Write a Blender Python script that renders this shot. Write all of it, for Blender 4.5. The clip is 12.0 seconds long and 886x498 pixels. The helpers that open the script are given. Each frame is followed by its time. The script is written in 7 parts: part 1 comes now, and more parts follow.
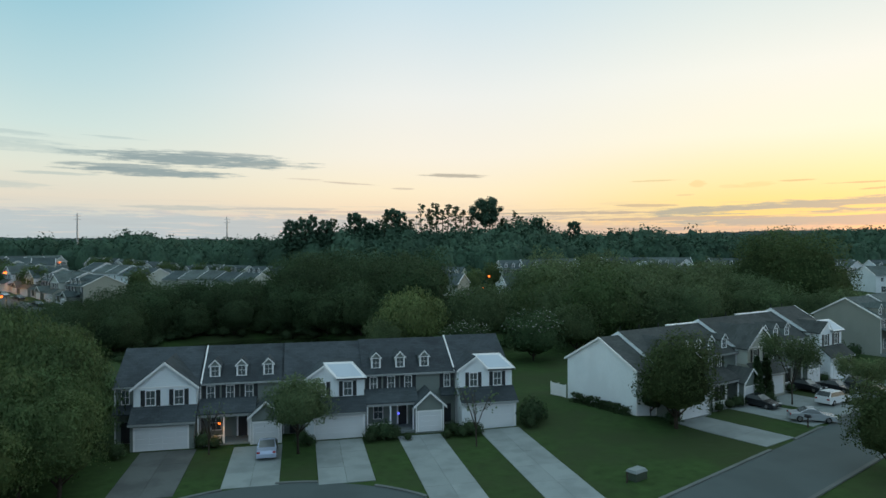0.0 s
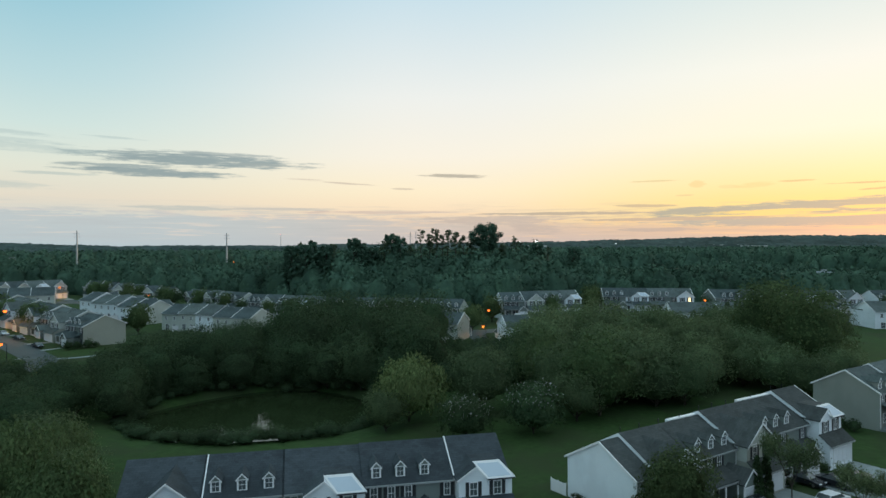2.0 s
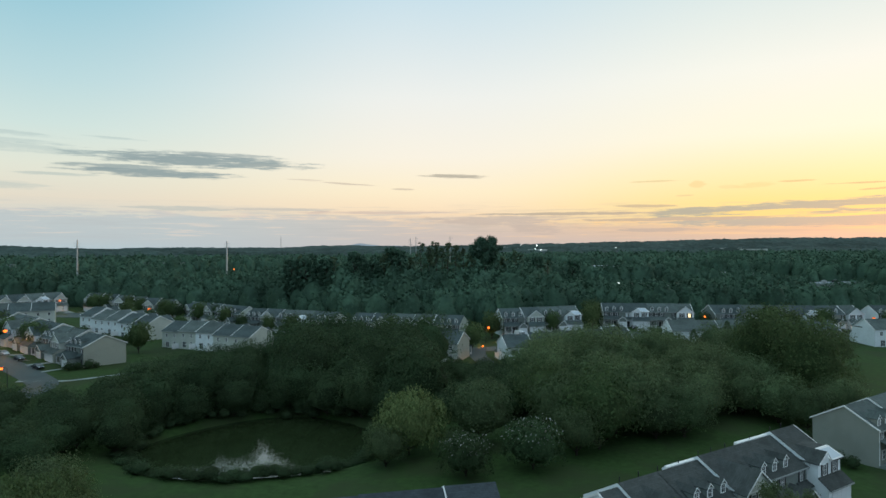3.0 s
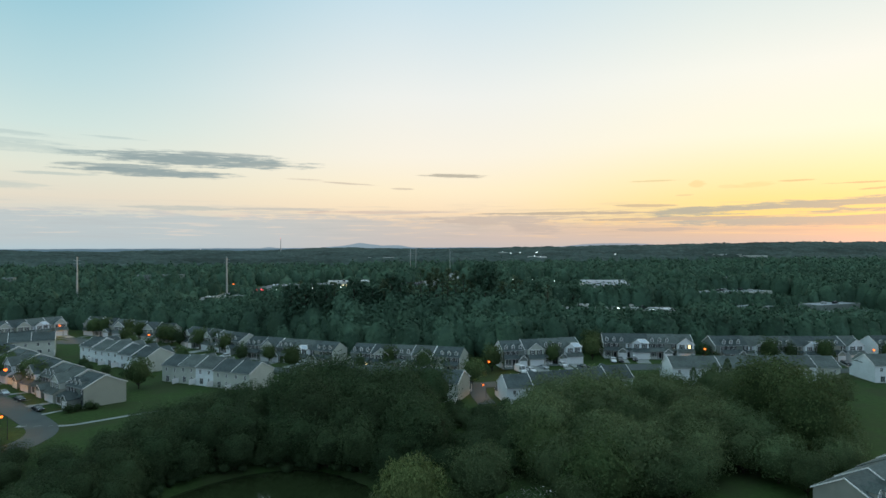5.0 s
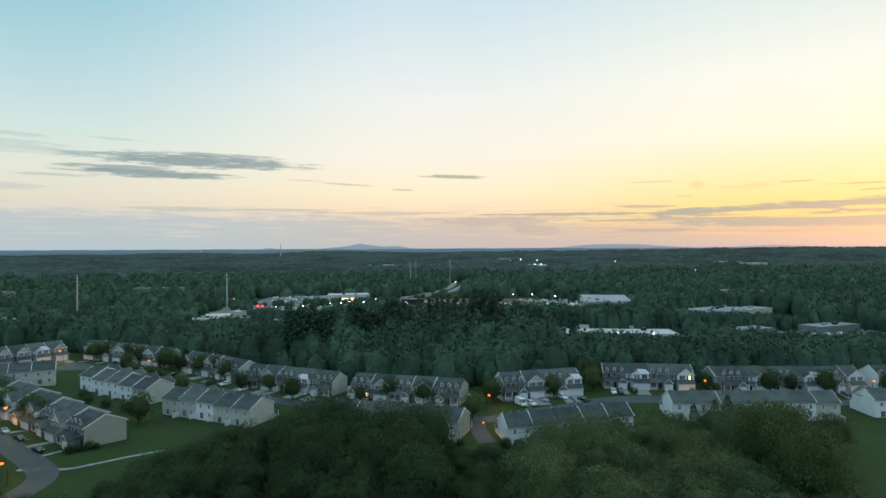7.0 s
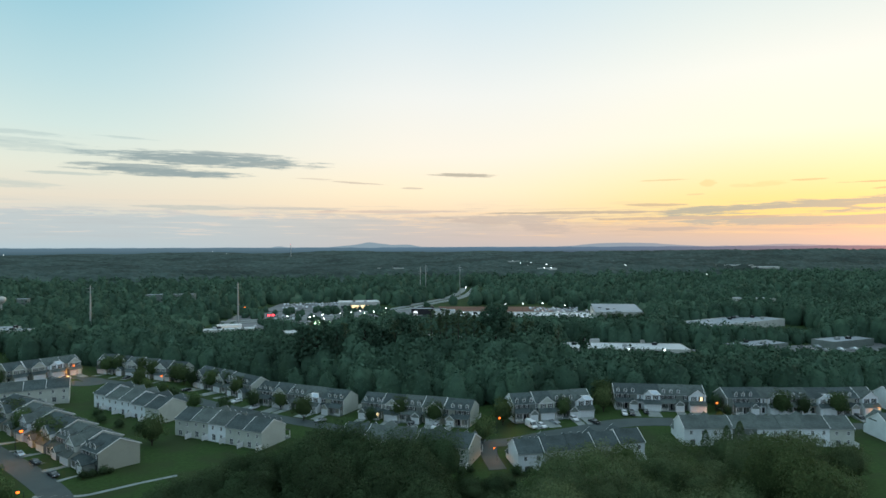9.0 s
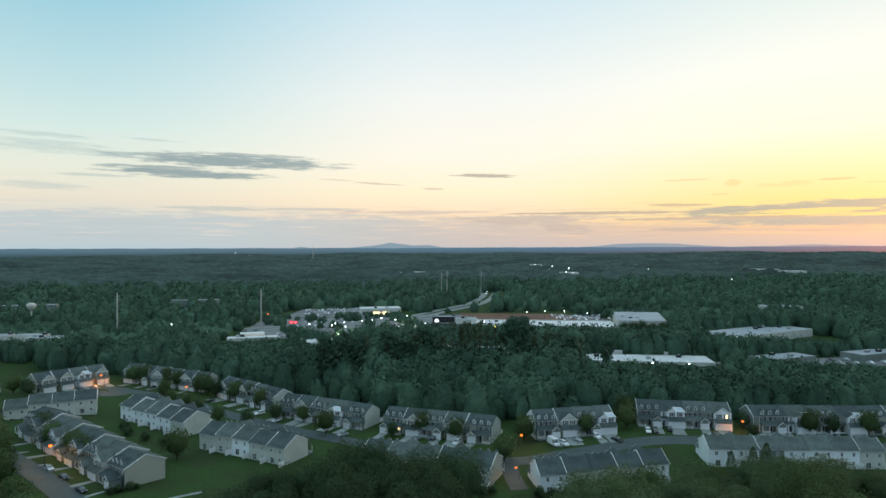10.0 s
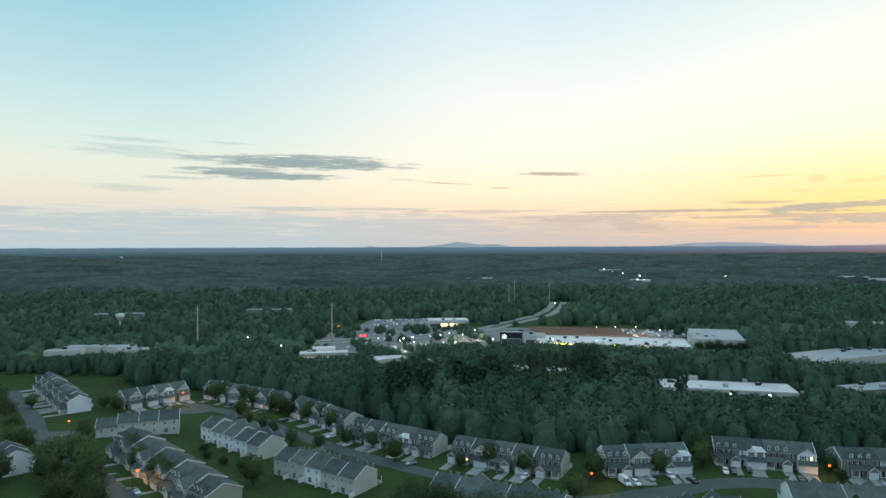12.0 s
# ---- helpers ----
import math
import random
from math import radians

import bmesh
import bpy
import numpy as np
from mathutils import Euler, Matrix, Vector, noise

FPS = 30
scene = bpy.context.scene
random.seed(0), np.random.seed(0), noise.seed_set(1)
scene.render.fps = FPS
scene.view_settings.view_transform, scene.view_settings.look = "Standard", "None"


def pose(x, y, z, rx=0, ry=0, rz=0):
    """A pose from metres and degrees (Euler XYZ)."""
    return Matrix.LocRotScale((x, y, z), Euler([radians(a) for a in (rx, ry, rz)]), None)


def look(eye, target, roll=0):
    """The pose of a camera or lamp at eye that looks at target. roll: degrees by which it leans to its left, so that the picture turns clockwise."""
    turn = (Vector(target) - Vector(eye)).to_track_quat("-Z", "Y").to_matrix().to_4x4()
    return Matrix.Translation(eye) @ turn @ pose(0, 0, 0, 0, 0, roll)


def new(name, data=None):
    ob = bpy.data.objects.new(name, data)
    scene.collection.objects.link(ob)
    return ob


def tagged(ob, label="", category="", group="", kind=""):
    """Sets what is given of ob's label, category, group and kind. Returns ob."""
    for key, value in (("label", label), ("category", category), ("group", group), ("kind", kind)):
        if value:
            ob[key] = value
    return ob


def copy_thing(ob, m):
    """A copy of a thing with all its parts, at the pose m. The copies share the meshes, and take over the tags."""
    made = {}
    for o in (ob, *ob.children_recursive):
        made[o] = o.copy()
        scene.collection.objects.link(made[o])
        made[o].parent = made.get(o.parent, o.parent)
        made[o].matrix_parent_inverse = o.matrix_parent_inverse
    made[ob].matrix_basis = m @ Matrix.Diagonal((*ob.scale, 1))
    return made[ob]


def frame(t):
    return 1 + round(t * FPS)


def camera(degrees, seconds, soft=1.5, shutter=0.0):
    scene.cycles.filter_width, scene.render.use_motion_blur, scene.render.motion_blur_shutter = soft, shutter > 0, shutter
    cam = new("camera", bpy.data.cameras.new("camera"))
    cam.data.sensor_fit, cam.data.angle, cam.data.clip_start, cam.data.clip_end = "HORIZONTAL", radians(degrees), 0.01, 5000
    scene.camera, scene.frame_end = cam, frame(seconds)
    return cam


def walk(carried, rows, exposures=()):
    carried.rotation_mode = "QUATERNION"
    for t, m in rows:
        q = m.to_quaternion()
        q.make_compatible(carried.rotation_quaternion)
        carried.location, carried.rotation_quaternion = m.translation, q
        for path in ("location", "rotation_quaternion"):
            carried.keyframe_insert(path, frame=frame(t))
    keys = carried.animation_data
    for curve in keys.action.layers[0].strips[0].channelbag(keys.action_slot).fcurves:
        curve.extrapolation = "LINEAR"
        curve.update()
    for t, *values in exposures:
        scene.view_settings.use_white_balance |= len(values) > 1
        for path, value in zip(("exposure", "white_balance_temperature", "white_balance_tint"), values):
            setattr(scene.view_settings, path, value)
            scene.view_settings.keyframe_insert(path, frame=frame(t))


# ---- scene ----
cam = camera(68.5, 12.0)
PATH = [
    (0, pose(0.048, 0.149, 19.815, 0, 0, -12.404) @ pose(0, 0, 0, 89.934) @ pose(0, 0, 0, 0, 0, -0.230)),
    (0.5, pose(0.030, 0.128, 22.853, 0, 0, -12.417) @ pose(0, 0, 0, 89.937) @ pose(0, 0, 0, 0, 0, -0.197)),
    (1, pose(0.024, 0.108, 25.907, 0, 0, -12.422) @ pose(0, 0, 0, 89.950) @ pose(0, 0, 0, 0, 0, -0.220)),
    (1.5, pose(0.015, 0.132, 28.994, 0, 0, -12.431) @ pose(0, 0, 0, 89.933) @ pose(0, 0, 0, 0, 0, -0.221)),
    (2, pose(0.013, 0.099, 32.018, 0, 0, -12.435) @ pose(0, 0, 0, 89.957) @ pose(0, 0, 0, 0, 0, -0.212)),
    (2.5, pose(0.005, -0.008, 35.060, 0, 0, -12.431) @ pose(0, 0, 0, 89.980) @ pose(0, 0, 0, 0, 0, -0.206)),
    (3, pose(0.039, -0.113, 38.112, 0, 0, -12.426) @ pose(0, 0, 0, 89.984) @ pose(0, 0, 0, 0, 0, -0.237)),
    (5, pose(-0.027, -0.068, 50.563, 0, 0, -12.446) @ pose(0, 0, 0, 89.950) @ pose(0, 0, 0, 0, 0, -0.240)),
    (5.5, pose(-0.026, -0.073, 53.527, 0, 0, -12.448) @ pose(0, 0, 0, 89.970) @ pose(0, 0, 0, 0, 0, -0.226)),
    (6, pose(-0.024, -0.095, 56.481, 0, 0, -12.447) @ pose(0, 0, 0, 89.981) @ pose(0, 0, 0, 0, 0, -0.240)),
    (6.5, pose(-0.012, -0.108, 59.478, 0, 0, -12.446) @ pose(0, 0, 0, 89.985) @ pose(0, 0, 0, 0, 0, -0.255)),
    (7, pose(-0.042, -0.129, 62.254, 0, 0, -12.446) @ pose(0, 0, 0, 90.029) @ pose(0, 0, 0, 0, 0, -0.273)),
    (9, pose(-0.530, -0.256, 70.896, 0, 0, -11.615) @ pose(0, 0, 0, 89.900) @ pose(0, 0, 0, 0, 0, -0.216)),
    (9.5, pose(-0.608, -0.160, 73.608, 0, 0, -10.805) @ pose(0, 0, 0, 89.932) @ pose(0, 0, 0, 0, 0, -0.210)),
    (10, pose(-0.627, 0.035, 76.616, 0, 0, -9.763) @ pose(0, 0, 0, 89.953) @ pose(0, 0, 0, 0, 0, -0.200)),
    (10.5, pose(-0.677, 0.189, 79.729, 0, 0, -8.614) @ pose(0, 0, 0, 89.934) @ pose(0, 0, 0, 0, 0, -0.205)),
    (11, pose(-0.716, 0.279, 82.806, 0, 0, -7.372) @ pose(0, 0, 0, 89.923) @ pose(0, 0, 0, 0, 0, -0.217)),
    (11.5, pose(-0.783, 0.310, 85.922, 0, 0, -5.975) @ pose(0, 0, 0, 89.918) @ pose(0, 0, 0, 0, 0, -0.218)),
    (12, pose(-0.879, 0.306, 89.030, 0, 0, -3.861) @ pose(0, 0, 0, 89.899) @ pose(0, 0, 0, 0, 0, -0.212)),
]
walk(cam, PATH, [(0, -0.03), (3, -0.03), (7, 0.0), (9, 0.04), (12, 0.12)])

# ---- world, sky and sun ----
YAW0 = 12.43            # degrees from +y to the middle of the first view
SUN_AZ = 56.0           # the sun has just gone down here, degrees from +y towards +x


class Nodes:
    """Short forms for wiring math nodes."""

    def __init__(self, tree):
        self.t = tree

    def n(self, kind, **props):
        node = self.t.nodes.new(kind)
        for key, value in props.items():
            if key == "operation":
                node.operation = value
            elif key == "noise_dimensions":
                node.noise_dimensions = value
            elif key == "data_type":
                node.data_type = value
            elif key == "blend_type":
                node.blend_type = value
            elif key == "interpolation_type":
                node.interpolation_type = value
            elif key == "clamp_factor":
                node.clamp_factor = value
        return node

    def put(self, socket, value):
        if isinstance(value, bpy.types.NodeSocket):
            self.t.links.new(value, socket)
        else:
            socket.default_value = value

    def m(self, op, a, b=0.0, c=0.0):
        node = self.n("ShaderNodeMath", operation=op)
        for k, v in enumerate((a, b, c)):
            self.put(node.inputs[k], v)
        return node.outputs[0]

    def rng(self, v, a, b, lo=0.0, hi=1.0):
        node = self.n("ShaderNodeMapRange", interpolation_type="SMOOTHSTEP")
        for k, x in enumerate((v, a, b, lo, hi)):
            self.put(node.inputs[k], x)
        return node.outputs[0]

    def mix(self, f, a, b, blend="MIX"):
        node = self.n("ShaderNodeMix", data_type="RGBA", blend_type=blend)
        self.put(node.inputs[0], f)
        self.put(node.inputs[6], a)
        self.put(node.inputs[7], b)
        return node.outputs[2]

    def xyz(self, x, y, z):
        node = self.n("ShaderNodeCombineXYZ")
        for k, v in enumerate((x, y, z)):
            self.put(node.inputs[k], v)
        return node.outputs[0]

    def noise(self, vec, scale, detail=3.0, rough=0.55):
        node = self.n("ShaderNodeTexNoise")
        self.put(node.inputs["Vector"], vec)
        node.inputs["Scale"].default_value = scale
        node.inputs["Detail"].default_value = detail
        node.inputs["Roughness"].default_value = rough
        return node.outputs["Fac"]

    def ramp(self, v, stops):
        node = self.n("ShaderNodeValToRGB")
        self.put(node.inputs[0], v)
        els = node.color_ramp.elements
        while len(els) < len(stops):
            els.new(0.5)
        for e, (p, c) in zip(els, stops):
            e.position, e.color = p, c
        return node.outputs[0]


def lin(r, g, b):
    """A linear colour from 0..255 display values."""
    return tuple(((v / 255) / 12.92 if v < 10 else ((v / 255 + 0.055) / 1.055) ** 2.4) for v in (r, g, b)) + (1.0,)


world = bpy.data.worlds.new("dusk_sky")
scene.world = world
world.use_nodes = True
wt = world.node_tree
wt.nodes.clear()
N = Nodes(wt)
co = N.n("ShaderNodeTexCoord").outputs["Generated"]
sep = N.n("ShaderNodeSeparateXYZ")
N.put(sep.inputs[0], co)
dx, dy, dz = sep.outputs
el = N.m("MULTIPLY", N.m("ARCSINE", dz), 180 / math.pi)              # degrees over the horizon
az = N.m("MULTIPLY", N.m("ARCTAN2", dx, dy), 180 / math.pi)          # degrees from +y
rel = N.m("SUBTRACT", az, YAW0)


def e2p(deg):
    return min(1.0, max(0.0, (deg + 2) / 92))


elp = N.m("DIVIDE", N.m("ADD", el, 2.0), 92.0)
cool = N.ramp(elp, [(e2p(-0.3), lin(172, 202, 216)), (e2p(0.8), lin(184, 209, 214)), (e2p(2.6), lin(205, 212, 208)), (e2p(4.0), lin(228, 220, 204)), (e2p(6.5), lin(226, 230, 216)),
                    (e2p(9.5), lin(208, 228, 224)), (e2p(13), lin(188, 219, 224)), (e2p(21), lin(140, 197, 216)), (e2p(40), lin(186, 224, 238)), (e2p(90), lin(218, 246, 255))])
mid = N.ramp(elp, [(e2p(-0.3), lin(190, 192, 196)), (e2p(0.8), lin(208, 196, 190)), (e2p(2.4), lin(230, 210, 188)), (e2p(3.6), lin(249, 227, 196)), (e2p(5), lin(252, 237, 206)),
                   (e2p(8), lin(249, 242, 227)), (e2p(13), lin(239, 241, 237)), (e2p(21), lin(203, 226, 236)), (e2p(40), lin(198, 227, 238)), (e2p(90), lin(218, 246, 255))])
warm = N.ramp(elp, [(e2p(-0.3), lin(184, 188, 190)), (e2p(0.7), lin(208, 196, 176)), (e2p(1.6), lin(238, 202, 150)), (e2p(2.6), lin(244, 220, 152)), (e2p(3.8), lin(250, 226, 152)), (e2p(6), lin(252, 236, 184)),
                    (e2p(9), lin(252, 246, 222)), (e2p(14), lin(247, 247, 236)), (e2p(21), lin(216, 232, 232)), (e2p(40), lin(202, 228, 238)), (e2p(90), lin(218, 246, 255))])
back = N.ramp(elp, [(e2p(-0.3), lin(146, 178, 210)), (e2p(8), lin(168, 196, 224)), (e2p(25), lin(178, 212, 234)), (e2p(90), lin(218, 246, 255))])
sky = N.mix(N.rng(rel, -33.0, -2.0), cool, mid)
sky = N.mix(N.rng(rel, 0.0, 27.0), sky, warm)
away = N.m("ABSOLUTE", N.m("SUBTRACT", N.m("PINGPONG", N.m("ADD", N.m("SUBTRACT", az, -15.0), 720.0), 180.0), 0.0))
sky = N.mix(N.rng(away, 85.0, 165.0), sky, back)

# clouds: wisps of stretched noise
wv = N.xyz(N.m("MULTIPLY", rel, 0.12), N.m("MULTIPLY", el, 0.9), 0.0)
wn = N.noise(wv, 1.6, 6.0, 0.62)
fine = N.noise(N.xyz(N.m("MULTIPLY", rel, 0.5), N.m("MULTIPLY", el, 3.4), 3.0), 1.0, 5.0, 0.6)
torn = N.noise(N.xyz(N.m("MULTIPLY", rel, 0.42), N.m("MULTIPLY", el, 6.5), 11.0), 1.0, 7.0, 0.66)


def patch(a0, e0, wa, we, tilt=0.0):
    """1 in the middle of an ellipse of sky, falling to 0 at its edge."""
    u = N.m("DIVIDE", N.m("SUBTRACT", rel, a0), wa)
    v = N.m("DIVIDE", N.m("ADD", N.m("SUBTRACT", el, e0), N.m("MULTIPLY", N.m("SUBTRACT", rel, a0), tilt)), we)
    return N.m("SUBTRACT", 1.0, N.m("ADD", N.m("MULTIPLY", u, u), N.m("MULTIPLY", v, v)))


def cloud(base, a0, e0, wa, we, tilt, colour, strength, soft=0.5):
    e0 = e0 * math.cos(radians(a0))
    body = N.m("ADD", patch(a0, e0, wa, we, tilt), N.m("ADD", N.m("MULTIPLY", N.m("SUBTRACT", fine, 0.5), 2.6), N.m("MULTIPLY", N.m("SUBTRACT", torn, 0.5), 3.4)))
    return N.mix(N.m("MULTIPLY", N.rng(body, -0.45, soft - 0.45), strength), base, colour)


# the low bank of haze along the horizon, with torn, lit upper edge
top = N.m("ADD", N.m("ADD", N.rng(rel, -16.0, 12.0, 2.85, 2.2), N.m("MULTIPLY", N.m("SUBTRACT", wn, 0.5), 2.6)), N.m("MULTIPLY", N.m("SUBTRACT", fine, 0.5), 2.4))
bank = N.m("MULTIPLY", N.rng(el, N.m("ADD", top, 0.25), N.m("SUBTRACT", top, 0.2)), N.rng(el, -0.1, 0.9, 0.5, 1.0))
bankcol = N.mix(N.rng(rel, -24.0, 16.0), lin(186, 199, 204), lin(204, 188, 180))
sky = N.mix(N.m("MULTIPLY", bank, N.rng(rel, -10.0, 14.0, 0.85, 0.5)), sky, bankcol)
glow = N.m("MULTIPLY", N.rng(N.m("ABSOLUTE", N.m("SUBTRACT", el, N.m("SUBTRACT", top, 0.1))), 0.5, 0.0), N.rng(fine, 0.45, 0.62))
sky = N.mix(N.m("MULTIPLY", glow, N.rng(rel, -30.0, -14.0, 0.15, 0.6)), sky, N.mix(N.rng(rel, -20.0, 20.0), lin(240, 214, 194), lin(255, 214, 150)))
# torn streaks low over the horizon
streak = N.noise(N.xyz(N.m("MULTIPLY", rel, 0.16), N.m("MULTIPLY", el, 3.2), 7.0), 1.0, 6.0, 0.6)
low_sky = N.m("MULTIPLY", N.rng(el, 0.5, 1.4), N.rng(el, 4.4, 2.6))
sky = N.mix(N.m("MULTIPLY", N.m("MULTIPLY", N.rng(streak, 0.5, 0.64), low_sky), 0.62), sky, N.mix(N.rng(rel, -22.0, 18.0), lin(184, 194, 198), lin(198, 182, 168)))
sky = N.mix(N.m("MULTIPLY", N.m("MULTIPLY", N.rng(streak, 0.46, 0.36), low_sky), 0.4), sky, N.mix(N.rng(rel, -22.0, 18.0), lin(238, 220, 204), lin(255, 214, 156)))
# layered cloud: a long upper body, a lower streak, thin tails
grey = lin(140, 159, 164)
sky = cloud(sky, -21.0, 7.85, 8.6, 0.55, 0.018, grey, 0.95, 1.3)
sky = cloud(sky, -18.8, 8.25, 5.0, 0.22, 0.012, lin(148, 164, 168), 0.7, 1.3)
sky = cloud(sky, -26.5, 7.35, 4.2, 0.2, 0.0, lin(146, 164, 168), 0.85, 1.2)
sky = cloud(sky, -24.0, 6.75, 6.0, 0.36, 0.012, grey, 0.95, 1.3)
sky = cloud(sky, -14.5, 7.3, 3.6, 0.16, 0.02, lin(158, 170, 170), 0.8, 1.3)
sky = cloud(sky, -30.8, 6.75, 2.6, 0.14, 0.0, lin(176, 192, 190), 0.6, 1.2)
for a0, e0, wa, we in ((-34.0, 10.4, 3.6, 0.2), (-34.0, 9.75, 4.4, 0.18), (-32.5, 9.0, 6.4, 0.34), (-26.8, 9.8, 2.2, 0.1), (-34.5, 5.9, 3.4, 0.3)):
    sky = cloud(sky, a0, e0, wa, we, 0.02, lin(166, 188, 190), 0.42, 1.5)
# small wisps in the pale middle
for a0, e0, wa, we, tl, c, st in ((1.0, 6.35, 2.7, 0.17, 0.02, lin(178, 172, 160), 0.9), (-8.6, 5.75, 2.6, 0.07, 0.06, lin(200, 186, 172), 0.7), (-3.6, 5.25, 1.0, 0.09, 0.03, lin(204, 190, 174), 0.7), (-12.0, 6.1, 1.6, 0.06, 0.03, lin(208, 196, 182), 0.6),
                                   (18.2, 5.85, 2.2, 0.07, 0.0, lin(226, 206, 158), 0.8), (21.4, 5.6, 0.6, 0.3, 0.0, lin(240, 214, 156), 0.75), (23.8, 5.35, 0.8, 0.16, 0.0, lin(240, 216, 160), 0.6), (25.5, 5.45, 1.4, 0.22, -0.05, lin(240, 214, 154), 0.6), (28.6, 5.85, 1.2, 0.08, 0.0, lin(214, 190, 140), 0.7),
                                   (33.0, 5.7, 2.4, 0.07, 0.0, lin(196, 178, 140), 0.75), (34.0, 5.2, 1.2, 0.07, -0.03, lin(190, 174, 140), 0.7), (20.4, 4.6, 0.7, 0.08, 0.0, lin(224, 200, 154), 0.6)):
    sky = cloud(sky, a0, e0, wa, we, tl, c, st, 1.1)
# the bank over the sunset: an upper body that slopes down, bright gaps, a solid lower band, thin streaks before it
sky = cloud(sky, 29.5, 3.5, 10.5, 0.55, -0.03, lin(162, 172, 164), 0.95, 0.9)
sky = cloud(sky, 22.0, 3.25, 4.4, 0.3, 0.0, lin(166, 172, 162), 0.95, 0.9)
sky = cloud(sky, 30.5, 2.4, 10.5, 0.42, 0.0, lin(164, 174, 170), 0.9, 0.9)
for a0, e0, wa, we in ((27.0, 3.2, 4.6, 0.16), (31.0, 2.85, 3.6, 0.1), (25.5, 2.85, 4.6, 0.1), (33.5, 3.6, 2.4, 0.14)):
    sky = cloud(sky, a0, e0, wa, we, -0.01, lin(250, 222, 144), 0.9, 1.0)
sky = cloud(sky, 11.2, 3.05, 6.8, 0.12, 0.005, lin(184, 174, 160), 0.95, 0.8)
sky = cloud(sky, 17.2, 3.7, 2.4, 0.13, 0.01, lin(196, 180, 156), 0.85, 1.0)
sky = cloud(sky, 20.0, 2.55, 8.0, 0.13, 0.0, lin(188, 176, 162), 0.9, 0.8)
sky = cloud(sky, 4.5, 2.5, 5.6, 0.42, 0.0, lin(192, 182, 176), 0.85, 1.2)
sky = cloud(sky, 8.2, 1.75, 2.0, 0.5, 0.1, lin(190, 180, 174), 0.75, 1.2)
sky = cloud(sky, 18.2, 1.6, 3.0, 0.16, 0.0, lin(186, 178, 170), 0.9, 0.9)
sky = cloud(sky, -22.0, 3.65, 4.2, 0.2, 0.01, lin(190, 196, 192), 0.8, 1.2)
sky = cloud(sky, -14.0, 3.5, 5.0, 0.13, 0.0, lin(192, 192, 188), 0.75, 1.2)
sky = cloud(sky, -5.5, 3.2, 7.0, 0.12, 0.0, lin(204, 188, 180), 0.75, 1.2)
# below the horizon: dark woods as far as the eye goes, haze painted in
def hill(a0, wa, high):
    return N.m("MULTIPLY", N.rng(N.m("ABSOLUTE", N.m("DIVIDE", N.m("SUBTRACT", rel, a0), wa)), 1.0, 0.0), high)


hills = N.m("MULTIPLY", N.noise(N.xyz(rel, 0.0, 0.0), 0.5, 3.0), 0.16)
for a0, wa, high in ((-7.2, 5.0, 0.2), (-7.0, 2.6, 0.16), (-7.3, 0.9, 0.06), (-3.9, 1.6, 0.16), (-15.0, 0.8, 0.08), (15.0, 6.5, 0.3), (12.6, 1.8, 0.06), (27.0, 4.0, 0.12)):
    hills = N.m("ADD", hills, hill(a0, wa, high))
# far hills: flat blue-grey that stands in for distance haze
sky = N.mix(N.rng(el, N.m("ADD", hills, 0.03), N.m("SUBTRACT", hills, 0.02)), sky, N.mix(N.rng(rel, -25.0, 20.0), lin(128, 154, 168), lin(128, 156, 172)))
# nearer band: dark blue-green rising into painted haze blue
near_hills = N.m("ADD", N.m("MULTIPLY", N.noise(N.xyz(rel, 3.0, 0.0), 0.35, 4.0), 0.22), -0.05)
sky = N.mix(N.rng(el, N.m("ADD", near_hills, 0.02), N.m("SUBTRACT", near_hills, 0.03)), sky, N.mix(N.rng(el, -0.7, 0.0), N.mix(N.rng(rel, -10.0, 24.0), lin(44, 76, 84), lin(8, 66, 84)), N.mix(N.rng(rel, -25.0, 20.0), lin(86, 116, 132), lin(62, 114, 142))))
nish = N.n("ShaderNodeTexSky")
nish.sky_type, nish.sun_disc, nish.sun_elevation, nish.sun_rotation = "NISHITA", False, radians(1.0), radians(SUN_AZ)
bg1, bg2, add = N.n("ShaderNodeBackground"), N.n("ShaderNodeBackground"), N.n("ShaderNodeAddShader")
N.put(bg1.inputs[0], nish.outputs[0])
bg1.inputs[1].default_value = 0.03
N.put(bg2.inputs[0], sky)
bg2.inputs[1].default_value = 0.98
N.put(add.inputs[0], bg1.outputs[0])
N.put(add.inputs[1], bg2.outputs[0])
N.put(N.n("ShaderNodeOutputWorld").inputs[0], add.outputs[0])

sun = new("sun", bpy.data.lights.new("sun", "SUN"))
sun.data.energy, sun.data.angle, sun.data.color = 0.25, radians(15), (1.0, 0.72, 0.45)
sun.matrix_world = look((0, 0, 0), (-math.sin(radians(SUN_AZ)), -math.cos(radians(SUN_AZ)), -math.tan(radians(5))))


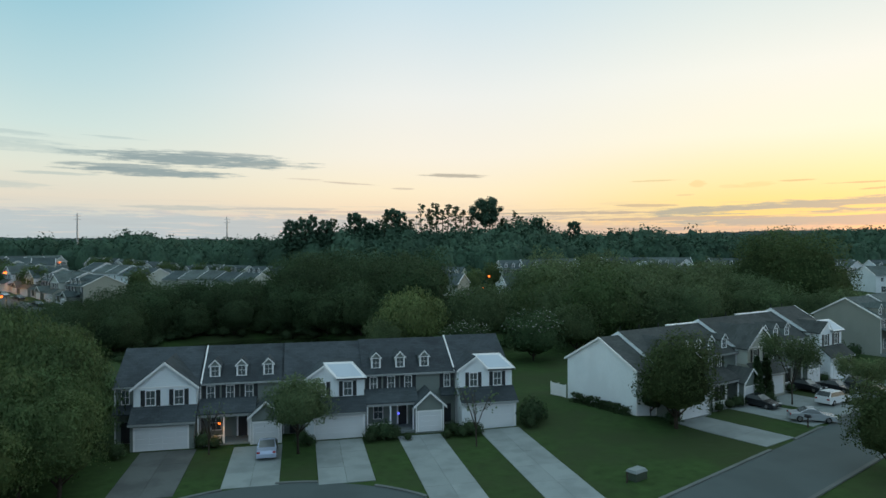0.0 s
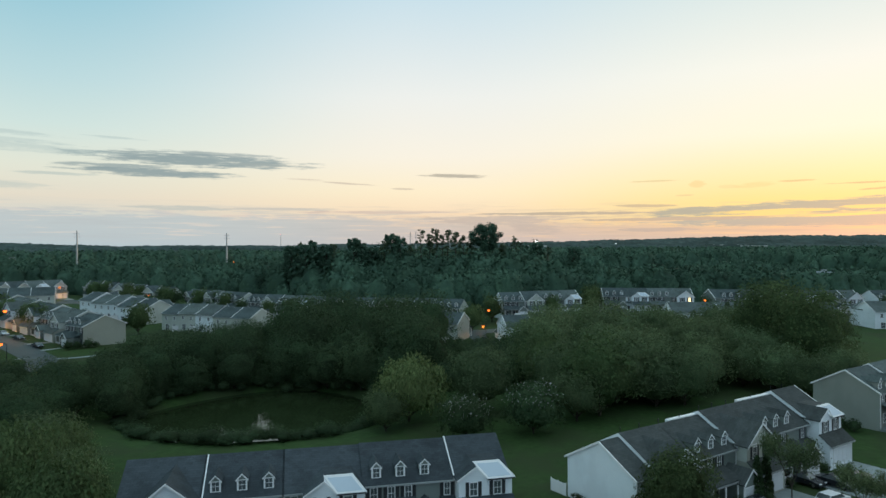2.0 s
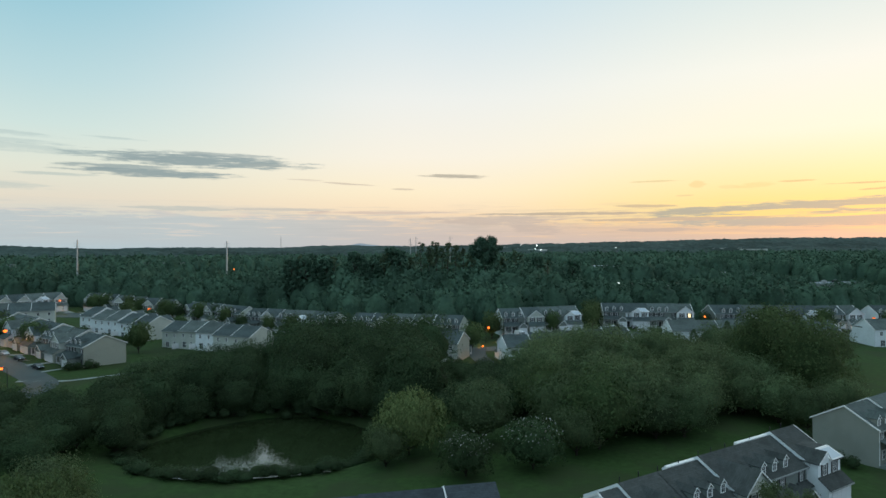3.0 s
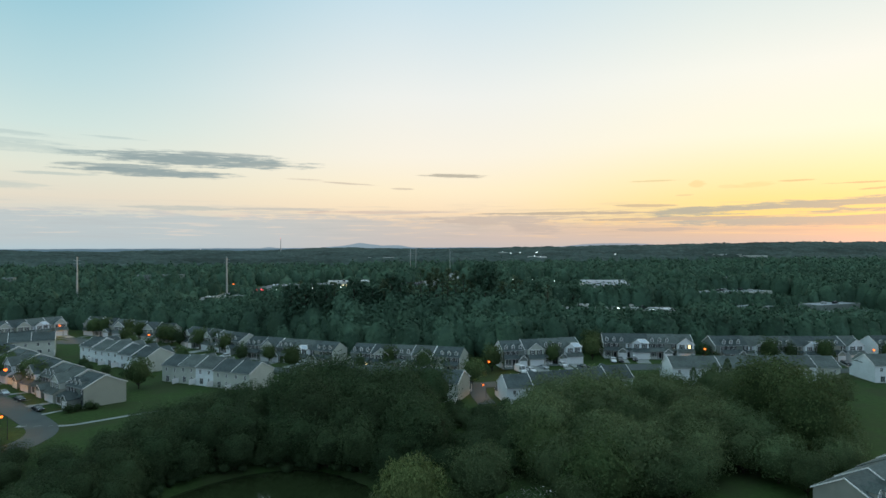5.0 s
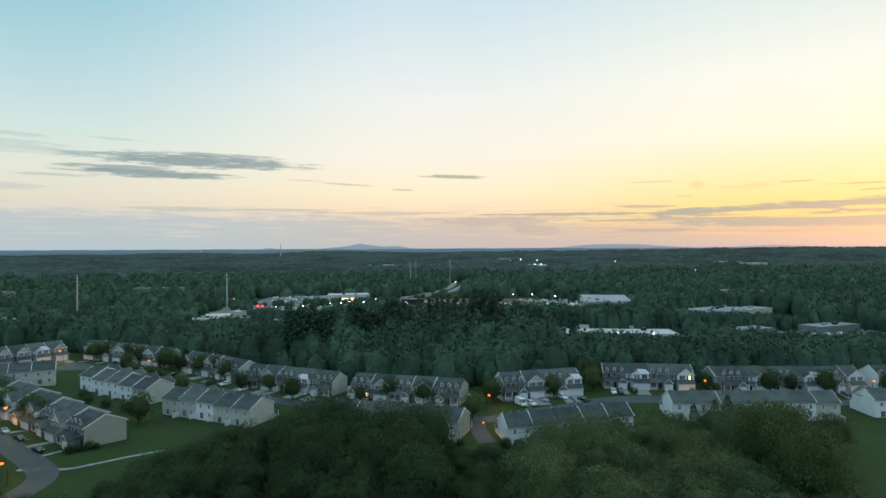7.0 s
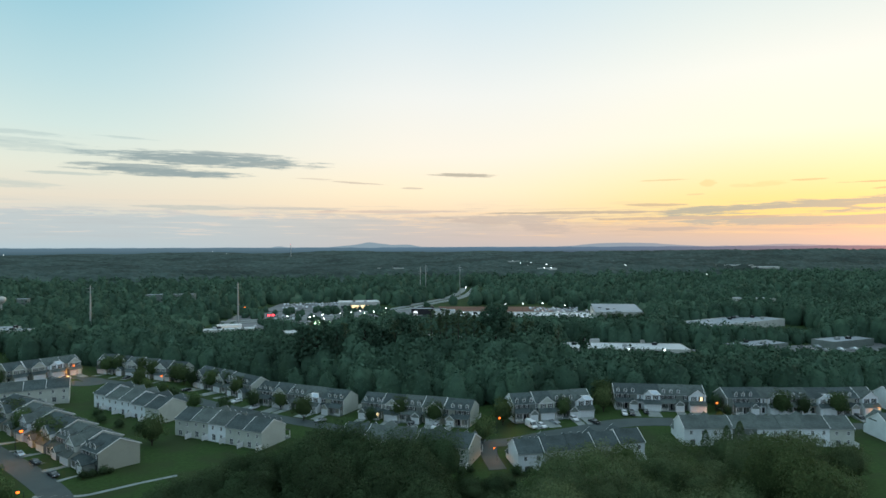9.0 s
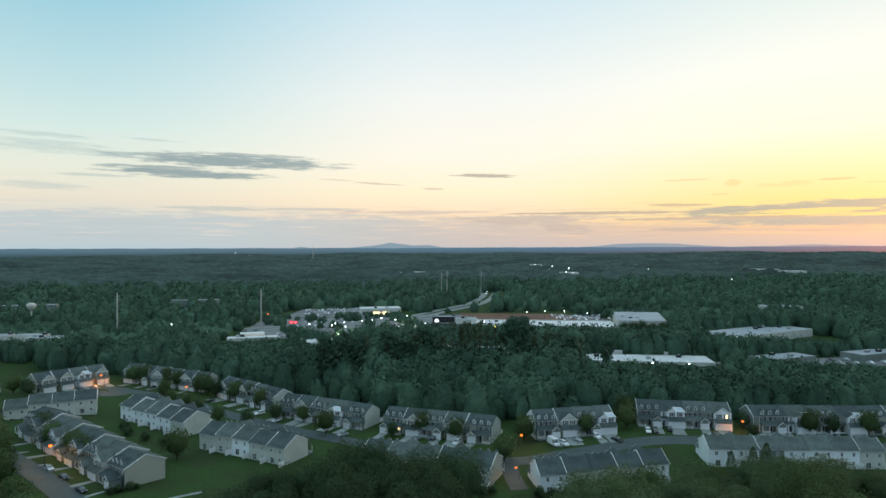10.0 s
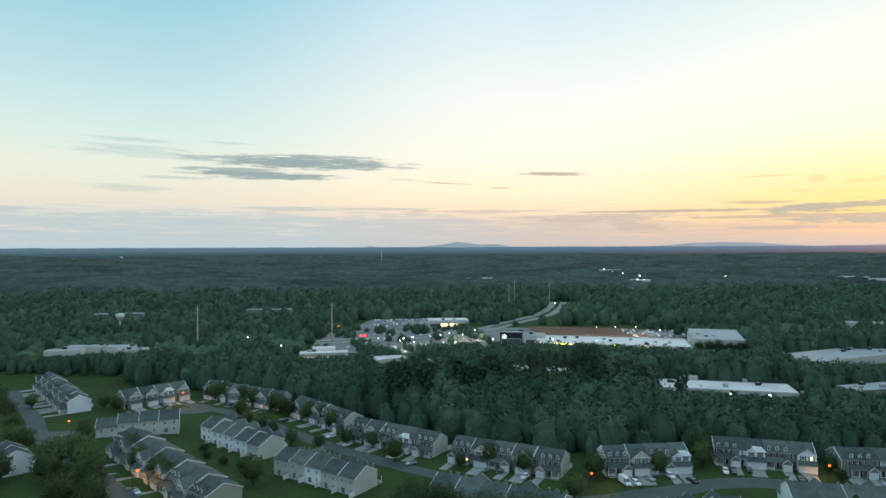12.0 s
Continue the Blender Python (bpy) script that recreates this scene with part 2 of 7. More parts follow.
# ---- materials ----
def material(name, colour, rough=0.7, metal=0.0, grain=0.25, size=3.0, bump=0.15, stain=0.2, stain_size=0.25, vary=0.0, island=0.0, spec=0.3, lap=0.0, rows=0.0, second=None, emit=0.0, relief=0.03, thin=0.0):
    """A painted, grown or paved surface: grain and stains at two scales, fine relief, and variation from thing to thing."""
    mat = bpy.data.materials.new(name)
    mat.use_nodes = True
    t = mat.node_tree
    k = Nodes(t)
    bsdf = next(n for n in t.nodes if n.type == "BSDF_PRINCIPLED")
    pos = k.n("ShaderNodeTexCoord").outputs["Object"]
    fine_n = k.noise(pos, size, 4.0)
    big_n = k.noise(pos, stain_size, 3.0)
    c0 = (*colour, 1.0)
    dark = tuple(v * (1 - grain) for v in colour) + (1.0,)
    light = tuple(min(1.0, v * (1 + grain)) for v in colour) + (1.0,)
    col = k.mix(fine_n, dark, light)
    other = (*second, 1.0) if second else tuple(v * (1 - stain) for v in colour) + (1.0,)
    col = k.mix(k.m("MULTIPLY", k.rng(big_n, 0.42, 0.66), 1.0 if second else 0.8), col, other)
    if vary:
        rnd = k.n("ShaderNodeObjectInfo").outputs["Random"]
        hsv = k.n("ShaderNodeHueSaturation")
        k.put(hsv.inputs["Hue"], k.m("ADD", 0.5, k.m("MULTIPLY", k.m("SUBTRACT", k.m("FRACT", k.m("MULTIPLY", rnd, 7.3)), 0.5), vary * 0.05)))
        k.put(hsv.inputs["Value"], k.m("ADD", 1.0, k.m("MULTIPLY", k.m("SUBTRACT", rnd, 0.5), vary)))
        k.put(hsv.inputs["Color"], col)
        col = hsv.outputs[0]
    if island:
        rnd = k.n("ShaderNodeNewGeometry").outputs["Random Per Island"]
        hsv = k.n("ShaderNodeHueSaturation")
        k.put(hsv.inputs["Value"], k.m("ADD", 1.0 - island * 0.5, k.m("MULTIPLY", rnd, island)))
        k.put(hsv.inputs["Hue"], k.m("ADD", 0.5, k.m("MULTIPLY", k.m("SUBTRACT", k.m("FRACT", k.m("MULTIPLY", rnd, 11.7)), 0.5), island * 0.05)))
        k.put(hsv.inputs["Color"], col)
        col = hsv.outputs[0]
    height = fine_n
    if lap:      # overlapping boards: a saw-tooth up the wall
        sp = k.n("ShaderNodeSeparateXYZ")
        k.put(sp.inputs[0], pos)
        saw = k.m("FRACT", k.m("DIVIDE", sp.outputs[2], lap))
        height = k.m("ADD", k.m("MULTIPLY", fine_n, 0.2), k.m("MULTIPLY", saw, -1.0))
        # the shade line under each lap is put into the colour
        col = k.mix(k.m("MULTIPLY", k.rng(saw, 0.86, 1.0), 0.3), col, tuple(v * 0.5 for v in colour) + (1.0,))
    if rows:     # courses of shingles of uneven tone
        br = k.n("ShaderNodeTexBrick")
        k.put(br.inputs["Vector"], pos)
        br.inputs["Scale"].default_value = 1.0
        br.inputs["Mortar Size"].default_value = 0.012
        br.inputs["Brick Width"].default_value = rows * 2.2
        br.inputs["Row Height"].default_value = rows
        br.inputs["Color1"].default_value, br.inputs["Color2"].default_value, br.inputs["Mortar"].default_value = (1.0, 1.0, 1.0, 1), (0.72, 0.72, 0.74, 1), (0.5, 0.5, 0.5, 1)
        col = k.mix(0.8, col, br.outputs["Color"], "MULTIPLY")
        height = k.m("ADD", fine_n, br.outputs["Fac"])
    k.put(bsdf.inputs["Base Color"], col)
    bsdf.inputs["Metallic"].default_value = metal
    k.put(bsdf.inputs["Roughness"], k.m("ADD", rough - 0.08, k.m("MULTIPLY", fine_n, 0.16)))
    bsdf.inputs["Specular IOR Level"].default_value = spec
    if bump:
        b = k.n("ShaderNodeBump")
        b.inputs["Strength"].default_value = bump
        b.inputs["Distance"].default_value = relief
        k.put(b.inputs["Height"], height)
        k.put(bsdf.inputs["Normal"], b.outputs[0])
    if emit:
        bsdf.inputs["Emission Color"].default_value = c0
        bsdf.inputs["Emission Strength"].default_value = emit
    if thin:     # leaves let part of the light through
        leaf, both = k.n("ShaderNodeBsdfTranslucent"), k.n("ShaderNodeMixShader")
        k.put(leaf.inputs["Color"], col)
        both.inputs[0].default_value = thin
        k.put(both.inputs[1], bsdf.outputs[0])
        k.put(both.inputs[2], leaf.outputs[0])
        k.put(next(n for n in t.nodes if n.type == "OUTPUT_MATERIAL").inputs[0], both.outputs[0])
    return mat


WHITE = material("white_siding", (0.74, 0.78, 0.81), 0.55, grain=0.05, lap=0.19, stain=0.1, bump=0.4)
TAN = material("tan_siding", (0.335, 0.345, 0.295), 0.6, grain=0.06, lap=0.19, stain=0.12, bump=0.4)
GREY = material("grey_siding", (0.185, 0.215, 0.20), 0.6, grain=0.06, lap=0.19, stain=0.12, bump=0.4)
CREAM = material("cream_siding", (0.48, 0.505, 0.46), 0.6, grain=0.06, lap=0.19, stain=0.12, bump=0.4)
PUTTY = material("putty_siding", (0.25, 0.262, 0.235), 0.6, grain=0.06, lap=0.19, stain=0.12, bump=0.4)
GUTTER = material("grey_gutter_paint", (0.30, 0.32, 0.32), 0.5, grain=0.08, stain=0.12, bump=0.05)
TRIM = material("white_trim_paint", (0.8, 0.8, 0.8), 0.5, grain=0.04, stain=0.06, bump=0.05)
ROOF = material("charcoal_shingles", (0.080, 0.106, 0.108), 0.9, grain=0.3, size=6, stain=0.28, stain_size=0.4, rows=0.28, bump=0.4, vary=0.3, spec=0.15)
ROOFB = material("weathered_grey_shingles", (0.114, 0.142, 0.137), 0.9, grain=0.3, size=6, stain=0.28, stain_size=0.4, rows=0.28, bump=0.4, vary=0.3, spec=0.15)
ROOFD = material("dark_brown_shingles", (0.078, 0.088, 0.086), 0.9, grain=0.3, size=6, stain=0.28, stain_size=0.4, rows=0.28, bump=0.4, vary=0.3, spec=0.15)
ROOFN = material("blue_black_shingles", (0.064, 0.079, 0.088), 0.9, grain=0.3, size=6, stain=0.28, stain_size=0.4, rows=0.28, bump=0.4, vary=0.3, spec=0.15)
PALE = material("pale_metal_roofing", (0.50, 0.57, 0.64), 0.35, grain=0.03, stain=0.06, bump=0.05, spec=0.5)
SHUT = material("dark_shutter_paint", (0.025, 0.027, 0.03), 0.5, grain=0.15, stain=0.1, lap=0.07, bump=0.3)
# glass: base colour lifted in place of reflected sky
GLASS = material("window_glass", (0.085, 0.10, 0.105), 0.08, grain=0.1, stain=0.1, bump=0.0, spec=0.8)
LIT = material("lit_window", (1.0, 0.72, 0.36), 0.3, emit=1.9, bump=0)
DOOR = material("dark_door_paint", (0.03, 0.03, 0.035), 0.4, grain=0.1, stain=0.1)
GDOOR = material("garage_door_paint", (0.66, 0.68, 0.70), 0.5, grain=0.04, stain=0.08, bump=0.05)
CONC = material("worn_concrete", (0.235, 0.272, 0.272), 0.85, grain=0.12, size=8, stain=0.22, stain_size=0.35, bump=0.2, vary=0.14)
CONCE = material("grey_concrete", (0.24, 0.27, 0.265), 0.85, grain=0.15, size=6, stain=0.25, stain_size=0.3, bump=0.2, vary=0.3)
CONCD = material("stained_concrete", (0.10, 0.112, 0.11), 0.85, grain=0.2, size=6, stain=0.35, stain_size=0.3, bump=0.2, vary=0.14)
KERB = material("kerb_concrete", (0.118, 0.135, 0.132), 0.85, grain=0.12, size=8, stain=0.25, bump=0.2)
ROAD = material("asphalt", (0.066, 0.088, 0.090), 0.85, grain=0.2, size=10, stain=0.18, stain_size=0.15, bump=0.2)
LOT = material("parking_asphalt", (0.17, 0.18, 0.19), 0.8, grain=0.2, size=4, stain=0.2, stain_size=0.05, bump=0.1)
SOIL = material("red_clay_soil", (0.16, 0.085, 0.06), 0.95, grain=0.3, size=0.6, stain=0.3, stain_size=0.05)
GRASS = material("lawn_and_ground", (0.034, 0.066, 0.020), 0.95, grain=0.6, size=0.9, stain=0.25, stain_size=0.08, second=(0.036, 0.054, 0.022), bump=0.8, relief=0.08, spec=0.1)
BARK = material("bark", (0.06, 0.05, 0.04), 0.95, grain=0.35, size=6, bump=0.5, spec=0.1)
LEAF = material("leaves", (0.092, 0.136, 0.056), 0.75, grain=0.45, size=2.2, stain=0.3, stain_size=0.25, vary=0.5, island=0.7, bump=0.0, spec=0.1, thin=0.45)
LEAFM = material("full_leaves", (0.118, 0.166, 0.080), 0.75, grain=0.45, size=2.2, stain=0.3, stain_size=0.25, vary=0.5, island=0.7, bump=0.0, spec=0.1, thin=0.45)
LEAFY = material("light_leaves", (0.155, 0.205, 0.080), 0.75, grain=0.45, size=2.2, stain=0.3, stain_size=0.25, vary=0.3, island=0.7, bump=0.0, spec=0.1, thin=0.45)
LEAFD = material("dark_leaves", (0.060, 0.096, 0.046), 0.75, grain=0.45, size=2.2, stain=0.3, stain_size=0.25, vary=0.4, island=0.7, bump=0.0, spec=0.1, thin=0.45)
NEEDLE = material("needles", (0.112, 0.158, 0.092), 0.8, grain=0.45, size=2.2, stain=0.3, vary=0.4, island=0.6, bump=0.0, spec=0.1, thin=0.4)
BLOOM = material("white_blossom", (0.75, 0.72, 0.72), 0.8, grain=0.1, island=0.4, bump=0)
# far woods: green shifted towards blue in place of distance haze
WOODSF = material("haze_tinted_far_woods", (0.060, 0.088, 0.080), 0.9, grain=0.85, size=0.055, stain=0.5, stain_size=0.009, bump=1.0, relief=6.0, spec=0.05)
WOODS = material("woods", (0.073, 0.134, 0.090), 0.85, grain=0.4, size=0.35, stain=0.4, stain_size=0.03, island=0.45, bump=0.0, spec=0.08, thin=0.14)
METAL = material("galvanised_steel", (0.45, 0.47, 0.48), 0.4, metal=0.8, grain=0.1, stain=0.15)
DARKM = material("dark_painted_metal", (0.03, 0.03, 0.035), 0.45, metal=0.2, grain=0.1)
LAMP = material("sodium_lamp_glow", (1.0, 0.17, 0.02), 0.4, emit=3.2, bump=0)
COOLL = material("white_lamp_glow", (0.95, 0.98, 1.0), 0.4, emit=7.0, bump=0)
YELL = material("yellow_lit_canopy", (1.0, 0.85, 0.12), 0.4, emit=3.4, bump=0)
REDL = material("red_lamp_glow", (1.0, 0.06, 0.08), 0.4, emit=4.0, bump=0)
BLUEL = material("blue_lamp_glow", (0.1, 0.12, 1.0), 0.4, emit=1.6, bump=0)
FLATW = material("white_membrane_roof", (0.62, 0.64, 0.66), 0.6, grain=0.06, size=0.6, stain=0.16, stain_size=0.06, bump=0.05)
FLATG = material("grey_membrane_roof", (0.30, 0.34, 0.38), 0.6, grain=0.08, size=0.6, stain=0.16, stain_size=0.06, bump=0.05)
WALLC = material("pale_rendered_wall", (0.55, 0.55, 0.52), 0.7, grain=0.06, stain=0.12)
RUBBER = material("tyre_rubber", (0.015, 0.015, 0.015), 0.8, grain=0.2)
RIM = material("alloy_rim", (0.4, 0.4, 0.42), 0.3, metal=0.9)
HEAD = material("headlight_lens", (0.7, 0.72, 0.75), 0.1, spec=0.8, bump=0)
TAIL = material("tail_lamp_lens", (0.3, 0.01, 0.01), 0.2, spec=0.6, bump=0)


def paint(name, colour, metal=0.3):
    return material(name, colour, 0.22, metal=metal, grain=0.03, stain=0.05, bump=0, spec=0.6)


water_mat = material("pond_water", (0.022, 0.034, 0.014), 0.03, grain=0.2, size=0.3, bump=0.0, spec=1.0)
wb = next(n for n in water_mat.node_tree.nodes if n.type == "BSDF_PRINCIPLED")
kw = Nodes(water_mat.node_tree)
for lk in list(wb.inputs["Roughness"].links):
    water_mat.node_tree.links.remove(lk)
wb.inputs["Roughness"].default_value = 0.03
wbump = kw.n("ShaderNodeBump")
wbump.inputs["Strength"].default_value, wbump.inputs["Distance"].default_value = 0.05, 0.02
kw.put(wbump.inputs["Height"], kw.noise(kw.n("ShaderNodeTexCoord").outputs["Object"], 1.2, 2.0))
kw.put(wb.inputs["Normal"], wbump.outputs[0])


# ---- mesh helpers ----
class Shape:
    """Collects vertices and faces for one mesh."""

    def __init__(self):
        self.v, self.f = [], []

    def face(self, *pts):
        i = len(self.v)
        self.v += [tuple(p) for p in pts]
        self.f.append(tuple(range(i, i + len(pts))))
        return self

    def box(self, x0, x1, y0, y1, z0, z1, bevel=0.0):
        b = min(bevel, (x1 - x0) / 3, (y1 - y0) / 3, (z1 - z0) / 3)
        if b <= 0:
            i = len(self.v)
            self.v += [(x, y, z) for z in (z0, z1) for y in (y0, y1) for x in (x0, x1)]
            self.f += [tuple(i + k for k in q) for q in ((0, 2, 3, 1), (4, 5, 7, 6), (0, 1, 5, 4), (1, 3, 7, 5), (3, 2, 6, 7), (2, 0, 4, 6))]
            return self
        rings = []
        for z, d in ((z0, b), (z0 + b, 0), (z1 - b, 0), (z1, b)):
            rings.append([(x0 + d, y0 + d, z), (x1 - d, y0 + d, z), (x1 - d, y1 - d, z), (x0 + d, y1 - d, z)])
        return self.loft(rings)

    def loft(self, rings, closed=True, caps=True):
        i, n = len(self.v), len(rings[0])
        for r in rings:
            self.v += [tuple(p) for p in r]
        for a in range(len(rings) - 1):
            for b in range(n if closed else n - 1):
                c = (b + 1) % n
                self.f.append((i + a * n + b, i + a * n + c, i + (a + 1) * n + c, i + (a + 1) * n + b))
        if caps:
            self.f.append(tuple(i + k for k in range(n))[::-1])
            self.f.append(tuple(i + (len(rings) - 1) * n + k for k in range(n)))
        return self

    def slab(self, pts, drop):
        """A plate: a polygon and its copy moved by drop (a vector)."""
        low = [tuple(a + b for a, b in zip(p, drop)) for p in pts]
        return self.loft([low, [tuple(p) for p in pts]])

    def tube(self, pts, radii, n=6):
        rings = []
        for k, p in enumerate(pts):
            a = Vector(pts[max(0, k - 1)])
            b = Vector(pts[min(len(pts) - 1, k + 1)])
            q = (b - a).to_track_quat("Z", "Y")
            rings.append([Vector(p) + q @ Vector((math.cos(t) * radii[k], math.sin(t) * radii[k], 0)) for t in (2 * math.pi * j / n for j in range(n))])
        return self.loft(rings)

    def mesh(self, name, mat, smooth=False):
        me = bpy.data.meshes.new(name)
        me.from_pydata(self.v, [], self.f)
        me.materials.append(mat)
        if smooth:
            me.polygons.foreach_set("use_smooth", [True] * len(me.polygons))
        me.update()
        return me


def part(name, shape, mat, parent=None, label="", smooth=False):
    ob = new(name, shape.mesh(name, mat, smooth))
    ob.parent = parent
    return tagged(ob, label)


def thing(name, label, category, group="", at=None):
    ob = tagged(new(name), label, category, group)
    ob.empty_display_size = 0.5
    if at is not None:
        ob.matrix_basis = at
    return ob


def whole(name, shape, mat, label, category, group="", kind="", smooth=False):
    return tagged(new(name, shape.mesh(name, mat, smooth)), label, category, group, kind)


def big_mesh(name, verts, faces, mat, smooth=False, normals=None):
    """One mesh from arrays: verts (n, 3), faces (m, 3 or 4). normals: soft shading directions for foliage, one a vertex."""
    me = bpy.data.meshes.new(name)
    n, m, k = len(verts), len(faces), faces.shape[1]
    me.vertices.add(n)
    me.vertices.foreach_set("co", np.ascontiguousarray(verts, dtype=np.float32).ravel())
    me.loops.add(m * k)
    me.loops.foreach_set("vertex_index", np.ascontiguousarray(faces, dtype=np.int32).ravel())
    me.polygons.add(m)
    me.polygons.foreach_set("loop_start", np.arange(0, m * k, k, dtype=np.int32))
    me.polygons.foreach_set("loop_total", np.full(m, k, dtype=np.int32))
    if smooth:
        me.polygons.foreach_set("use_smooth", np.ones(m, dtype=bool))
    me.materials.append(mat)
    me.update(calc_edges=True)
    me.validate()
    if normals is not None:
        me.attributes.new("custom_normal", "FLOAT_VECTOR", "POINT").data.foreach_set("vector", np.ascontiguousarray(normals, dtype=np.float32).ravel())
    return me


# ---- the lie of the land ----
def step(a, b, v):
    q = np.clip((v - a) / (b - a), 0, 1)
    return q * q * (3 - 2 * q)


POND = (-7.0, 133.5, 23.0, 20.0)     # middle and half widths
WATER_Z = -0.75


def land(x, y):
    """Height of the ground: level round the first houses, then rising gently to a wooded ridge and the shops behind it."""
    x, y = np.asarray(x, float), np.asarray(y, float)
    z = 0.0165 * np.clip(y - 75, 0, 200) + np.clip(0.022 * (x - 18), 0, 2.2)
    y0 = np.interp(x, [-140, -60, -20, 20, 80, 130, 320], [396, 362, 318, 290, 266, 262, 240])
    z = z + 8.0 * step(y0, y0 + 48, y) + 0.012 * np.clip(y - 400, 0, 150) + 0.0045 * np.clip(y - 550, 0, 1300) - 0.0035 * np.clip(y - 2200, 0, 4000)
    u, n = 0.934 * x + 0.358 * y, 0.934 * y - 0.358 * x
    z = z + 1.05 * np.exp(-((u - 55.5) / 4.5) ** 2) * step(42, 50, n) * (1 - step(60, 72, n))
    z = z + 0.075 * np.clip(-x - 55, 0, 62) * step(195, 225, y) * (1 - step(400, 450, y))          # the estate climbs to its loop road
    z = z + (1.9 - 0.9 * step(150, 205, x)) * step(62, 84, x) * step(204, 228, y) * (1 - step(252, 275, y))
    far = step(700, 1600, y)
    z = z + far * (9 * np.sin(x / 310 + 1.3) * np.sin(y / 420) + 6 * np.sin(x / 170 + y / 260))
    z = z + 16 * np.exp(-((y - 1450) / 330) ** 2) * step(500, 1200, x)
    d = ((x - POND[0]) / POND[2]) ** 2 + ((y - POND[1]) / POND[3]) ** 2
    d = d * (1 + 0.12 * np.sin(3 * np.arctan2(y - POND[1], x - POND[0]) + 0.7))
    return z * step(0.8, 2.2, d) + (1 - step(0.8, 1.25, d)) * -2.2


def zl(x, y):
    return float(land(x, y))


def build_ground():
    # rows get wider apart with distance
    ys = np.concatenate([np.arange(-60, 30, 10), np.arange(30, 180, 2.0), np.arange(180, 420, 5.0), np.arange(420, 900, 20.0), np.geomspace(900, 4960, 40)])
    us = np.concatenate([np.linspace(-1.0, -0.72, 8), np.linspace(-0.7, 1.05, 130), np.linspace(1.1, 1.6, 8)])
    Y, U = np.meshgrid(ys, us, indexing="ij")
    X = U * (np.maximum(Y, 0) * 1.0 + 75)
    Z = land(X, Y)
    Y[-1] = 4960
    n, m = Y.shape
    idx = np.arange(n * m).reshape(n, m)
    f = np.stack([idx[:-1, :-1], idx[:-1, 1:], idx[1:, 1:], idx[1:, :-1]], -1).reshape(-1, 4)
    ob = new("ground", big_mesh("ground", np.stack([X, Y, Z], -1).reshape(-1, 3), f, GRASS, True))
    tagged(ob, "mown dark green lawns and rough grass under the houses", "ground", kind="structure")
    w = Shape()
    w.face(*[(POND[0] + POND[2] * 1.12 * math.cos(a), POND[1] + POND[3] * 1.12 * math.sin(a), WATER_Z) for a in (k * math.pi / 24 for k in range(48))])
    tagged(new("water", w.mesh("water", water_mat)), "still dark pond water mirroring trees and evening sky", "pond", kind="structure")


build_ground()


# ---- townhouses ----
EAVE, RIDGE, DEPTH = 5.9, 8.85, 10.6
SLOPE = (RIDGE - EAVE) / (DEPTH / 2)


def lattice(s, xs, zs, y0, y1, hole):
    """A flat frame between y0 and y1: a grid of bars with holes, all in one piece."""
    nx, nz = len(xs), len(zs)
    i0 = len(s.v)
    for y in (y0, y1):
        s.v += [(x, y, z) for z in zs for x in xs]
    at = lambda i, j, k: i0 + k * nx * nz + j * nx + i
    solid = lambda i, j: 0 <= i < nx - 1 and 0 <= j < nz - 1 and not hole(i, j)
    for i in range(nx - 1):
        for j in range(nz - 1):
            if not solid(i, j):
                continue
            s.f.append((at(i, j, 0), at(i + 1, j, 0), at(i + 1, j + 1, 0), at(i, j + 1, 0)))
            s.f.append((at(i, j, 1), at(i, j + 1, 1), at(i + 1, j + 1, 1), at(i + 1, j, 1)))
            for di, dj, a, b in ((-1, 0, (i, j + 1), (i, j)), (1, 0, (i + 1, j), (i + 1, j + 1)), (0, -1, (i, j), (i + 1, j)), (0, 1, (i + 1, j + 1), (i, j + 1))):
                if not solid(i + di, j + dj):
                    s.f.append((at(*a, 0), at(*a, 1), at(*b, 1), at(*b, 0)))
    return s


def window(parent, x, z, w, h, y, out=-1, shutters=True, glow=False, name="window"):
    """A sash window: frame with glazing bars, pane, and a pair of shutters. out: -1 faces the street, 1 the back."""
    lo, hi = min(y, y + out * 0.07), max(y, y + out * 0.07)
    b = 0.075
    s = lattice(Shape(), [x - w / 2, x - w / 2 + b, x - 0.014, x + 0.014, x + w / 2 - b, x + w / 2], [z, z + b, z + h / 2 - 0.022, z + h / 2 + 0.022, z + h - b, z + h], lo, hi, lambda i, j: i in (1, 3) and j in (1, 3))
    win = part(name, s, TRIM, parent)
    pane = Shape().box(x - w / 2 + b, x + w / 2 - b, min(y + out * 0.004, y + out * 0.028), max(y + out * 0.004, y + out * 0.028), z + b, z + h - b)
    part("pane", pane, LIT if glow else GLASS, win, "pane lit from inside" if glow else "")
    if shutters:
        for sx in (-1, 1):
            c = x + sx * (w / 2 + 0.25)
            sh = Shape().box(c - 0.2, c + 0.2, min(y + out * 0.004, y + out * 0.05), max(y + out * 0.004, y + out * 0.05), z - 0.02, z + h + 0.02)
            part("shutter", sh, SHUT, win, "dark louvred shutter")
    return win


def chevron(c0, e0, c1, e1, cm, em, th):
    """Six corners of an upside-down V of thickness th: foot, top, foot, and the same lifted."""
    return [(c0, e0), (cm, em), (c1, e1), (c1, e1 + th), (cm, em + th), (c0, e0 + th)]


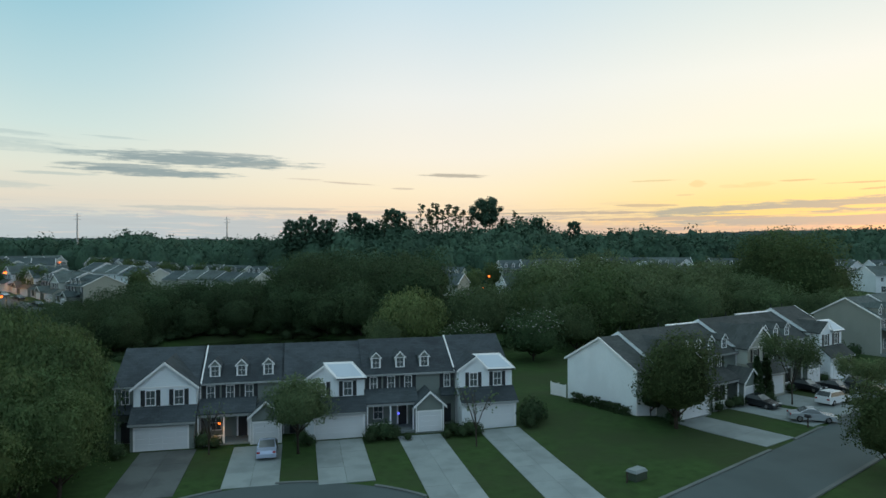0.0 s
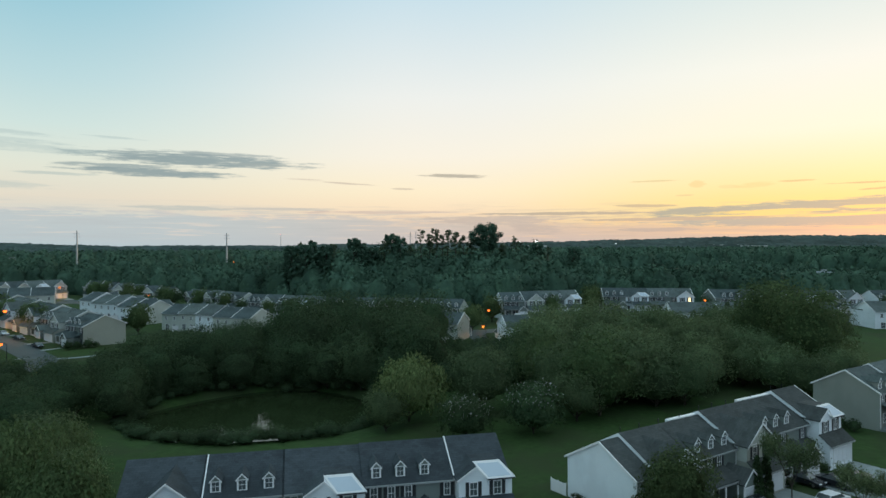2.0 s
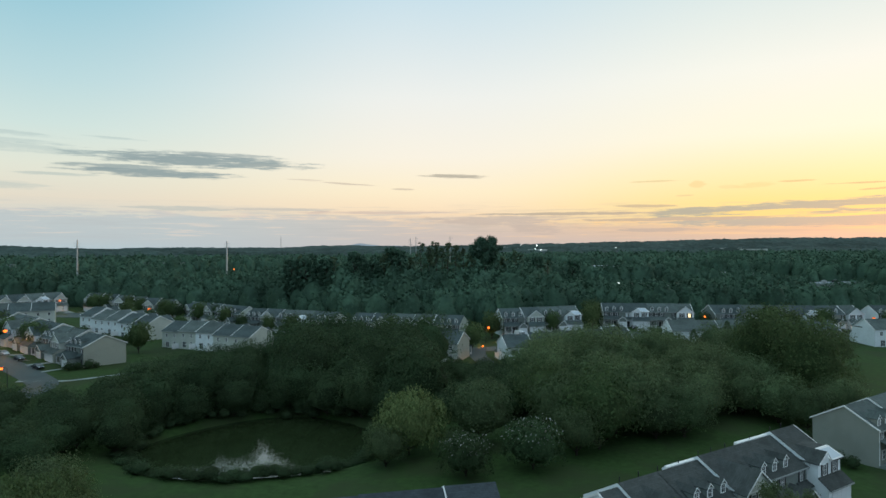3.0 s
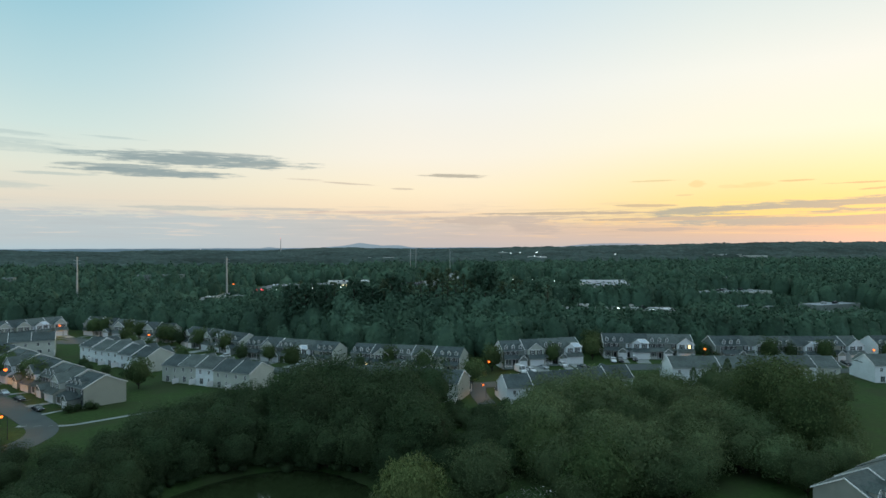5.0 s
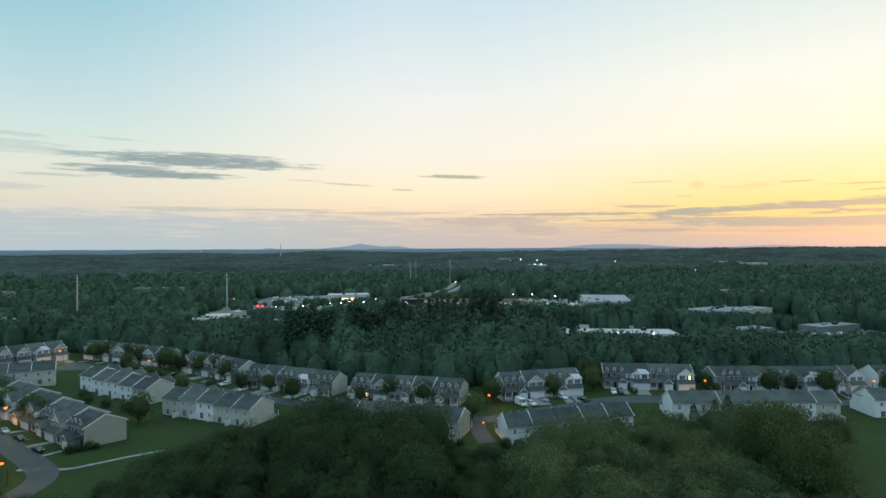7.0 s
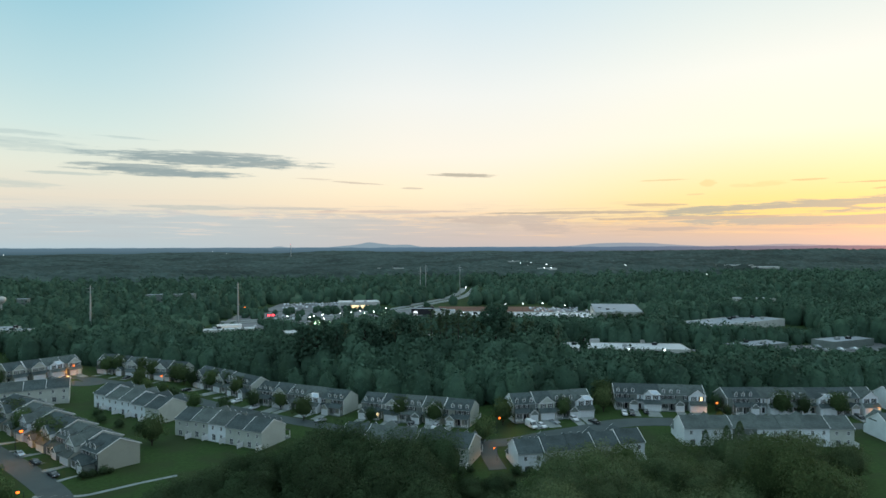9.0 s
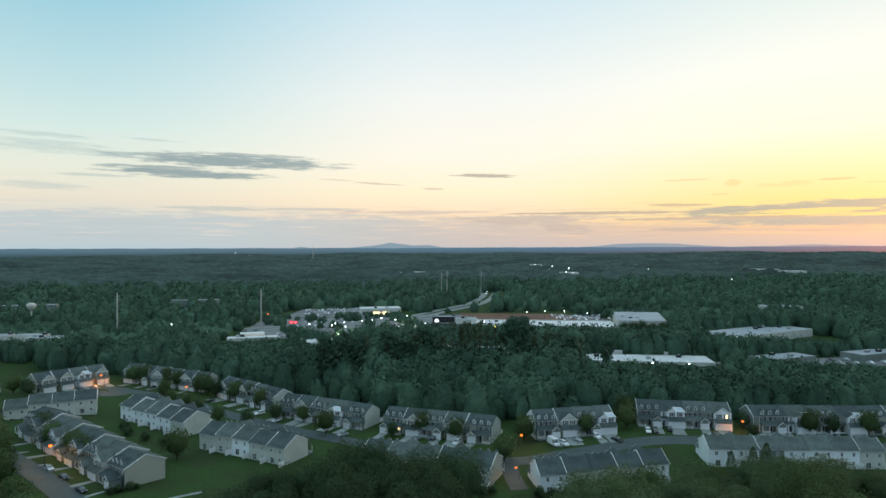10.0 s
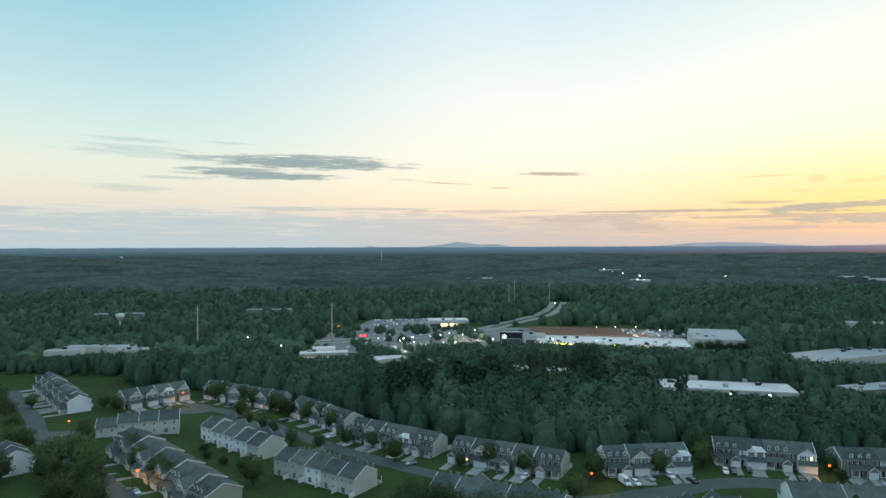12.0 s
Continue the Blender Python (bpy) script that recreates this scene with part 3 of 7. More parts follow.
def gable_roof_x(s, x0, x1, ya, yb, ze, zr, over=0.35, end=0.1, th=0.13):
    """A roof with its ridge along x."""
    ym = (ya + yb) / 2
    k = (zr - ze) / (ym - ya)
    sec = chevron(ya - over, ze - k * over + 0.02, yb + over, ze - k * over + 0.02, ym, zr + 0.02, th)
    s.loft([[(x, c, z) for c, z in sec] for x in (x0 - end, x1 + end)])


def gable_roof_y(s, x0, x1, ya, yb, ze, zr, over=0.3, end=0.3, th=0.12):
    """A roof with its ridge along y, from ya (street) to yb."""
    xm = (x0 + x1) / 2
    k = (zr - ze) / (xm - x0)
    sec = chevron(x0 - over, ze - k * over + 0.015, x1 + over, ze - k * over + 0.015, xm, zr + 0.015, th)
    s.loft([[(c, y, z) for c, z in sec] for y in (ya - end, yb)])


def rake_y(s, x0, x1, y, ze, zr, over=0.3, h=0.2, t=0.05):
    """White boards along the two slopes of a gable that faces the street."""
    xm = (x0 + x1) / 2
    k = (zr - ze) / (xm - x0)
    sec = chevron(x0 - over, ze - k * over - h + 0.1, x1 + over, ze - k * over - h + 0.1, xm, zr - h + 0.1, h + 0.05)
    s.loft([[(c, yy, z) for c, z in sec] for yy in (y - t, y)])


def garage_door(parent, x0, x1, z0, z1, y, mat=None):
    """A sectional door: a leaf, its raised grid of rails and stiles, and the surround."""
    d = part("garage_door", Shape().box(x0, x1, y - 0.045, y - 0.003, z0, z1), mat or GDOOR, parent, "pale panelled garage door")
    cols = 4 if x1 - x0 > 3.5 else 2
    xs, zs = [x0 + 0.01], [z0 + 0.01]
    for c in range(cols):
        w = (x1 - x0) / cols
        xs += [x0 + c * w + 0.12, x0 + (c + 1) * w - 0.12]
    for c in range(4):
        h = (z1 - z0) / 4
        zs += [z0 + c * h + 0.09, z0 + (c + 1) * h - 0.09]
    xs.append(x1 - 0.01)
    zs.append(z1 - 0.01)
    part("panel_grid", lattice(Shape(), xs, zs, y - 0.07, y - 0.046, lambda i, j: i % 2 == 1 and j % 2 == 1), mat or GDOOR, d)
    part("frame", lattice(Shape(), [x0 - 0.14, x0 - 0.004, x1 + 0.004, x1 + 0.14], [z0, z1 + 0.004, z1 + 0.14], y - 0.08, y - 0.003, lambda i, j: i == 1 and j == 0), TRIM, d, "white door surround")


def dormer(parent, x, wallmat, roofmat, glow=False):
    w, y0 = 0.52, 0.6
    zb = EAVE + SLOPE * y0
    ze, zr = zb + 1.26, zb + 1.8
    yb = (zr - EAVE) / SLOPE + 0.1
    yc = (ze - EAVE) / SLOPE + 0.05
    s = Shape()
    s.face((x - w, y0, zb - 0.1), (x + w, y0, zb - 0.1), (x + w, y0, ze), (x, y0, zr), (x - w, y0, ze))
    for sx in (-w, w):
        s.face((x + sx, y0, zb - 0.1), (x + sx, yc, ze), (x + sx, y0, ze))
    d = part("dormer", s, wallmat, parent, "small gabled dormer")
    r = Shape()
    gable_roof_y(r, x - w, x + w, y0, yb, ze, zr, 0.14, 0.16, 0.08)
    part("roof", r, roofmat, d)
    t = Shape()
    rake_y(t, x - w, x + w, y0 - 0.16, ze, zr, 0.14, 0.12, 0.04)
    part("bargeboard", t, TRIM, d)
    f = lattice(Shape(), [x - w - 0.02, x - 0.42, x - 0.36, x - 0.014, x + 0.014, x + 0.36, x + 0.42, x + w + 0.02], [zb - 0.05, zb + 0.12, zb + 0.2, zb + 0.7, zb + 0.74, ze - 0.08, ze], y0 - 0.05, y0 - 0.004,
                lambda i, j: (i in (2, 4) and j in (2, 4)))
    part("window_frame", f, TRIM, d, "white window surround")
    part("pane", Shape().box(x - 0.36, x + 0.36, y0 - 0.025, y0 - 0.004, zb + 0.2, ze - 0.08), LIT if glow else GLASS, d)


def townhouse(kind, width, side, front, back, roofmat, label, recess_l=0.0, recess_r=0.0, glow=False, edges="lr"):
    """One unit of a row. kind D: dormers, porch and a single garage; G: double garage under a wide gable; H: double garage under a
    narrow gable with a pale lean-to roof beside it. Origin at the left end of the main street wall, on the ground."""
    root = thing("townhouse", label, "house")
    w = width
    body = Shape()
    ring = lambda x: [(x, 0, -1.0), (x, DEPTH, -1.0), (x, DEPTH, EAVE), (x, DEPTH / 2, RIDGE), (x, 0, EAVE)]
    body.loft([ring(0.0), ring(w)])
    part("wall", body, side, root)
    part("front_siding", Shape().box(0.06, w - 0.06, -0.035, -0.003, 0, EAVE - 0.1), front, root)
    part("back_siding", Shape().box(0.06, w - 0.06, DEPTH + 0.003, DEPTH + 0.035, 0, EAVE - 0.1), back, root)
    r = Shape()
    gable_roof_x(r, 0, w, 0, DEPTH, EAVE, RIDGE)
    part("roof", r, roofmat, root, "dark shingled roof")
    k = SLOPE
    for yo, sgn in ((0, -1), (DEPTH, 1)):
        y = yo + sgn * 0.36
        part("gutter", Shape().box(-0.1, w + 0.1, min(y, y + sgn * 0.1), max(y, y + sgn * 0.1), EAVE - k * 0.35 - 0.06, EAVE - k * 0.35 + 0.13), GUTTER, root, "grey gutter")
    for x in [-0.24] * ("l" in edges) + [w + 0.1] * ("r" in edges):
        sec = chevron(-0.35, EAVE - k * 0.35 - 0.08, DEPTH + 0.35, EAVE - k * 0.35 - 0.08, DEPTH / 2, RIDGE - 0.08, 0.25)
        part("bargeboard", Shape().loft([[(xx, c, z) for c, z in sec] for xx in (x, x + 0.14)]), TRIM, root, "white rake board")
    if "L" in edges:
        sec = chevron(-0.35, EAVE - k * 0.35 - 0.3, DEPTH + 0.35, EAVE - k * 0.35 - 0.3, DEPTH / 2, RIDGE - 0.3, 0.44)
        part("parapet", Shape().loft([[(xx, c, z) for c, z in sec] for xx in (-0.12, 0.55)]), WHITE, root, "broad white strip between two roofs")
    if "v" in edges:
        part("ridge_board", Shape().box(0.3 * w, w - 0.2, DEPTH / 2 + 0.2, DEPTH / 2 + 0.8, RIDGE - 0.45, RIDGE + 0.22, 0.04), TRIM, root, "white board behind the ridge")
    if "v" in edges or "L" in edges:
        for x in (0.8, w * 0.6):
            part("vent_pipe", Shape().tube([(x, DEPTH / 2 + 0.5, RIDGE - 0.4), (x, DEPTH / 2 + 0.5, RIDGE + 0.62)], [0.06, 0.06], 8), DARKM, root)
    for x in (0.07,):
        part("downpipe", Shape().box(x - 0.05, x + 0.05, -0.15, -0.05, 0.1, EAVE - 0.2), TRIM, root)
    # back: windows, patio door and a white privacy panel
    for x in (0.24 * w, 0.72 * w):
        window(root, x, 3.7, 1.0, 1.35, DEPTH + 0.036, 1, False)
    window(root, 0.25 * w, 0.95, 1.0, 1.3, DEPTH + 0.036, 1, False)
    window(root, 0.66 * w, 0.1, 1.75, 2.05, DEPTH + 0.036, 1, False, glow and kind == "D", "patio_door")
    if kind != "S":
        part("privacy_panel", Shape().box(0.0, 0.1, DEPTH + 0.04, DEPTH + 2.6, 0.02, 1.85, 0.03), TRIM, root, "white vinyl privacy fence")
    if kind == "D":
        n0 = w - recess_r
        for i, x in enumerate((1.45, 4.15, 6.9)):
            dormer(root, x, front, roofmat)
        for i, x in enumerate((1.1, 3.05, 4.95)):
            window(root, x, 4.0, 0.85, 1.55, -0.036, -1, True)
        # porch
        g0 = n0 - 3.15
        pr = Shape()
        pr.slab([(0.05, -2.6, 3.1), (g0 + 0.5, -2.6, 3.1), (g0 + 0.5, -0.04, 4.15), (0.05, -0.04, 4.15)], (0, 0, 0.12))
        part("porch_roof", pr, roofmat, root, "shingled porch roof")
        part("porch_beam", Shape().box(0.08, g0, -2.55, -2.38, 2.82, 3.1), GUTTER, root)
        part("porch_floor", Shape().box(0.1, g0 - 0.02, -2.6, -0.04, -0.6, 0.16), CONC, root)
        for x in (0.18, 0.37 * g0 + 0.7, g0 - 0.14):
            part("post", Shape().box(x - 0.08, x + 0.08, -2.53, -2.37, 0.16, 2.82), TRIM, root, "white porch post")
        x1 = 0.37 * g0 + 0.6
        xs = [v for i in range(12) for v in (0.27 + (x1 - 0.3) * i / 11 - (0 if i == 0 else 0.02), 0.27 + (x1 - 0.3) * i / 11 + 0.04)]
        rail = lattice(Shape(), xs, [0.24, 0.32, 0.92, 1.0], -2.49, -2.43, lambda i, j: j == 1 and i % 2 == 1)
        part("railing", rail, TRIM, root, "white baluster railing")
        dd = part("front_door", Shape().box(3.85, 4.75, -0.09, -0.036, 0.18, 2.25), DOOR, root, "dark front door")
        part("frame", lattice(Shape(), [3.68, 3.84, 4.76, 4.92], [0.16, 2.26, 2.4], -0.1, -0.036, lambda i, j: i == 1 and j == 0), TRIM, dd)
        window(root, 1.6, 0.85, 1.1, 1.6, -0.036, -1, False, glow)
        # single garage with its own gable
        gy = -3.1
        gb = Shape().loft([[(g0, y, -0.6), (g0 + 3.1, y, -0.6), (g0 + 3.1, y, 2.85), (g0 + 1.55, y, 4.25), (g0, y, 2.85)] for y in (gy, -0.04)])
        part("garage_wall", gb, front, root)
        gr = Shape()
        gable_roof_y(gr, g0, g0 + 3.1, gy, 0.0, 2.85, 4.25, 0.28, 0.3)
        part("garage_roof", gr, roofmat, root)
        gt = Shape()
        rake_y(gt, g0, g0 + 3.1, gy - 0.3, 2.85, 4.25, 0.28, 0.2)
        part("bargeboard", gt, TRIM, root)
        for x in (g0 + 0.005, g0 + 2.96):
            part("corner_board", Shape().box(x, x + 0.135, gy - 0.05, gy - 0.003, 0, 2.8), TRIM, root)
        garage_door(root, g0 + 0.33, g0 + 2.77, 0.03, 2.15, gy)
        if recess_r:
            window(root, w - recess_r / 2, 4.05, 0.75, 1.5, -0.036, -1, True)
            part("entry_roof", Shape().slab([(w - recess_r + 0.1, -1.2, 3.3), (w - 0.05, -1.2, 3.3), (w - 0.05, -0.04, 3.9), (w - recess_r + 0.1, -0.04, 3.9)], (0, 0, 0.1)), roofmat, root)
            part("entry_door", Shape().box(w - recess_r * 0.5 - 0.45, w - recess_r * 0.5 + 0.45, -0.09, -0.036, 0.1, 2.15), DOOR, root)
    elif kind != "S":
        a, b = recess_l + 0.05, w - recess_r - 0.1
        up, gy = -1.6, -3.05
        upper = WHITE if front in (WHITE,) or kind == "H" else CREAM if front is TAN else WHITE
        if kind == "G":
            zt = 8.35
            ub = Shape().loft([[(a, y, 3.9), (b, y, 3.9), (b, y, 5.95), ((a + b) / 2, y, zt), (a, y, 5.95)] for y in (up, -0.04)])
            part("gable_wall", ub, upper, root, "pale upper storey with a wide gable")
            gr = Shape()
            gable_roof_y(gr, a, b, up, (zt - EAVE) / SLOPE, 5.95, zt, 0.3, 0.3)
            part("gable_roof", gr, roofmat, root)
            gt = Shape()
            rake_y(gt, a, b, up - 0.3, 5.95, zt, 0.3, 0.2)
            part("bargeboard", gt, TRIM, root)
            part("frieze", Shape().box(a, b, up - 0.07, up - 0.004, 5.84, 6.02), TRIM, root)
        else:
            c = a + (b - a) * 0.51
            p = a + (b - a) * 0.31
            zt, ze = 7.35, 5.98
            ub = Shape().loft([[(a, y, 3.9), (b, y, 3.9), (b, y, ze), (c, y, ze), (p, y, zt), (a, y, ze + 0.1)] for y in (up, -0.04)])
            part("gable_wall", ub, upper, root, "pale upper storey with a narrow gable")
            gr = Shape()
            kk = (zt - ze - 0.1) / (p - a)
            yb = (zt - EAVE) / SLOPE + 0.2
            gr.slab([(a - 0.3, up - 0.3, ze + 0.1 - 0.3 * kk), (p, up - 0.3, zt + 0.02), (p, yb, zt + 0.02), (a - 0.3, yb, ze + 0.1 - 0.3 * kk)], (0, 0, 0.12))
            part("gable_roof", gr, roofmat, root)
            q = p + (b - c)
            # lean-to slope to the right of the small gable
            pl = Shape().slab([(c + 0.05, up - 0.32, ze - 0.02), (b + 0.2, up - 0.32, ze - 0.02), (q + 0.1, up + 1.1, zt + 0.02), (p, up + 1.1, zt + 0.02)], (0, 0, 0.1))
            lean = part("lean_to_roof", pl, TRIM, root, "white-edged lean-to roof")
            o = [Vector(v) for v in ((c + 0.05, up - 0.32, ze - 0.02), (b + 0.2, up - 0.32, ze - 0.02), (q + 0.1, up + 1.1, zt + 0.02), (p, up + 1.1, zt + 0.02))]
            mid = (o[0] + o[1] + o[2] + o[3]) / 4
            part("roof_sheet", Shape().slab([tuple(mid + (v - mid) * 0.82 + Vector((0, 0, 0.105))) for v in o], (0, 0, 0.03)), PALE, lean, "blue-grey metal sheet")
            hip = Shape().slab([(b + 0.2, up - 0.32, ze), (b + 0.2, up + 2.6, ze), (q + 0.1, yb, zt), (q + 0.1, up + 1.1, zt)], (0, 0, 0.1))
            hip.slab([(p, up + 1.1, zt), (q + 0.1, up + 1.1, zt), (q + 0.1, yb, zt + 0.03), (p, yb, zt + 0.03)], (0, 0, 0.1))
            part("hip_roof", hip, roofmat, root)
            gt = Shape().loft([[(x, yy, z) for x, z in chevron(a - 0.3, ze + 0.02 - 0.3 * kk, c + 0.16, ze - 0.18, p, zt - 0.08, 0.22)] for yy in (up - 0.35, up - 0.3)])
            part("bargeboard", gt, TRIM, root)
            gt = Shape().slab([(b + 0.2, up - 0.36, ze - 0.06), (q + 0.1, up + 1.1, zt - 0.02), (q + 0.1, up + 1.1, zt + 0.16), (b + 0.2, up - 0.36, ze + 0.13)], (0.07, 0, 0))
            part("bargeboard", gt, TRIM, root)
            part("ridge_trim", Shape().box(p, q + 0.16, up + 1.42, up + 1.1, zt + 0.1, zt + 0.17), TRIM, root)
            part("gutter", Shape().box(c + 0.1, b + 0.2, up - 0.44, up - 0.33, ze - 0.1, ze + 0.02), DARKM, root)
        for x in (a + (b - a) * 0.27, a + (b - a) * 0.72):
            window(root, x, 4.12, 0.95, 1.55, up, -1, True, glow and x > w / 2)
        sk = Shape().slab([(a - 0.15, gy - 0.35, 2.62), (b + 0.15, gy - 0.35, 2.62), (b + 0.15, up - 0.01, 3.95), (a - 0.15, up - 0.01, 3.95)], (0, 0, 0.12))
        part("skirt_roof", sk, roofmat, root, "shingled roof over the garage")
        part("garage_wall", Shape().loft([[(x, gy, -0.6), (x, -0.04, -0.6), (x, -0.04, 3.9), (x, up, 3.9), (x, gy, 2.72)] for x in (a, b)]), front if kind == "G" else upper, root)
        part("skirt_trim", Shape().box(a - 0.15, b + 0.15, gy - 0.42, gy - 0.36, 2.52, 2.72), GUTTER, root)
        m = (a + b) / 2 + (0.35 if kind == "H" else -0.1)
        garage_door(root, m - 2.44, m + 2.44, 0.03, 2.2, gy)
        if recess_l:
            window(root, recess_l * 0.5, 4.0, 0.8, 1.5, -0.036, -1, False)
            part("front_door", Shape().box(recess_l * 0.5 - 0.45, recess_l * 0.5 + 0.45, -0.09, -0.036, 0.1, 2.2), DOOR, root, "dark front door")
            part("entry_roof", Shape().slab([(0.05, -1.3, 3.2), (recess_l, -1.3, 3.2), (recess_l, -0.04, 3.9), (0.05, -0.04, 3.9)], (0, 0, 0.1)), roofmat, root)
    return root


PROTO = {}


def unit_at(key, m, group):
    """A unit of the given make at the pose m: built the first time, copied after that."""
    if key not in PROTO:
        kind, w, side, front, roofmat, rl, rr, glow, edges = key
        words = {WHITE: "white", TAN: "tan", PUTTY: "putty grey", GREY: "grey", CREAM: "cream"}
        what = {"D": "with three dormers, porch, single garage", "G": "with wide gable over double garage", "H": "with double garage, pale lean-to roof", "S": "end bay with plain siding"}[kind]
        label = f"{words[front]} siding townhouse {what}"
        PROTO[key] = townhouse(kind, w, side, front, side if side is not TAN else CREAM, roofmat, label, rl, rr, glow, edges)
        PROTO[key].matrix_basis = m
        tagged(PROTO[key], group=group)
        return PROTO[key]
    ob = copy_thing(PROTO[key], m @ Matrix.Diagonal((*(1 / v for v in PROTO[key].scale), 1)))
    tagged(ob, group=group)
    return ob


DRIVES = {}


def driveway_at(width, length, m, group):
    """A two-slab concrete drive; the first of a size is built, the others are copies."""
    if (width, length) in DRIVES:
        return copy_thing(DRIVES[width, length], m)
    root = thing("driveway", "pale worn concrete driveway before a garage", "driveway", group, m)
    for k in range(2):
        part("slab", Shape().box(-width / 2, width / 2, -length * (k + 1) / 2 + 0.01, -length * k / 2 - 0.01, -0.7, 0.05), CONCE, root)
    DRIVES[width, length] = root
    return root


def row(ridge_x, ridge_y, heading, units, group, base=None, roofmat=None, drive=0.0, deep=1.0, boards=None, span=0.0):
    """A terrace. (ridge_x, ridge_y): the start of its ridge; heading: degrees; units: (kind, side, front, lift, recess l, recess r, glow);
    span: the whole length, if the units are a little wider or narrower than usual. Kind M is D with its garage at the other end."""
    a = radians(heading)
    ex, ey = math.cos(a), math.sin(a)
    fx, fy = math.sin(a), -math.cos(a)
    u = 0.0
    wide = {"D": 8.4, "M": 8.4, "G": 6.1, "H": 6.3, "S": 2.1}
    sc = span / sum(wide[q[0]] + q[4] + q[5] for q in units) if span else 1.0
    for k, (kind, side, front, lift, rl, rr, glow) in enumerate(units):
        w0 = wide[kind] + rl + rr
        w = w0 * sc
        cx, cy = ridge_x + ex * (u + w / 2), ridge_y + ey * (u + w / 2)
        z = (zl(cx, cy) if base is None else base) + lift
        half = deep * DEPTH / 2
        ox, oy = ridge_x + ex * u + fx * half, ridge_y + ey * u + fy * half
        rm = (ROOF, ROOFB)[(k // 2) % 2] if roofmat is None else roofmat
        edges = boards[k] if boards else ("l" if k == 0 or kind == "G" else "") + ("r" if k == len(units) - 1 or kind == "G" else "")
        turned = kind == "M"
        at = pose(ox + ex * w, oy + ey * w, z, 0, 0, heading) @ Matrix.Diagonal((-sc, deep, 1, 1)) if turned else pose(ox, oy, z, 0, 0, heading) @ Matrix.Diagonal((sc, deep, 1, 1))
        unit_at(("D" if turned else kind, round(w0, 2), side, front, rm, rl, rr, glow, edges), at, group)
        if drive:
            lx, wd = (rl + 3.0, 5.0) if kind not in "DM" else (1.6 + rr, 3.2) if turned else (w0 - rr - 1.6, 3.2)
            lx *= sc
            gx, gy = ox + ex * lx + fx * 3.1, oy + ey * lx + fy * 3.1
            zz = min(zl(gx + fx * drive, gy + fy * drive), zl(gx, gy), z + 0.0) + 0.02
            tilt = math.degrees(math.atan2(zl(gx + fx * drive, gy + fy * drive) - z, drive))
            driveway_at(wd, drive, pose(gx, gy, z - 0.02, 0, 0, heading) @ pose(0, 0, 0, -tilt), "driveways of the estate")
        u += w
    return u


def U(kind, side=WHITE, front=None, lift=0.0, rl=None, rr=0.0, glow=False):
    return (kind, side, front if front is not None else (GREY if kind in "DM" else WHITE), lift, (2.1 if kind not in "DM" else 0.0) if rl is None else rl, rr, glow)


# the terrace across the turning circle
row(-18.4, 77.1, 0, [U("G", GREY, GREY), U("D", GREY, GREY), U("H", GREY, GREY, 0.0, 2.3), U("D", GREY, GREY, 0.15, rr=1.95), U("H", WHITE, WHITE, 0.3, 0.0)], "terrace on the turning circle", 0.0, ROOFN, boards=("r", "", "", "", "l"))
# the terrace that climbs along the side street
row(34.4, 70.9, 21, [U("S", WHITE, WHITE, 0.0, 1.2), U("G", WHITE, GREY, 0.45, 0.0, 1.0), U("D", WHITE, GREY, 0.45), U("G", WHITE, TAN, 0.95, 0.0), U("D", WHITE, GREY, 0.95, rr=2.9), U("H", WHITE, WHITE, 1.5, 0.0)], "terrace up the side street", 0.3, ROOFD, boards=("l", "L", "v", "L", "v", "Lr"))
row(90.6, 93.5, 21, [U("D", PUTTY, PUTTY, 0.0), U("G", PUTTY, PUTTY, 0.2), U("D", PUTTY, PUTTY, 0.4), U("G", PUTTY, PUTTY, 0.6)], "terrace at the top of the side street", 2.2, ROOFB)
# the estate behind the pond
row(-110.8, 274.9, -47.1, [U(k, TAN if i == 8 else CREAM, f, 0.25 * (i % 2)) for i, (k, f) in enumerate((("D", CREAM), ("G", TAN), ("D", TAN), ("G", WHITE), ("D", GREY), ("G", GREY), ("D", GREY), ("G", TAN)))] + [U("D", TAN, GREY, 0.0, rr=1.95)], "long terrace in the estate", drive=7.6, deep=1.25, span=76.4)
row(-53.4, 271.9, 140.2, [U("G", CREAM, WHITE, 0.0), U("G", WHITE, WHITE, 0.0), U("G", WHITE, WHITE, 0.3), U("G", WHITE, WHITE, -0.1), U("G", WHITE, WHITE, 0.3)], "white terrace in the estate", deep=1.2, span=39.8)
row(-12.9, 233.0, 143.0, [U("D", CREAM, TAN), U("G", CREAM, TAN, 0.0), U("D", WHITE, TAN, 0.45), U("G", CREAM, TAN, 0.45), U("D", CREAM, TAN, 0.0)], "cream terrace in the estate", deep=1.15, span=40.4)
row(-20.0, 299.1, -38.4, [U("M", CREAM, GREY), U("G", WHITE, TAN, 0.1), U("M", WHITE, GREY, 0.0), U("H", WHITE, WHITE, 0.1), U("M", CREAM, TAN, rr=1.95)], "terrace by the wood", drive=7.6, span=46.0)
row(22.7, 266.6, -32.6, [U("M", CREAM, GREY, glow=True), U("G", TAN, TAN), U("D", TAN, GREY), U("G", TAN, TAN, 0.1), U("M", CREAM, TAN, 0.0, rr=1.95)], "terrace below the wood", drive=7.6, span=46.0)
row(50.9, 200.9, 147.7, [U("D", TAN, TAN), U("G", TAN, TAN), U("D", TAN, TAN), U("G", TAN, TAN), U("D", TAN, TAN)], "terrace behind the pond trees", deep=1.15, span=45.5)
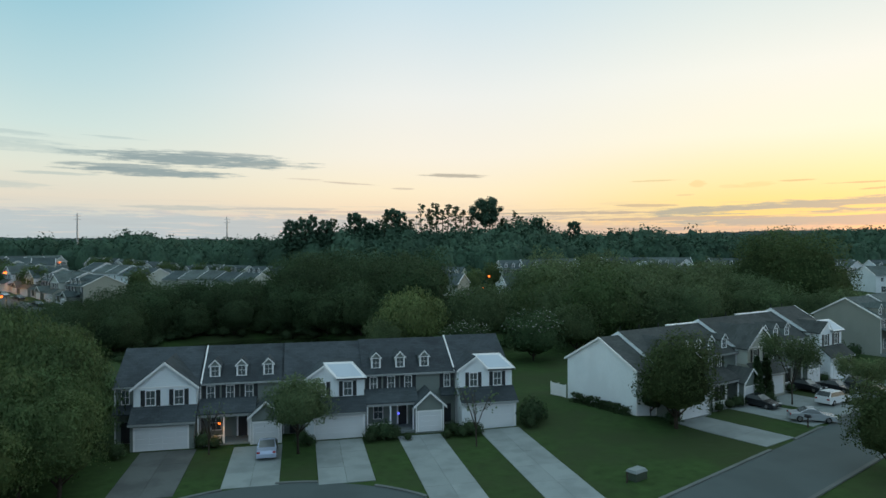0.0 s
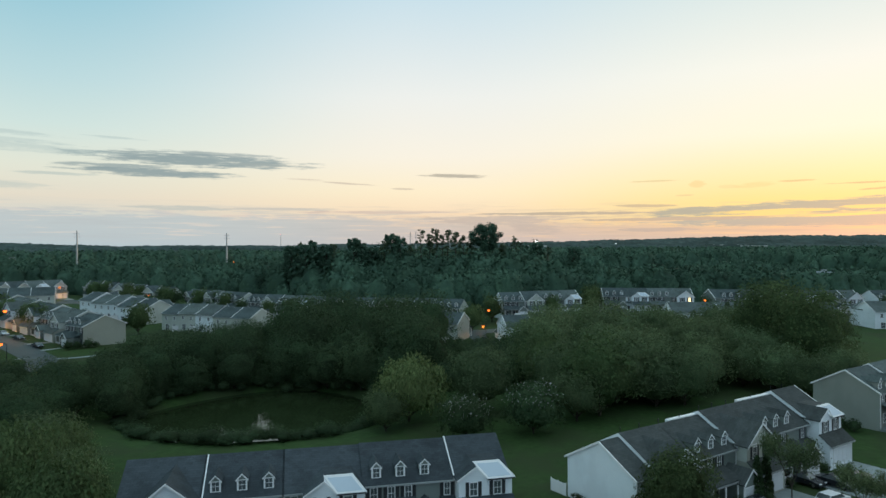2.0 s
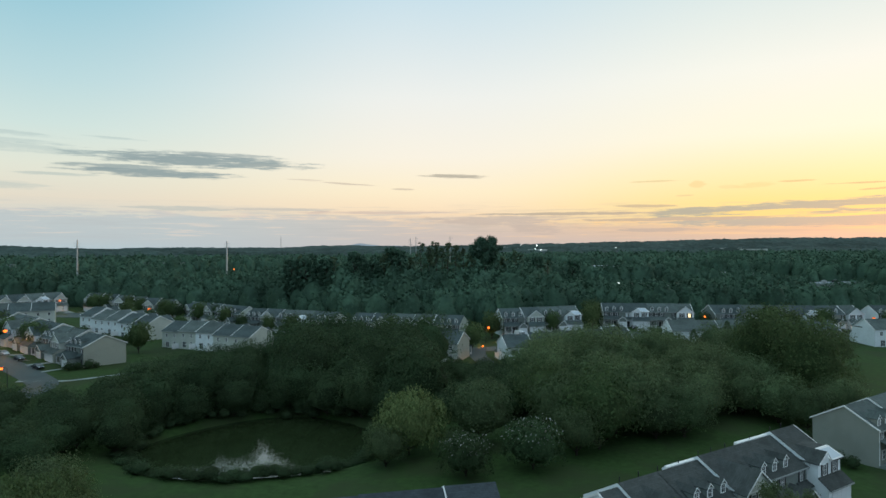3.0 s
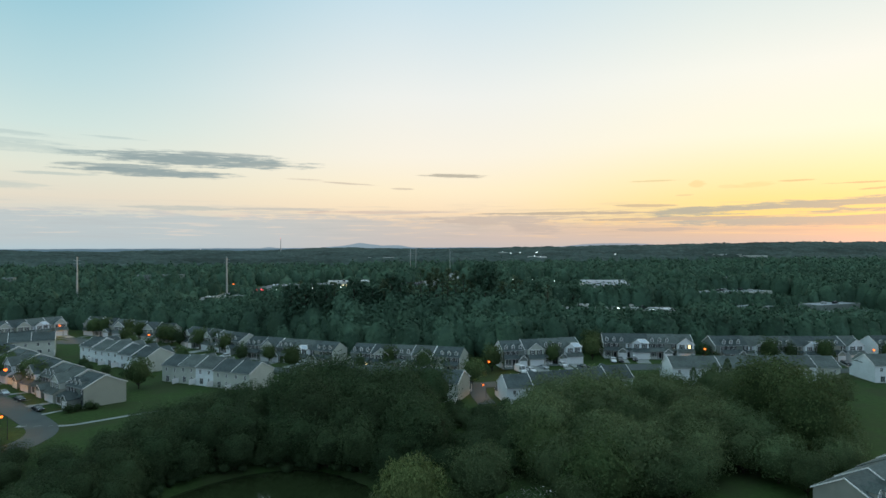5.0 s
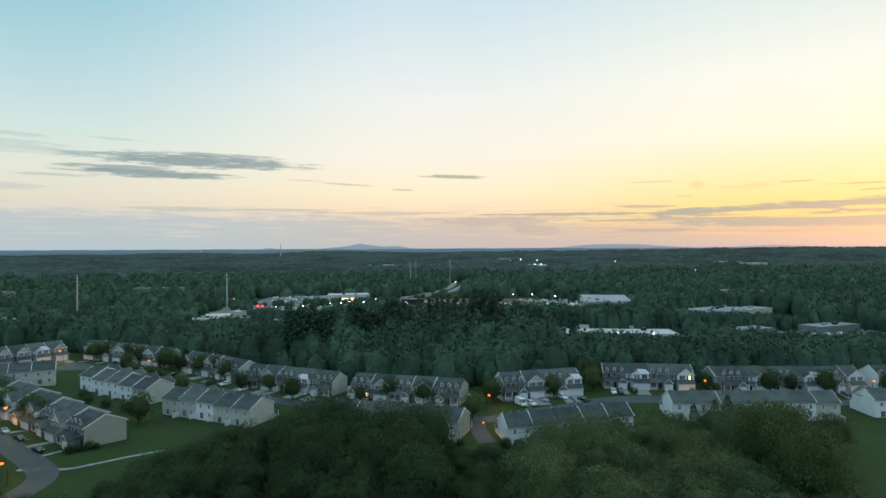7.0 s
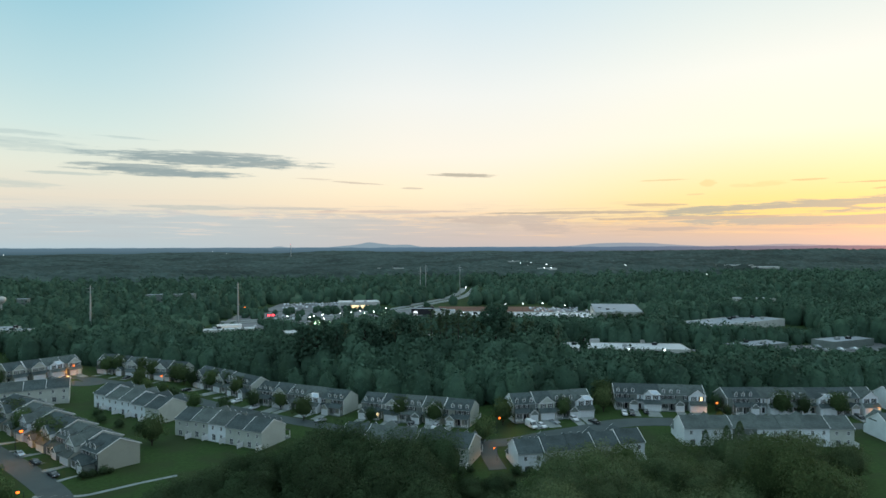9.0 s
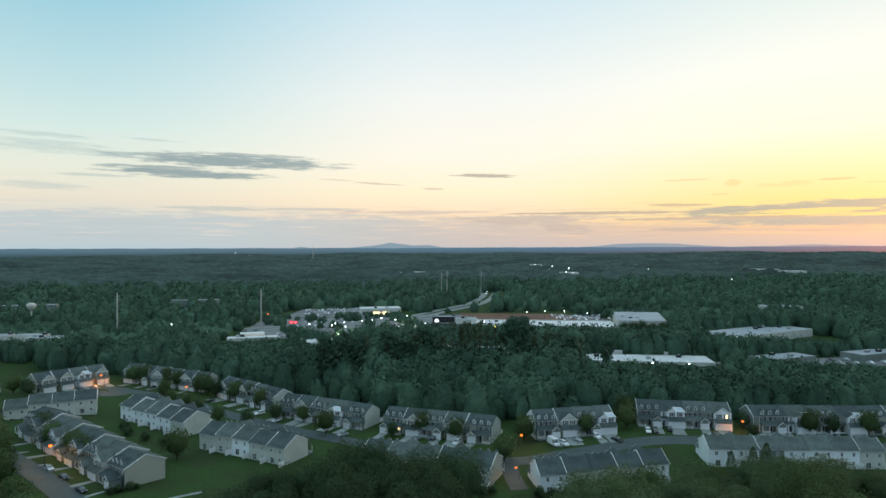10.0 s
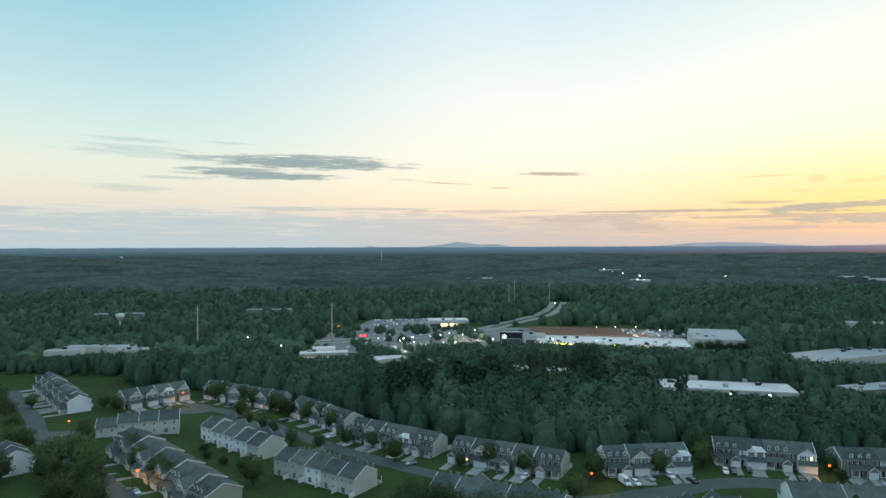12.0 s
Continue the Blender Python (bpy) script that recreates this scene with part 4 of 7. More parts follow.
row(74.3, 238.7, -0.4, [U("D", WHITE, GREY, 0.5), U("G", WHITE, TAN, 0.3, 0.7), U("D", WHITE, GREY, 0.2), U("H", WHITE, WHITE, 0.2, 0.0)], "terrace with the parked van", drive=7.6, span=31.1)
row(120.0, 244.8, -19, [U("D", CREAM, GREY), U("H", WHITE, WHITE, 0.0), U("D", GREY, GREY, rr=1.95), U("G", WHITE, WHITE, 0.0, 0.0, glow=True)], "terrace with a lit porch", drive=7.6, span=34.6)
row(158.2, 229.2, -8.0, [U("S", GREY, GREY, 0.0, 0.0), U("D", GREY, GREY, rr=1.95), U("H", WHITE, WHITE, 0.1), U("D", WHITE, GREY, 0.1, rr=1.95), U("H", WHITE, TAN, 0.2), U("D", WHITE, TAN, 0.2, rr=1.95), U("G", WHITE, WHITE, 0.3, 0.0)], "terrace on the far side of the estate street", drive=7.6, span=60.0)
row(226.3, 221.5, -8.0, [U("D", WHITE, TAN), U("G", WHITE, WHITE)], "terrace at the end of the estate street", drive=7.6)
row(102.8, 192.8, 178.8, [U("G", WHITE, WHITE), U("G", CREAM, TAN, -0.3), U("D", CREAM, GREY, -0.4), U("G", CREAM, GREY, -0.5), U("D", WHITE, WHITE, -0.7)], "white-ended terrace", None, ROOF)
row(178.5, 189.8, 167.2, [U("D", TAN, TAN), U("G", WHITE, WHITE, 0.2), U("D", WHITE, WHITE, 0.2), U("G", WHITE, WHITE), U("D", GREY, GREY), U("G", WHITE, WHITE), U("D", WHITE, WHITE)], "terrace with its back to the lawn", None, ROOFB, span=56.3)
row(217.4, 185.6, 168.7, [U("D", WHITE, WHITE), U("D", WHITE, WHITE), U("G", WHITE, WHITE)], "white terrace by the lawn", None, ROOFB)
row(-100.5, 302.6, 196.0, [U("G", CREAM, WHITE), U("D", CREAM, WHITE), U("G", CREAM, WHITE), U("D", CREAM, WHITE, -1.3)], "terrace inside the loop road", zl(-112, 299))
row(-143.5, 343.5, 42, [U("G", TAN, TAN), U("G", WHITE, TAN), U("H", WHITE, WHITE), U("G", CREAM, TAN)], "garages round the loop road", drive=7.6)
row(-106.4, 371.4, -22.5, [U("G", CREAM, TAN), U("D", WHITE, TAN), U("G", WHITE, TAN), U("D", WHITE, TAN), U("G", WHITE, TAN), U("M", CREAM, GREY)], "terrace at the far wood", drive=7.6, span=48.6)
row(-51.7, 344.2, -51.1, [U("G", TAN, TAN), U("M", WHITE, GREY), U("G", WHITE, TAN, 0.2), U("D", CREAM, GREY), U("D", CREAM, GREY, rr=1.95)], "terrace in the corner of the estate", drive=7.6, span=46.5)
row(-207.8, 399.5, -53.3, [U(k, WHITE, TAN, 0.25 * (i % 3)) for i, k in enumerate("GDGDGDGDGD")], "terrace beside the field", drive=7.6, span=80.7)
row(-150.0, 258.0, -50, [U("G", WHITE, WHITE), U("D", WHITE, WHITE)], "terrace at the edge of the estate")


# ---- trees ----
rng = np.random.default_rng(7)


def unit(a):
    return a / np.maximum(1e-6, np.linalg.norm(a, axis=1))[:, None]


def leaf_quads(centres, size, rg, flat=0.0, aspect=0.75, normals=None, loose=0.55):
    """Small folded leaves or leaf sprays at the given points: 4 vertices each, with soft normals. normals: the way that they face, more or less."""
    n = len(centres)
    c = unit(rg.normal(size=(n, 3)))
    if normals is not None:
        c = unit(normals + loose * rg.normal(size=(n, 3)))
    elif flat:
        c[:, 2] = np.abs(c[:, 2]) + flat
        c = unit(c)
    a = unit(np.cross(c, rg.normal(size=(n, 3))))
    b = np.cross(c, a)
    s = size * rg.uniform(0.55, 1.4, (n, 1))
    soft = unit(normals + 0.35 * c) if normals is not None else unit(c + np.array([0, 0, 0.6]))
    v = np.stack([centres + a * s, centres + b * s * aspect - c * s * 0.22, centres - a * s, centres - b * s * aspect - c * s * 0.18], 1).reshape(-1, 3)
    f = np.arange(4 * n).reshape(-1, 4)
    return v, f, soft.repeat(4, axis=0)


def ball(n):
    """A round cage of quads: directions of its corners, and faces."""
    v, f = [], []
    g = np.tan(np.linspace(-1, 1, n + 1) * math.pi / 4)
    for ax in range(3):
        for sg in (-1, 1):
            o = len(v)
            for a in g:
                for b in g:
                    q = [0, 0, 0]
                    q[ax], q[(ax + 1) % 3], q[(ax + 2) % 3] = sg, a * sg, b
                    v.append(q)
            for i in range(n):
                for j in range(n):
                    k = o + i * (n + 1) + j
                    f.append((k, k + n + 1, k + n + 2, k + 1))
    return unit(np.array(v, float)), np.array(f)


def billows(rg, d, freq, waves=5):
    """Rounded swellings over the directions d, 0 to about 1."""
    out = np.zeros(len(d))
    for _ in range(waves):
        w = unit(rg.normal(size=(1, 3)))[0] * freq * rg.uniform(0.75, 1.3)
        out += np.abs(np.sin(d @ w + rg.uniform(0, 6.28)))
    return out / waves


class Crown:
    """An uneven domed crown of radius r between z0 and z1, with swellings of two sizes."""

    def __init__(self, rg, r, z0, z1, rough=1.0):
        self.seed, self.r, self.z0, self.z1, self.rough = int(rg.integers(1 << 30)), r, z0, z1, rough
        self.lean = rg.uniform(-0.14, 0.14, 2) * r

    def at(self, d):
        rg = np.random.default_rng(self.seed)
        g = 0.42 + self.rough * (0.42 * billows(rg, d, 2.8, 4) + 0.36 * billows(rg, d, 6.0, 4) + 0.22 * billows(rg, d, 12.0, 4)) + 0.5 * (1 - self.rough)
        zc = self.z0 + 0.42 * (self.z1 - self.z0)
        rz = np.where(d[:, 2] > 0, self.z1 - zc, zc - self.z0)
        p = d * g[:, None] * np.stack([np.full(len(d), self.r), np.full(len(d), self.r), rz], 1) + np.array([0, 0, zc])
        up = np.clip((p[:, 2] - self.z0) / (self.z1 - self.z0), 0, 1)
        p[:, 0] += self.lean[0] * up
        p[:, 1] += self.lean[1] * up
        n = unit(d / np.stack([np.full(len(d), self.r), np.full(len(d), self.r), rz], 1))
        return p, n

    def leaves(self, rg, count, shell):
        d = unit(rg.normal(size=(count, 3)))
        d[:, 2] = np.where(d[:, 2] < -0.45, -d[:, 2], d[:, 2])
        p, n = self.at(d)
        mid = np.array([0, 0, self.z0 + 0.42 * (self.z1 - self.z0)])
        return mid + (p - mid) * (1.0 - shell * rg.random((count, 1)) ** 1.5 + 0.02 * rg.normal(size=(count, 1))), n

    def core(self, n, size):
        d, f = ball(n)
        p, nn = self.at(d)
        mid = np.array([0, 0, self.z0 + 0.42 * (self.z1 - self.z0)])
        return mid + (p - mid) * size, f, nn


def joined(a, b):
    return np.concatenate([a[0], b[0]]), np.concatenate([a[1], b[1] + len(a[0])]), np.concatenate([a[2], b[2]])


def trunk_shape(rg, h, r0, spread, z_fork, limbs=5):
    s = Shape()
    s.tube([(0, 0, -0.3), (0.02 * h * rg.uniform(-1, 1), 0.02 * h * rg.uniform(-1, 1), z_fork), (0, 0, h * 0.75)], [r0, r0 * 0.75, r0 * 0.2], 7)
    for k in range(limbs):
        a = k * 2.4 + rg.uniform(-0.4, 0.4)
        q = rg.uniform(0.5, 0.8) * spread
        z = z_fork * rg.uniform(0.8, 1.3)
        s.tube([(0, 0, z), (q * 0.5 * math.cos(a), q * 0.5 * math.sin(a), z + 0.14 * h), (q * math.cos(a), q * math.sin(a), z + 0.34 * h)], [r0 * 0.45, r0 * 0.3, r0 * 0.08], 5)
    return s


TREES = {}


def make_tree(key, seed, h, r, z0, leaves, size, mat, name="tree", label="", blossom=0, droop=0.0, inner=0.62, shell=0.42, rough=1.3):
    """A broad tree, built at the origin: trunk with limbs, and a crown of many leaf sprays."""
    rg = np.random.default_rng(seed)
    root = thing(name, label, name.split("_")[-1])
    part("trunk", trunk_shape(rg, h, 0.022 * h + 0.03, r, max(0.6, z0 * 0.9)), BARK, root, "", True)
    form = Crown(rg, r, z0, h, rough)
    pts, nrm = form.leaves(rg, leaves, shell)
    if droop:
        pts[:, 2] -= droop * rg.random(len(pts)) * np.hypot(pts[:, 0], pts[:, 1]) / r
    v, f, nn = leaf_quads(pts, size, rg, normals=nrm, loose=0.45)
    if droop:
        v[:, 2] = pts[:, 2].repeat(4) + (v[:, 2] - pts[:, 2].repeat(4)) * 1.8
    v, f, nn = joined((v, f, nn), form.core(5 if leaves < 1200 else 9, inner))
    v[:, 2] = np.maximum(v[:, 2], 0.15)
    c = new("crown", big_mesh("crown", v, f, mat, True, nn))
    c.parent = root
    if blossom:
        top = pts[(pts[:, 2] > h * 0.62) & (rg.random(len(pts)) < blossom)]
        v, f, nn = leaf_quads(top + rg.normal(size=top.shape) * 0.1, size * 0.55, rg)
        b = new("blossom", big_mesh("blossom", v, f, BLOOM, True, nn))
        b.parent = root
        tagged(b, "white flower heads")
    TREES[key] = (root, False)
    return root


def make_pine(key, seed, h, label, clumps=9, low=0.62, spread=1.0):
    """A pine: a long bare stem that bends a little, short crooked limbs, and flat ragged needle clumps near the top."""
    rg = np.random.default_rng(seed)
    root = thing("pine_tree", label, "tree")
    s = Shape()
    bx, by = rg.uniform(-0.9, 0.9, 2)
    s.tube([(0, 0, -0.5), (bx, by, h * 0.5), (bx * 0.4, by * 1.4, h * 0.96)], [0.36, 0.26, 0.07], 7)
    pts, nrm = [], []
    for k in range(clumps):
        t = k / (clumps - 1)
        z = h * (low + (0.96 - low) * t ** 0.8) + rg.uniform(-0.7, 0.7) * (1 - t)
        a = k * 2.4 + rg.uniform(-0.9, 0.9)
        q = ((1.0 - 0.8 * t) * rg.uniform(0.6, 3.6) + 0.1) if spread == 1.0 else spread * 3.4 * math.sqrt(max(0.1, 1 - (1.7 * t - 0.75) ** 2)) * rg.uniform(0.25, 1.0)
        tip = np.array([bx * 0.5 + q * math.cos(a), by + q * math.sin(a), z])
        s.tube([(bx * 0.6, by, z - 0.9), tuple(tip)], [0.08, 0.03], 4)
        for j in range(3):
            r = rg.uniform(0.35, 0.85) * (1 + 0.6 * (spread - 1))
            n = int(70 * r * spread)
            d = unit(rg.normal(size=(n, 3)))
            pts.append(tip + rg.normal(size=3) * np.array([0.8, 0.8, 0.35]) + d * rg.uniform(0.3, 1.1, (n, 1)) * np.array([r, r, r * 0.6]))
            nrm.append(unit(d + np.array([0, 0, 0.35])))
    for k in range(4):        # dead stubs on the stem
        a, z = rg.uniform(0, 6.28), h * rg.uniform(0.35, low)
        s.tube([(bx * 0.8, by * 0.8, z), (bx * 0.8 + 1.4 * math.cos(a), by * 0.8 + 1.4 * math.sin(a), z + 0.3)], [0.05, 0.02], 4)
    part("trunk", s, BARK, root, "", True)
    v, f, nn = leaf_quads(np.concatenate(pts), 0.24, rg, aspect=0.6, normals=np.concatenate(nrm), loose=0.8)
    c = new("crown", big_mesh("crown", v, f, NEEDLE, True, nn))
    c.parent = root
    TREES[key] = (root, False)
    return root


def make_clumped(key, seed, h, r, z0, clumps, label):
    """A tall tree whose crown breaks into separate rounded clumps on spreading limbs, with sky between them."""
    rg = np.random.default_rng(seed)
    root = thing("tree", label, "tree")
    s = Shape()
    bx, by = rg.uniform(-0.5, 0.5, 2)
    s.tube([(0, 0, -0.5), (bx, by, z0), (bx * 0.6, by, h * 0.94)], [0.42, 0.3, 0.06], 7)
    pts, nrm = [], []
    for k in range(clumps):
        up = (k + 0.5) / clumps
        wide = r * math.sqrt(max(0.08, 1.0 - (1.7 * up - 0.95) ** 2)) * rg.uniform(0.3, 0.88)
        a = k * 2.4 + rg.uniform(-0.5, 0.5)
        c = rg.uniform(0.09, 0.19) * (r + 1.4)
        tip = np.array([bx + wide * math.cos(a), by + wide * math.sin(a), z0 + (h - z0 - 0.8 * c) * up])
        s.tube([(bx, by, max(z0 * 0.9, tip[2] - 0.6 * wide - 0.8)), tuple(tip)], [0.11, 0.04], 4)
        n = int(190 * c)
        d = unit(rg.normal(size=(n, 3)))
        lump = 0.75 + 0.5 * billows(rg, d, 4.0, 3)[:, None]
        pts.append(tip + d * lump * rg.uniform(0.1, 1.5, (n, 1)) ** 0.7 * np.array([c, c, 0.8 * c]))
        nrm.append(unit(d + np.array([0, 0, 0.3])))
    part("trunk", s, BARK, root, "", True)
    v, f, nn = leaf_quads(np.concatenate(pts), 0.3, rg, aspect=0.7, normals=np.concatenate(nrm), loose=0.7)
    c = new("crown", big_mesh("crown", v, f, WOODS, True, nn))
    c.parent = root
    TREES[key] = (root, False)
    return root


def make_column(key, seed, h, r, mat, label):
    """A narrow evergreen, pointed at the top."""
    rg = np.random.default_rng(seed)
    root = thing("conifer", label, "tree")
    part("trunk", Shape().tube([(0, 0, -0.3), (0, 0, h * 0.8)], [0.1, 0.03], 6), BARK, root)
    n = 1300
    t = rg.random(n) ** 0.8
    rad = r * np.minimum(1, (t + 0.12) * 4) * (1 - t) ** 0.55 * rg.uniform(0.7, 1.12, n)
    a = rg.uniform(0, 2 * math.pi, n)
    v, f, nn = leaf_quads(np.stack([rad * np.cos(a), rad * np.sin(a), 0.1 + t * h * 0.98], 1), 0.2, rg)
    v[:, 2] = np.maximum(v[:, 2], 0.05)
    c = new("crown", big_mesh("crown", v, f, mat, True, nn))
    c.parent = root
    TREES[key] = (root, False)
    return root


def make_sparse(key, seed, h, r, leaves, label):
    """A thin young tree with bare forked limbs and few leaves."""
    rg = np.random.default_rng(seed)
    root = thing("young_tree", label, "tree")
    s = Shape()
    s.tube([(0, 0, -0.3), (0.05, 0, h * 0.3)], [0.09, 0.07], 6)
    tips = []
    for k in range(7):
        a = k * 2.4 + rg.uniform(-0.5, 0.5)
        q, z = r * rg.uniform(0.4, 1.0), h * rg.uniform(0.72, 1.0)
        m = (q * 0.45 * math.cos(a), q * 0.45 * math.sin(a), (h * 0.3 + z) * 0.52)
        e = (q * math.cos(a), q * math.sin(a), z)
        s.tube([(0.05, 0, h * 0.28), m, e], [0.05, 0.035, 0.01], 5)
        for j in range(3):
            b = a + rg.uniform(-1.1, 1.1)
            e2 = (m[0] + 0.5 * r * math.cos(b), m[1] + 0.5 * r * math.sin(b), m[2] + h * rg.uniform(0.12, 0.3))
            s.tube([m, e2], [0.022, 0.008], 4)
            tips.append(e2)
        tips.append(e)
    part("trunk", s, BARK, root, "bare forked limbs")
    tips = np.array(tips)
    p = tips[rg.integers(0, len(tips), leaves)] + rg.normal(size=(leaves, 3)) * 0.35
    if leaves > 1000:       # hanging sprays
        p[:, 2] -= np.abs(rg.normal(size=leaves)) * 0.7
    v, f, nn = leaf_quads(p, 0.13 if leaves < 1000 else 0.085, rg)
    c = new("crown", big_mesh("crown", v, f, LEAFM, True, nn))
    c.parent = root
    TREES[key] = (root, False)
    return root


def plant(key, x, y, scale=1.0, tall=1.0, turn=None, group="", label="", z=None):
    """Puts a tree of a kind on the ground; the first one is the built one, the others copies."""
    root, used = TREES[key]
    m = pose(x, y, (zl(x, y) if z is None else z), 0, 0, rng.uniform(0, 360) if turn is None else turn) @ Matrix.Diagonal((scale, scale, scale * tall, 1))
    if used:
        ob = copy_thing(root, m @ Matrix.Diagonal((1 / root.scale[0], 1 / root.scale[1], 1 / root.scale[2], 1)))
    else:
        root.matrix_basis = m
        TREES[key] = (root, True)
        ob = root
    return tagged(ob, label, group=group)


make_tree("round", 11, 7.2, 3.0, 2.3, 9500, 0.095, LEAFM, label="round dense green street tree on the front lawn", inner=0.62, shell=0.46)
make_tree("oval", 12, 9.9, 4.2, 1.2, 11000, 0.115, LEAF, label="large dull green tree before the side terrace", inner=0.62, shell=0.48)
make_tree("green", 13, 11.2, 6.3, 1.0, 7000, 0.17, LEAFY, label="broad light green tree beside the pond", droop=0.8)
make_tree("broad", 14, 13.6, 8.0, 1.0, 7000, 0.2, LEAFM, label="broad dark green tree in the wood strip")
make_tree("broad2", 15, 13.0, 6.8, 0.8, 6500, 0.19, LEAFM, label="bushy dark green tree in the wood strip")
make_tree("big", 16, 19.5, 8.8, 1.0, 7500, 0.23, LEAF, label="tall dark broad-leaved tree")
make_tree("myrtle", 17, 8.2, 5.0, 0.4, 3400, 0.2, LEAFD, label="dark bush tree with white blossom on top", blossom=0.16)
make_tree("willow", 18, 12.8, 6.0, 1.0, 9500, 0.15, LEAF, label="tall full tree with drooping sprays", droop=1.6, inner=0.64, shell=0.44)
make_tree("street", 19, 7.5, 3.2, 0.8, 1150, 0.22, LEAF, "street_tree", label="round street tree on the estate")
make_tree("street2", 20, 6.5, 2.5, 0.5, 900, 0.2, LEAFD, "street_tree", label="small dark tree on the estate")
for k, (hh, rr, mt) in enumerate(((13.0, 6.4, LEAFD), (14.0, 7.0, LEAFD), (12.0, 6.0, LEAFD), (13.5, 6.6, LEAFD), (13.0, 6.6, LEAFM), (14.0, 6.8, LEAFM), (12.5, 6.2, LEAF))):
    make_tree(f"mid{k}", 60 + k, hh, rr, 0.4, 4200, 0.21, mt, label="full dark green tree in close wood" if k < 4 else "full green tree in close wood")
make_tree("bush", 21, 1.7, 1.1, 0.0, 420, 0.1, LEAFD, "clipped_shrub", label="clipped dark green shrub")
make_tree("scrub", 22, 3.2, 2.6, 0.0, 700, 0.13, LEAFD, "scrub_bush", label="rough green scrub by the pond", inner=0.55, shell=0.6)
make_pine("pine", 23, 26.0, "tall pine with a bare stem and ragged top", 16, 0.6)
make_pine("pine2", 24, 26.0, "tall ragged pine standing over the wood", 12, 0.68)
make_pine("pine3", 31, 26.0, "bent pine with a few flat needle clumps", 10, 0.58)
make_pine("pine4", 33, 26.0, "full-headed pine over a bare stem", 20, 0.64)
make_clumped("head", 34, 30.0, 8.8, 18.5, 46, "tall round-headed tree standing over the wood")
make_clumped("tall", 35, 26.0, 4.6, 12.0, 46, "tall full-crowned tree standing over the wood")
make_clumped("tall2", 36, 26.0, 3.6, 14.0, 32, "tall ragged broad-leaved tree over the wood")
make_column("column", 25, 5.6, 0.85, LEAFD, "narrow dark evergreen beside the garage")
make_column("cone", 26, 9.0, 2.3, NEEDLE, "pointed dark evergreen behind the terrace")
make_sparse("sparse", 27, 6.0, 2.0, 90, "thin young tree with few leaves")
make_sparse("airy", 28, 7.8, 2.9, 9000, "airy tree with thin yellow-green leaves")

# before the shed behind the wood
for k in range(7):
    plant("mid1", 214.0 + 6.2 * k, 453.0 - 2.1 * k, 0.52 + 0.05 * (k % 3), 1.0, group="trees before the large shed")
# first houses
plant("round", -0.2, 64.6, 1.0)
plant("sparse", -8.6, 66.2, 0.85)
plant("sparse", 17.2, 62.9, 1.05)
plant("oval", 39.0, 62.3, 1.0)
plant("airy", 57.6, 67.3, 1.05)
plant("airy", 60.5, 60.0, 0.85)
plant("column", 54.6, 69.6, 1.0)
plant("column", 56.2, 70.0, 1.0)
plant("column", 39.8, 70.2, 0.85)
plant("street2", 38.6, 66.8, 0.75)
plant("oval", 48.5, 45.5, 0.75)
for x, y, sc, k in ((-31.5, 79.0, 1.0, "willow"), (-23.6, 70.6, 0.86, "willow"), (-24.5, 62.5, 0.74, "willow"), (-21.8, 57.8, 0.62, "willow"), (-18.9, 57.6, 0.8, "oval"), (-20.8, 63.5, 0.92, "oval"), (-22.5, 52.0, 0.8, "oval"), (-29.0, 59.0, 0.72, "willow"), (-38.0, 88.0, 0.8, "willow"), (-36.0, 70.0, 0.9, "broad2"),
                    (-30.5, 92.0, 0.72, "willow"), (-27.0, 84.0, 0.66, "broad2"), (-34.0, 100.0, 0.7, "broad2"), (-44.0, 96.0, 0.8, "willow")):
    plant(k, x, y, sc, group="trees beside the first terrace")
# round the pond
plant("green", 19.3, 117.0, 1.0)
plant("broad", 33.0, 119.0, 0.86, 1.02, label="broad olive green tree beside the pond")
plant("myrtle", 38.3, 103.5, 1.0)
plant("myrtle", 26.5, 103.5, 0.86)
plant("broad2", 14.5, 112.0, 0.55)
for x, y, s, k in ((60.5, 117.5, 1.0, "broad"), (86.0, 129.5, 1.0, "broad2"), (76.0, 142.0, 0.95, "broad2"), (113.0, 141.0, 0.96, "big"), (111.0, 125.0, 0.95, "big"), (99.0, 126.0, 0.75, "broad"), (48.0, 108.0, 0.62, "broad2"),
                   (72.0, 112.0, 0.72, "broad2"), (96.0, 108.0, 0.6, "broad2"), (108.0, 112.0, 0.62, "broad2"), (63.0, 140.0, 0.8, "broad"), (53.5, 141.0, 0.92, "broad"), (60.0, 152.0, 0.9, "broad2"), (68.0, 158.0, 0.8, "broad2"), (92.0, 158.0, 0.9, "broad"),
                   (82.0, 172.0, 0.62, "broad"), (104.0, 168.0, 0.62, "broad2"), (118.0, 158.0, 0.8, "broad"), (75.0, 128.0, 0.75, "broad"), (140.0, 166.0, 0.85, "broad"), (150.0, 159.0, 0.75, "broad2"), (128.0, 162.0, 0.9, "broad"), (132.0, 174.0, 0.7, "broad2")):
    plant(k, x, y, s * 1.1, group="wood strip behind the side street")

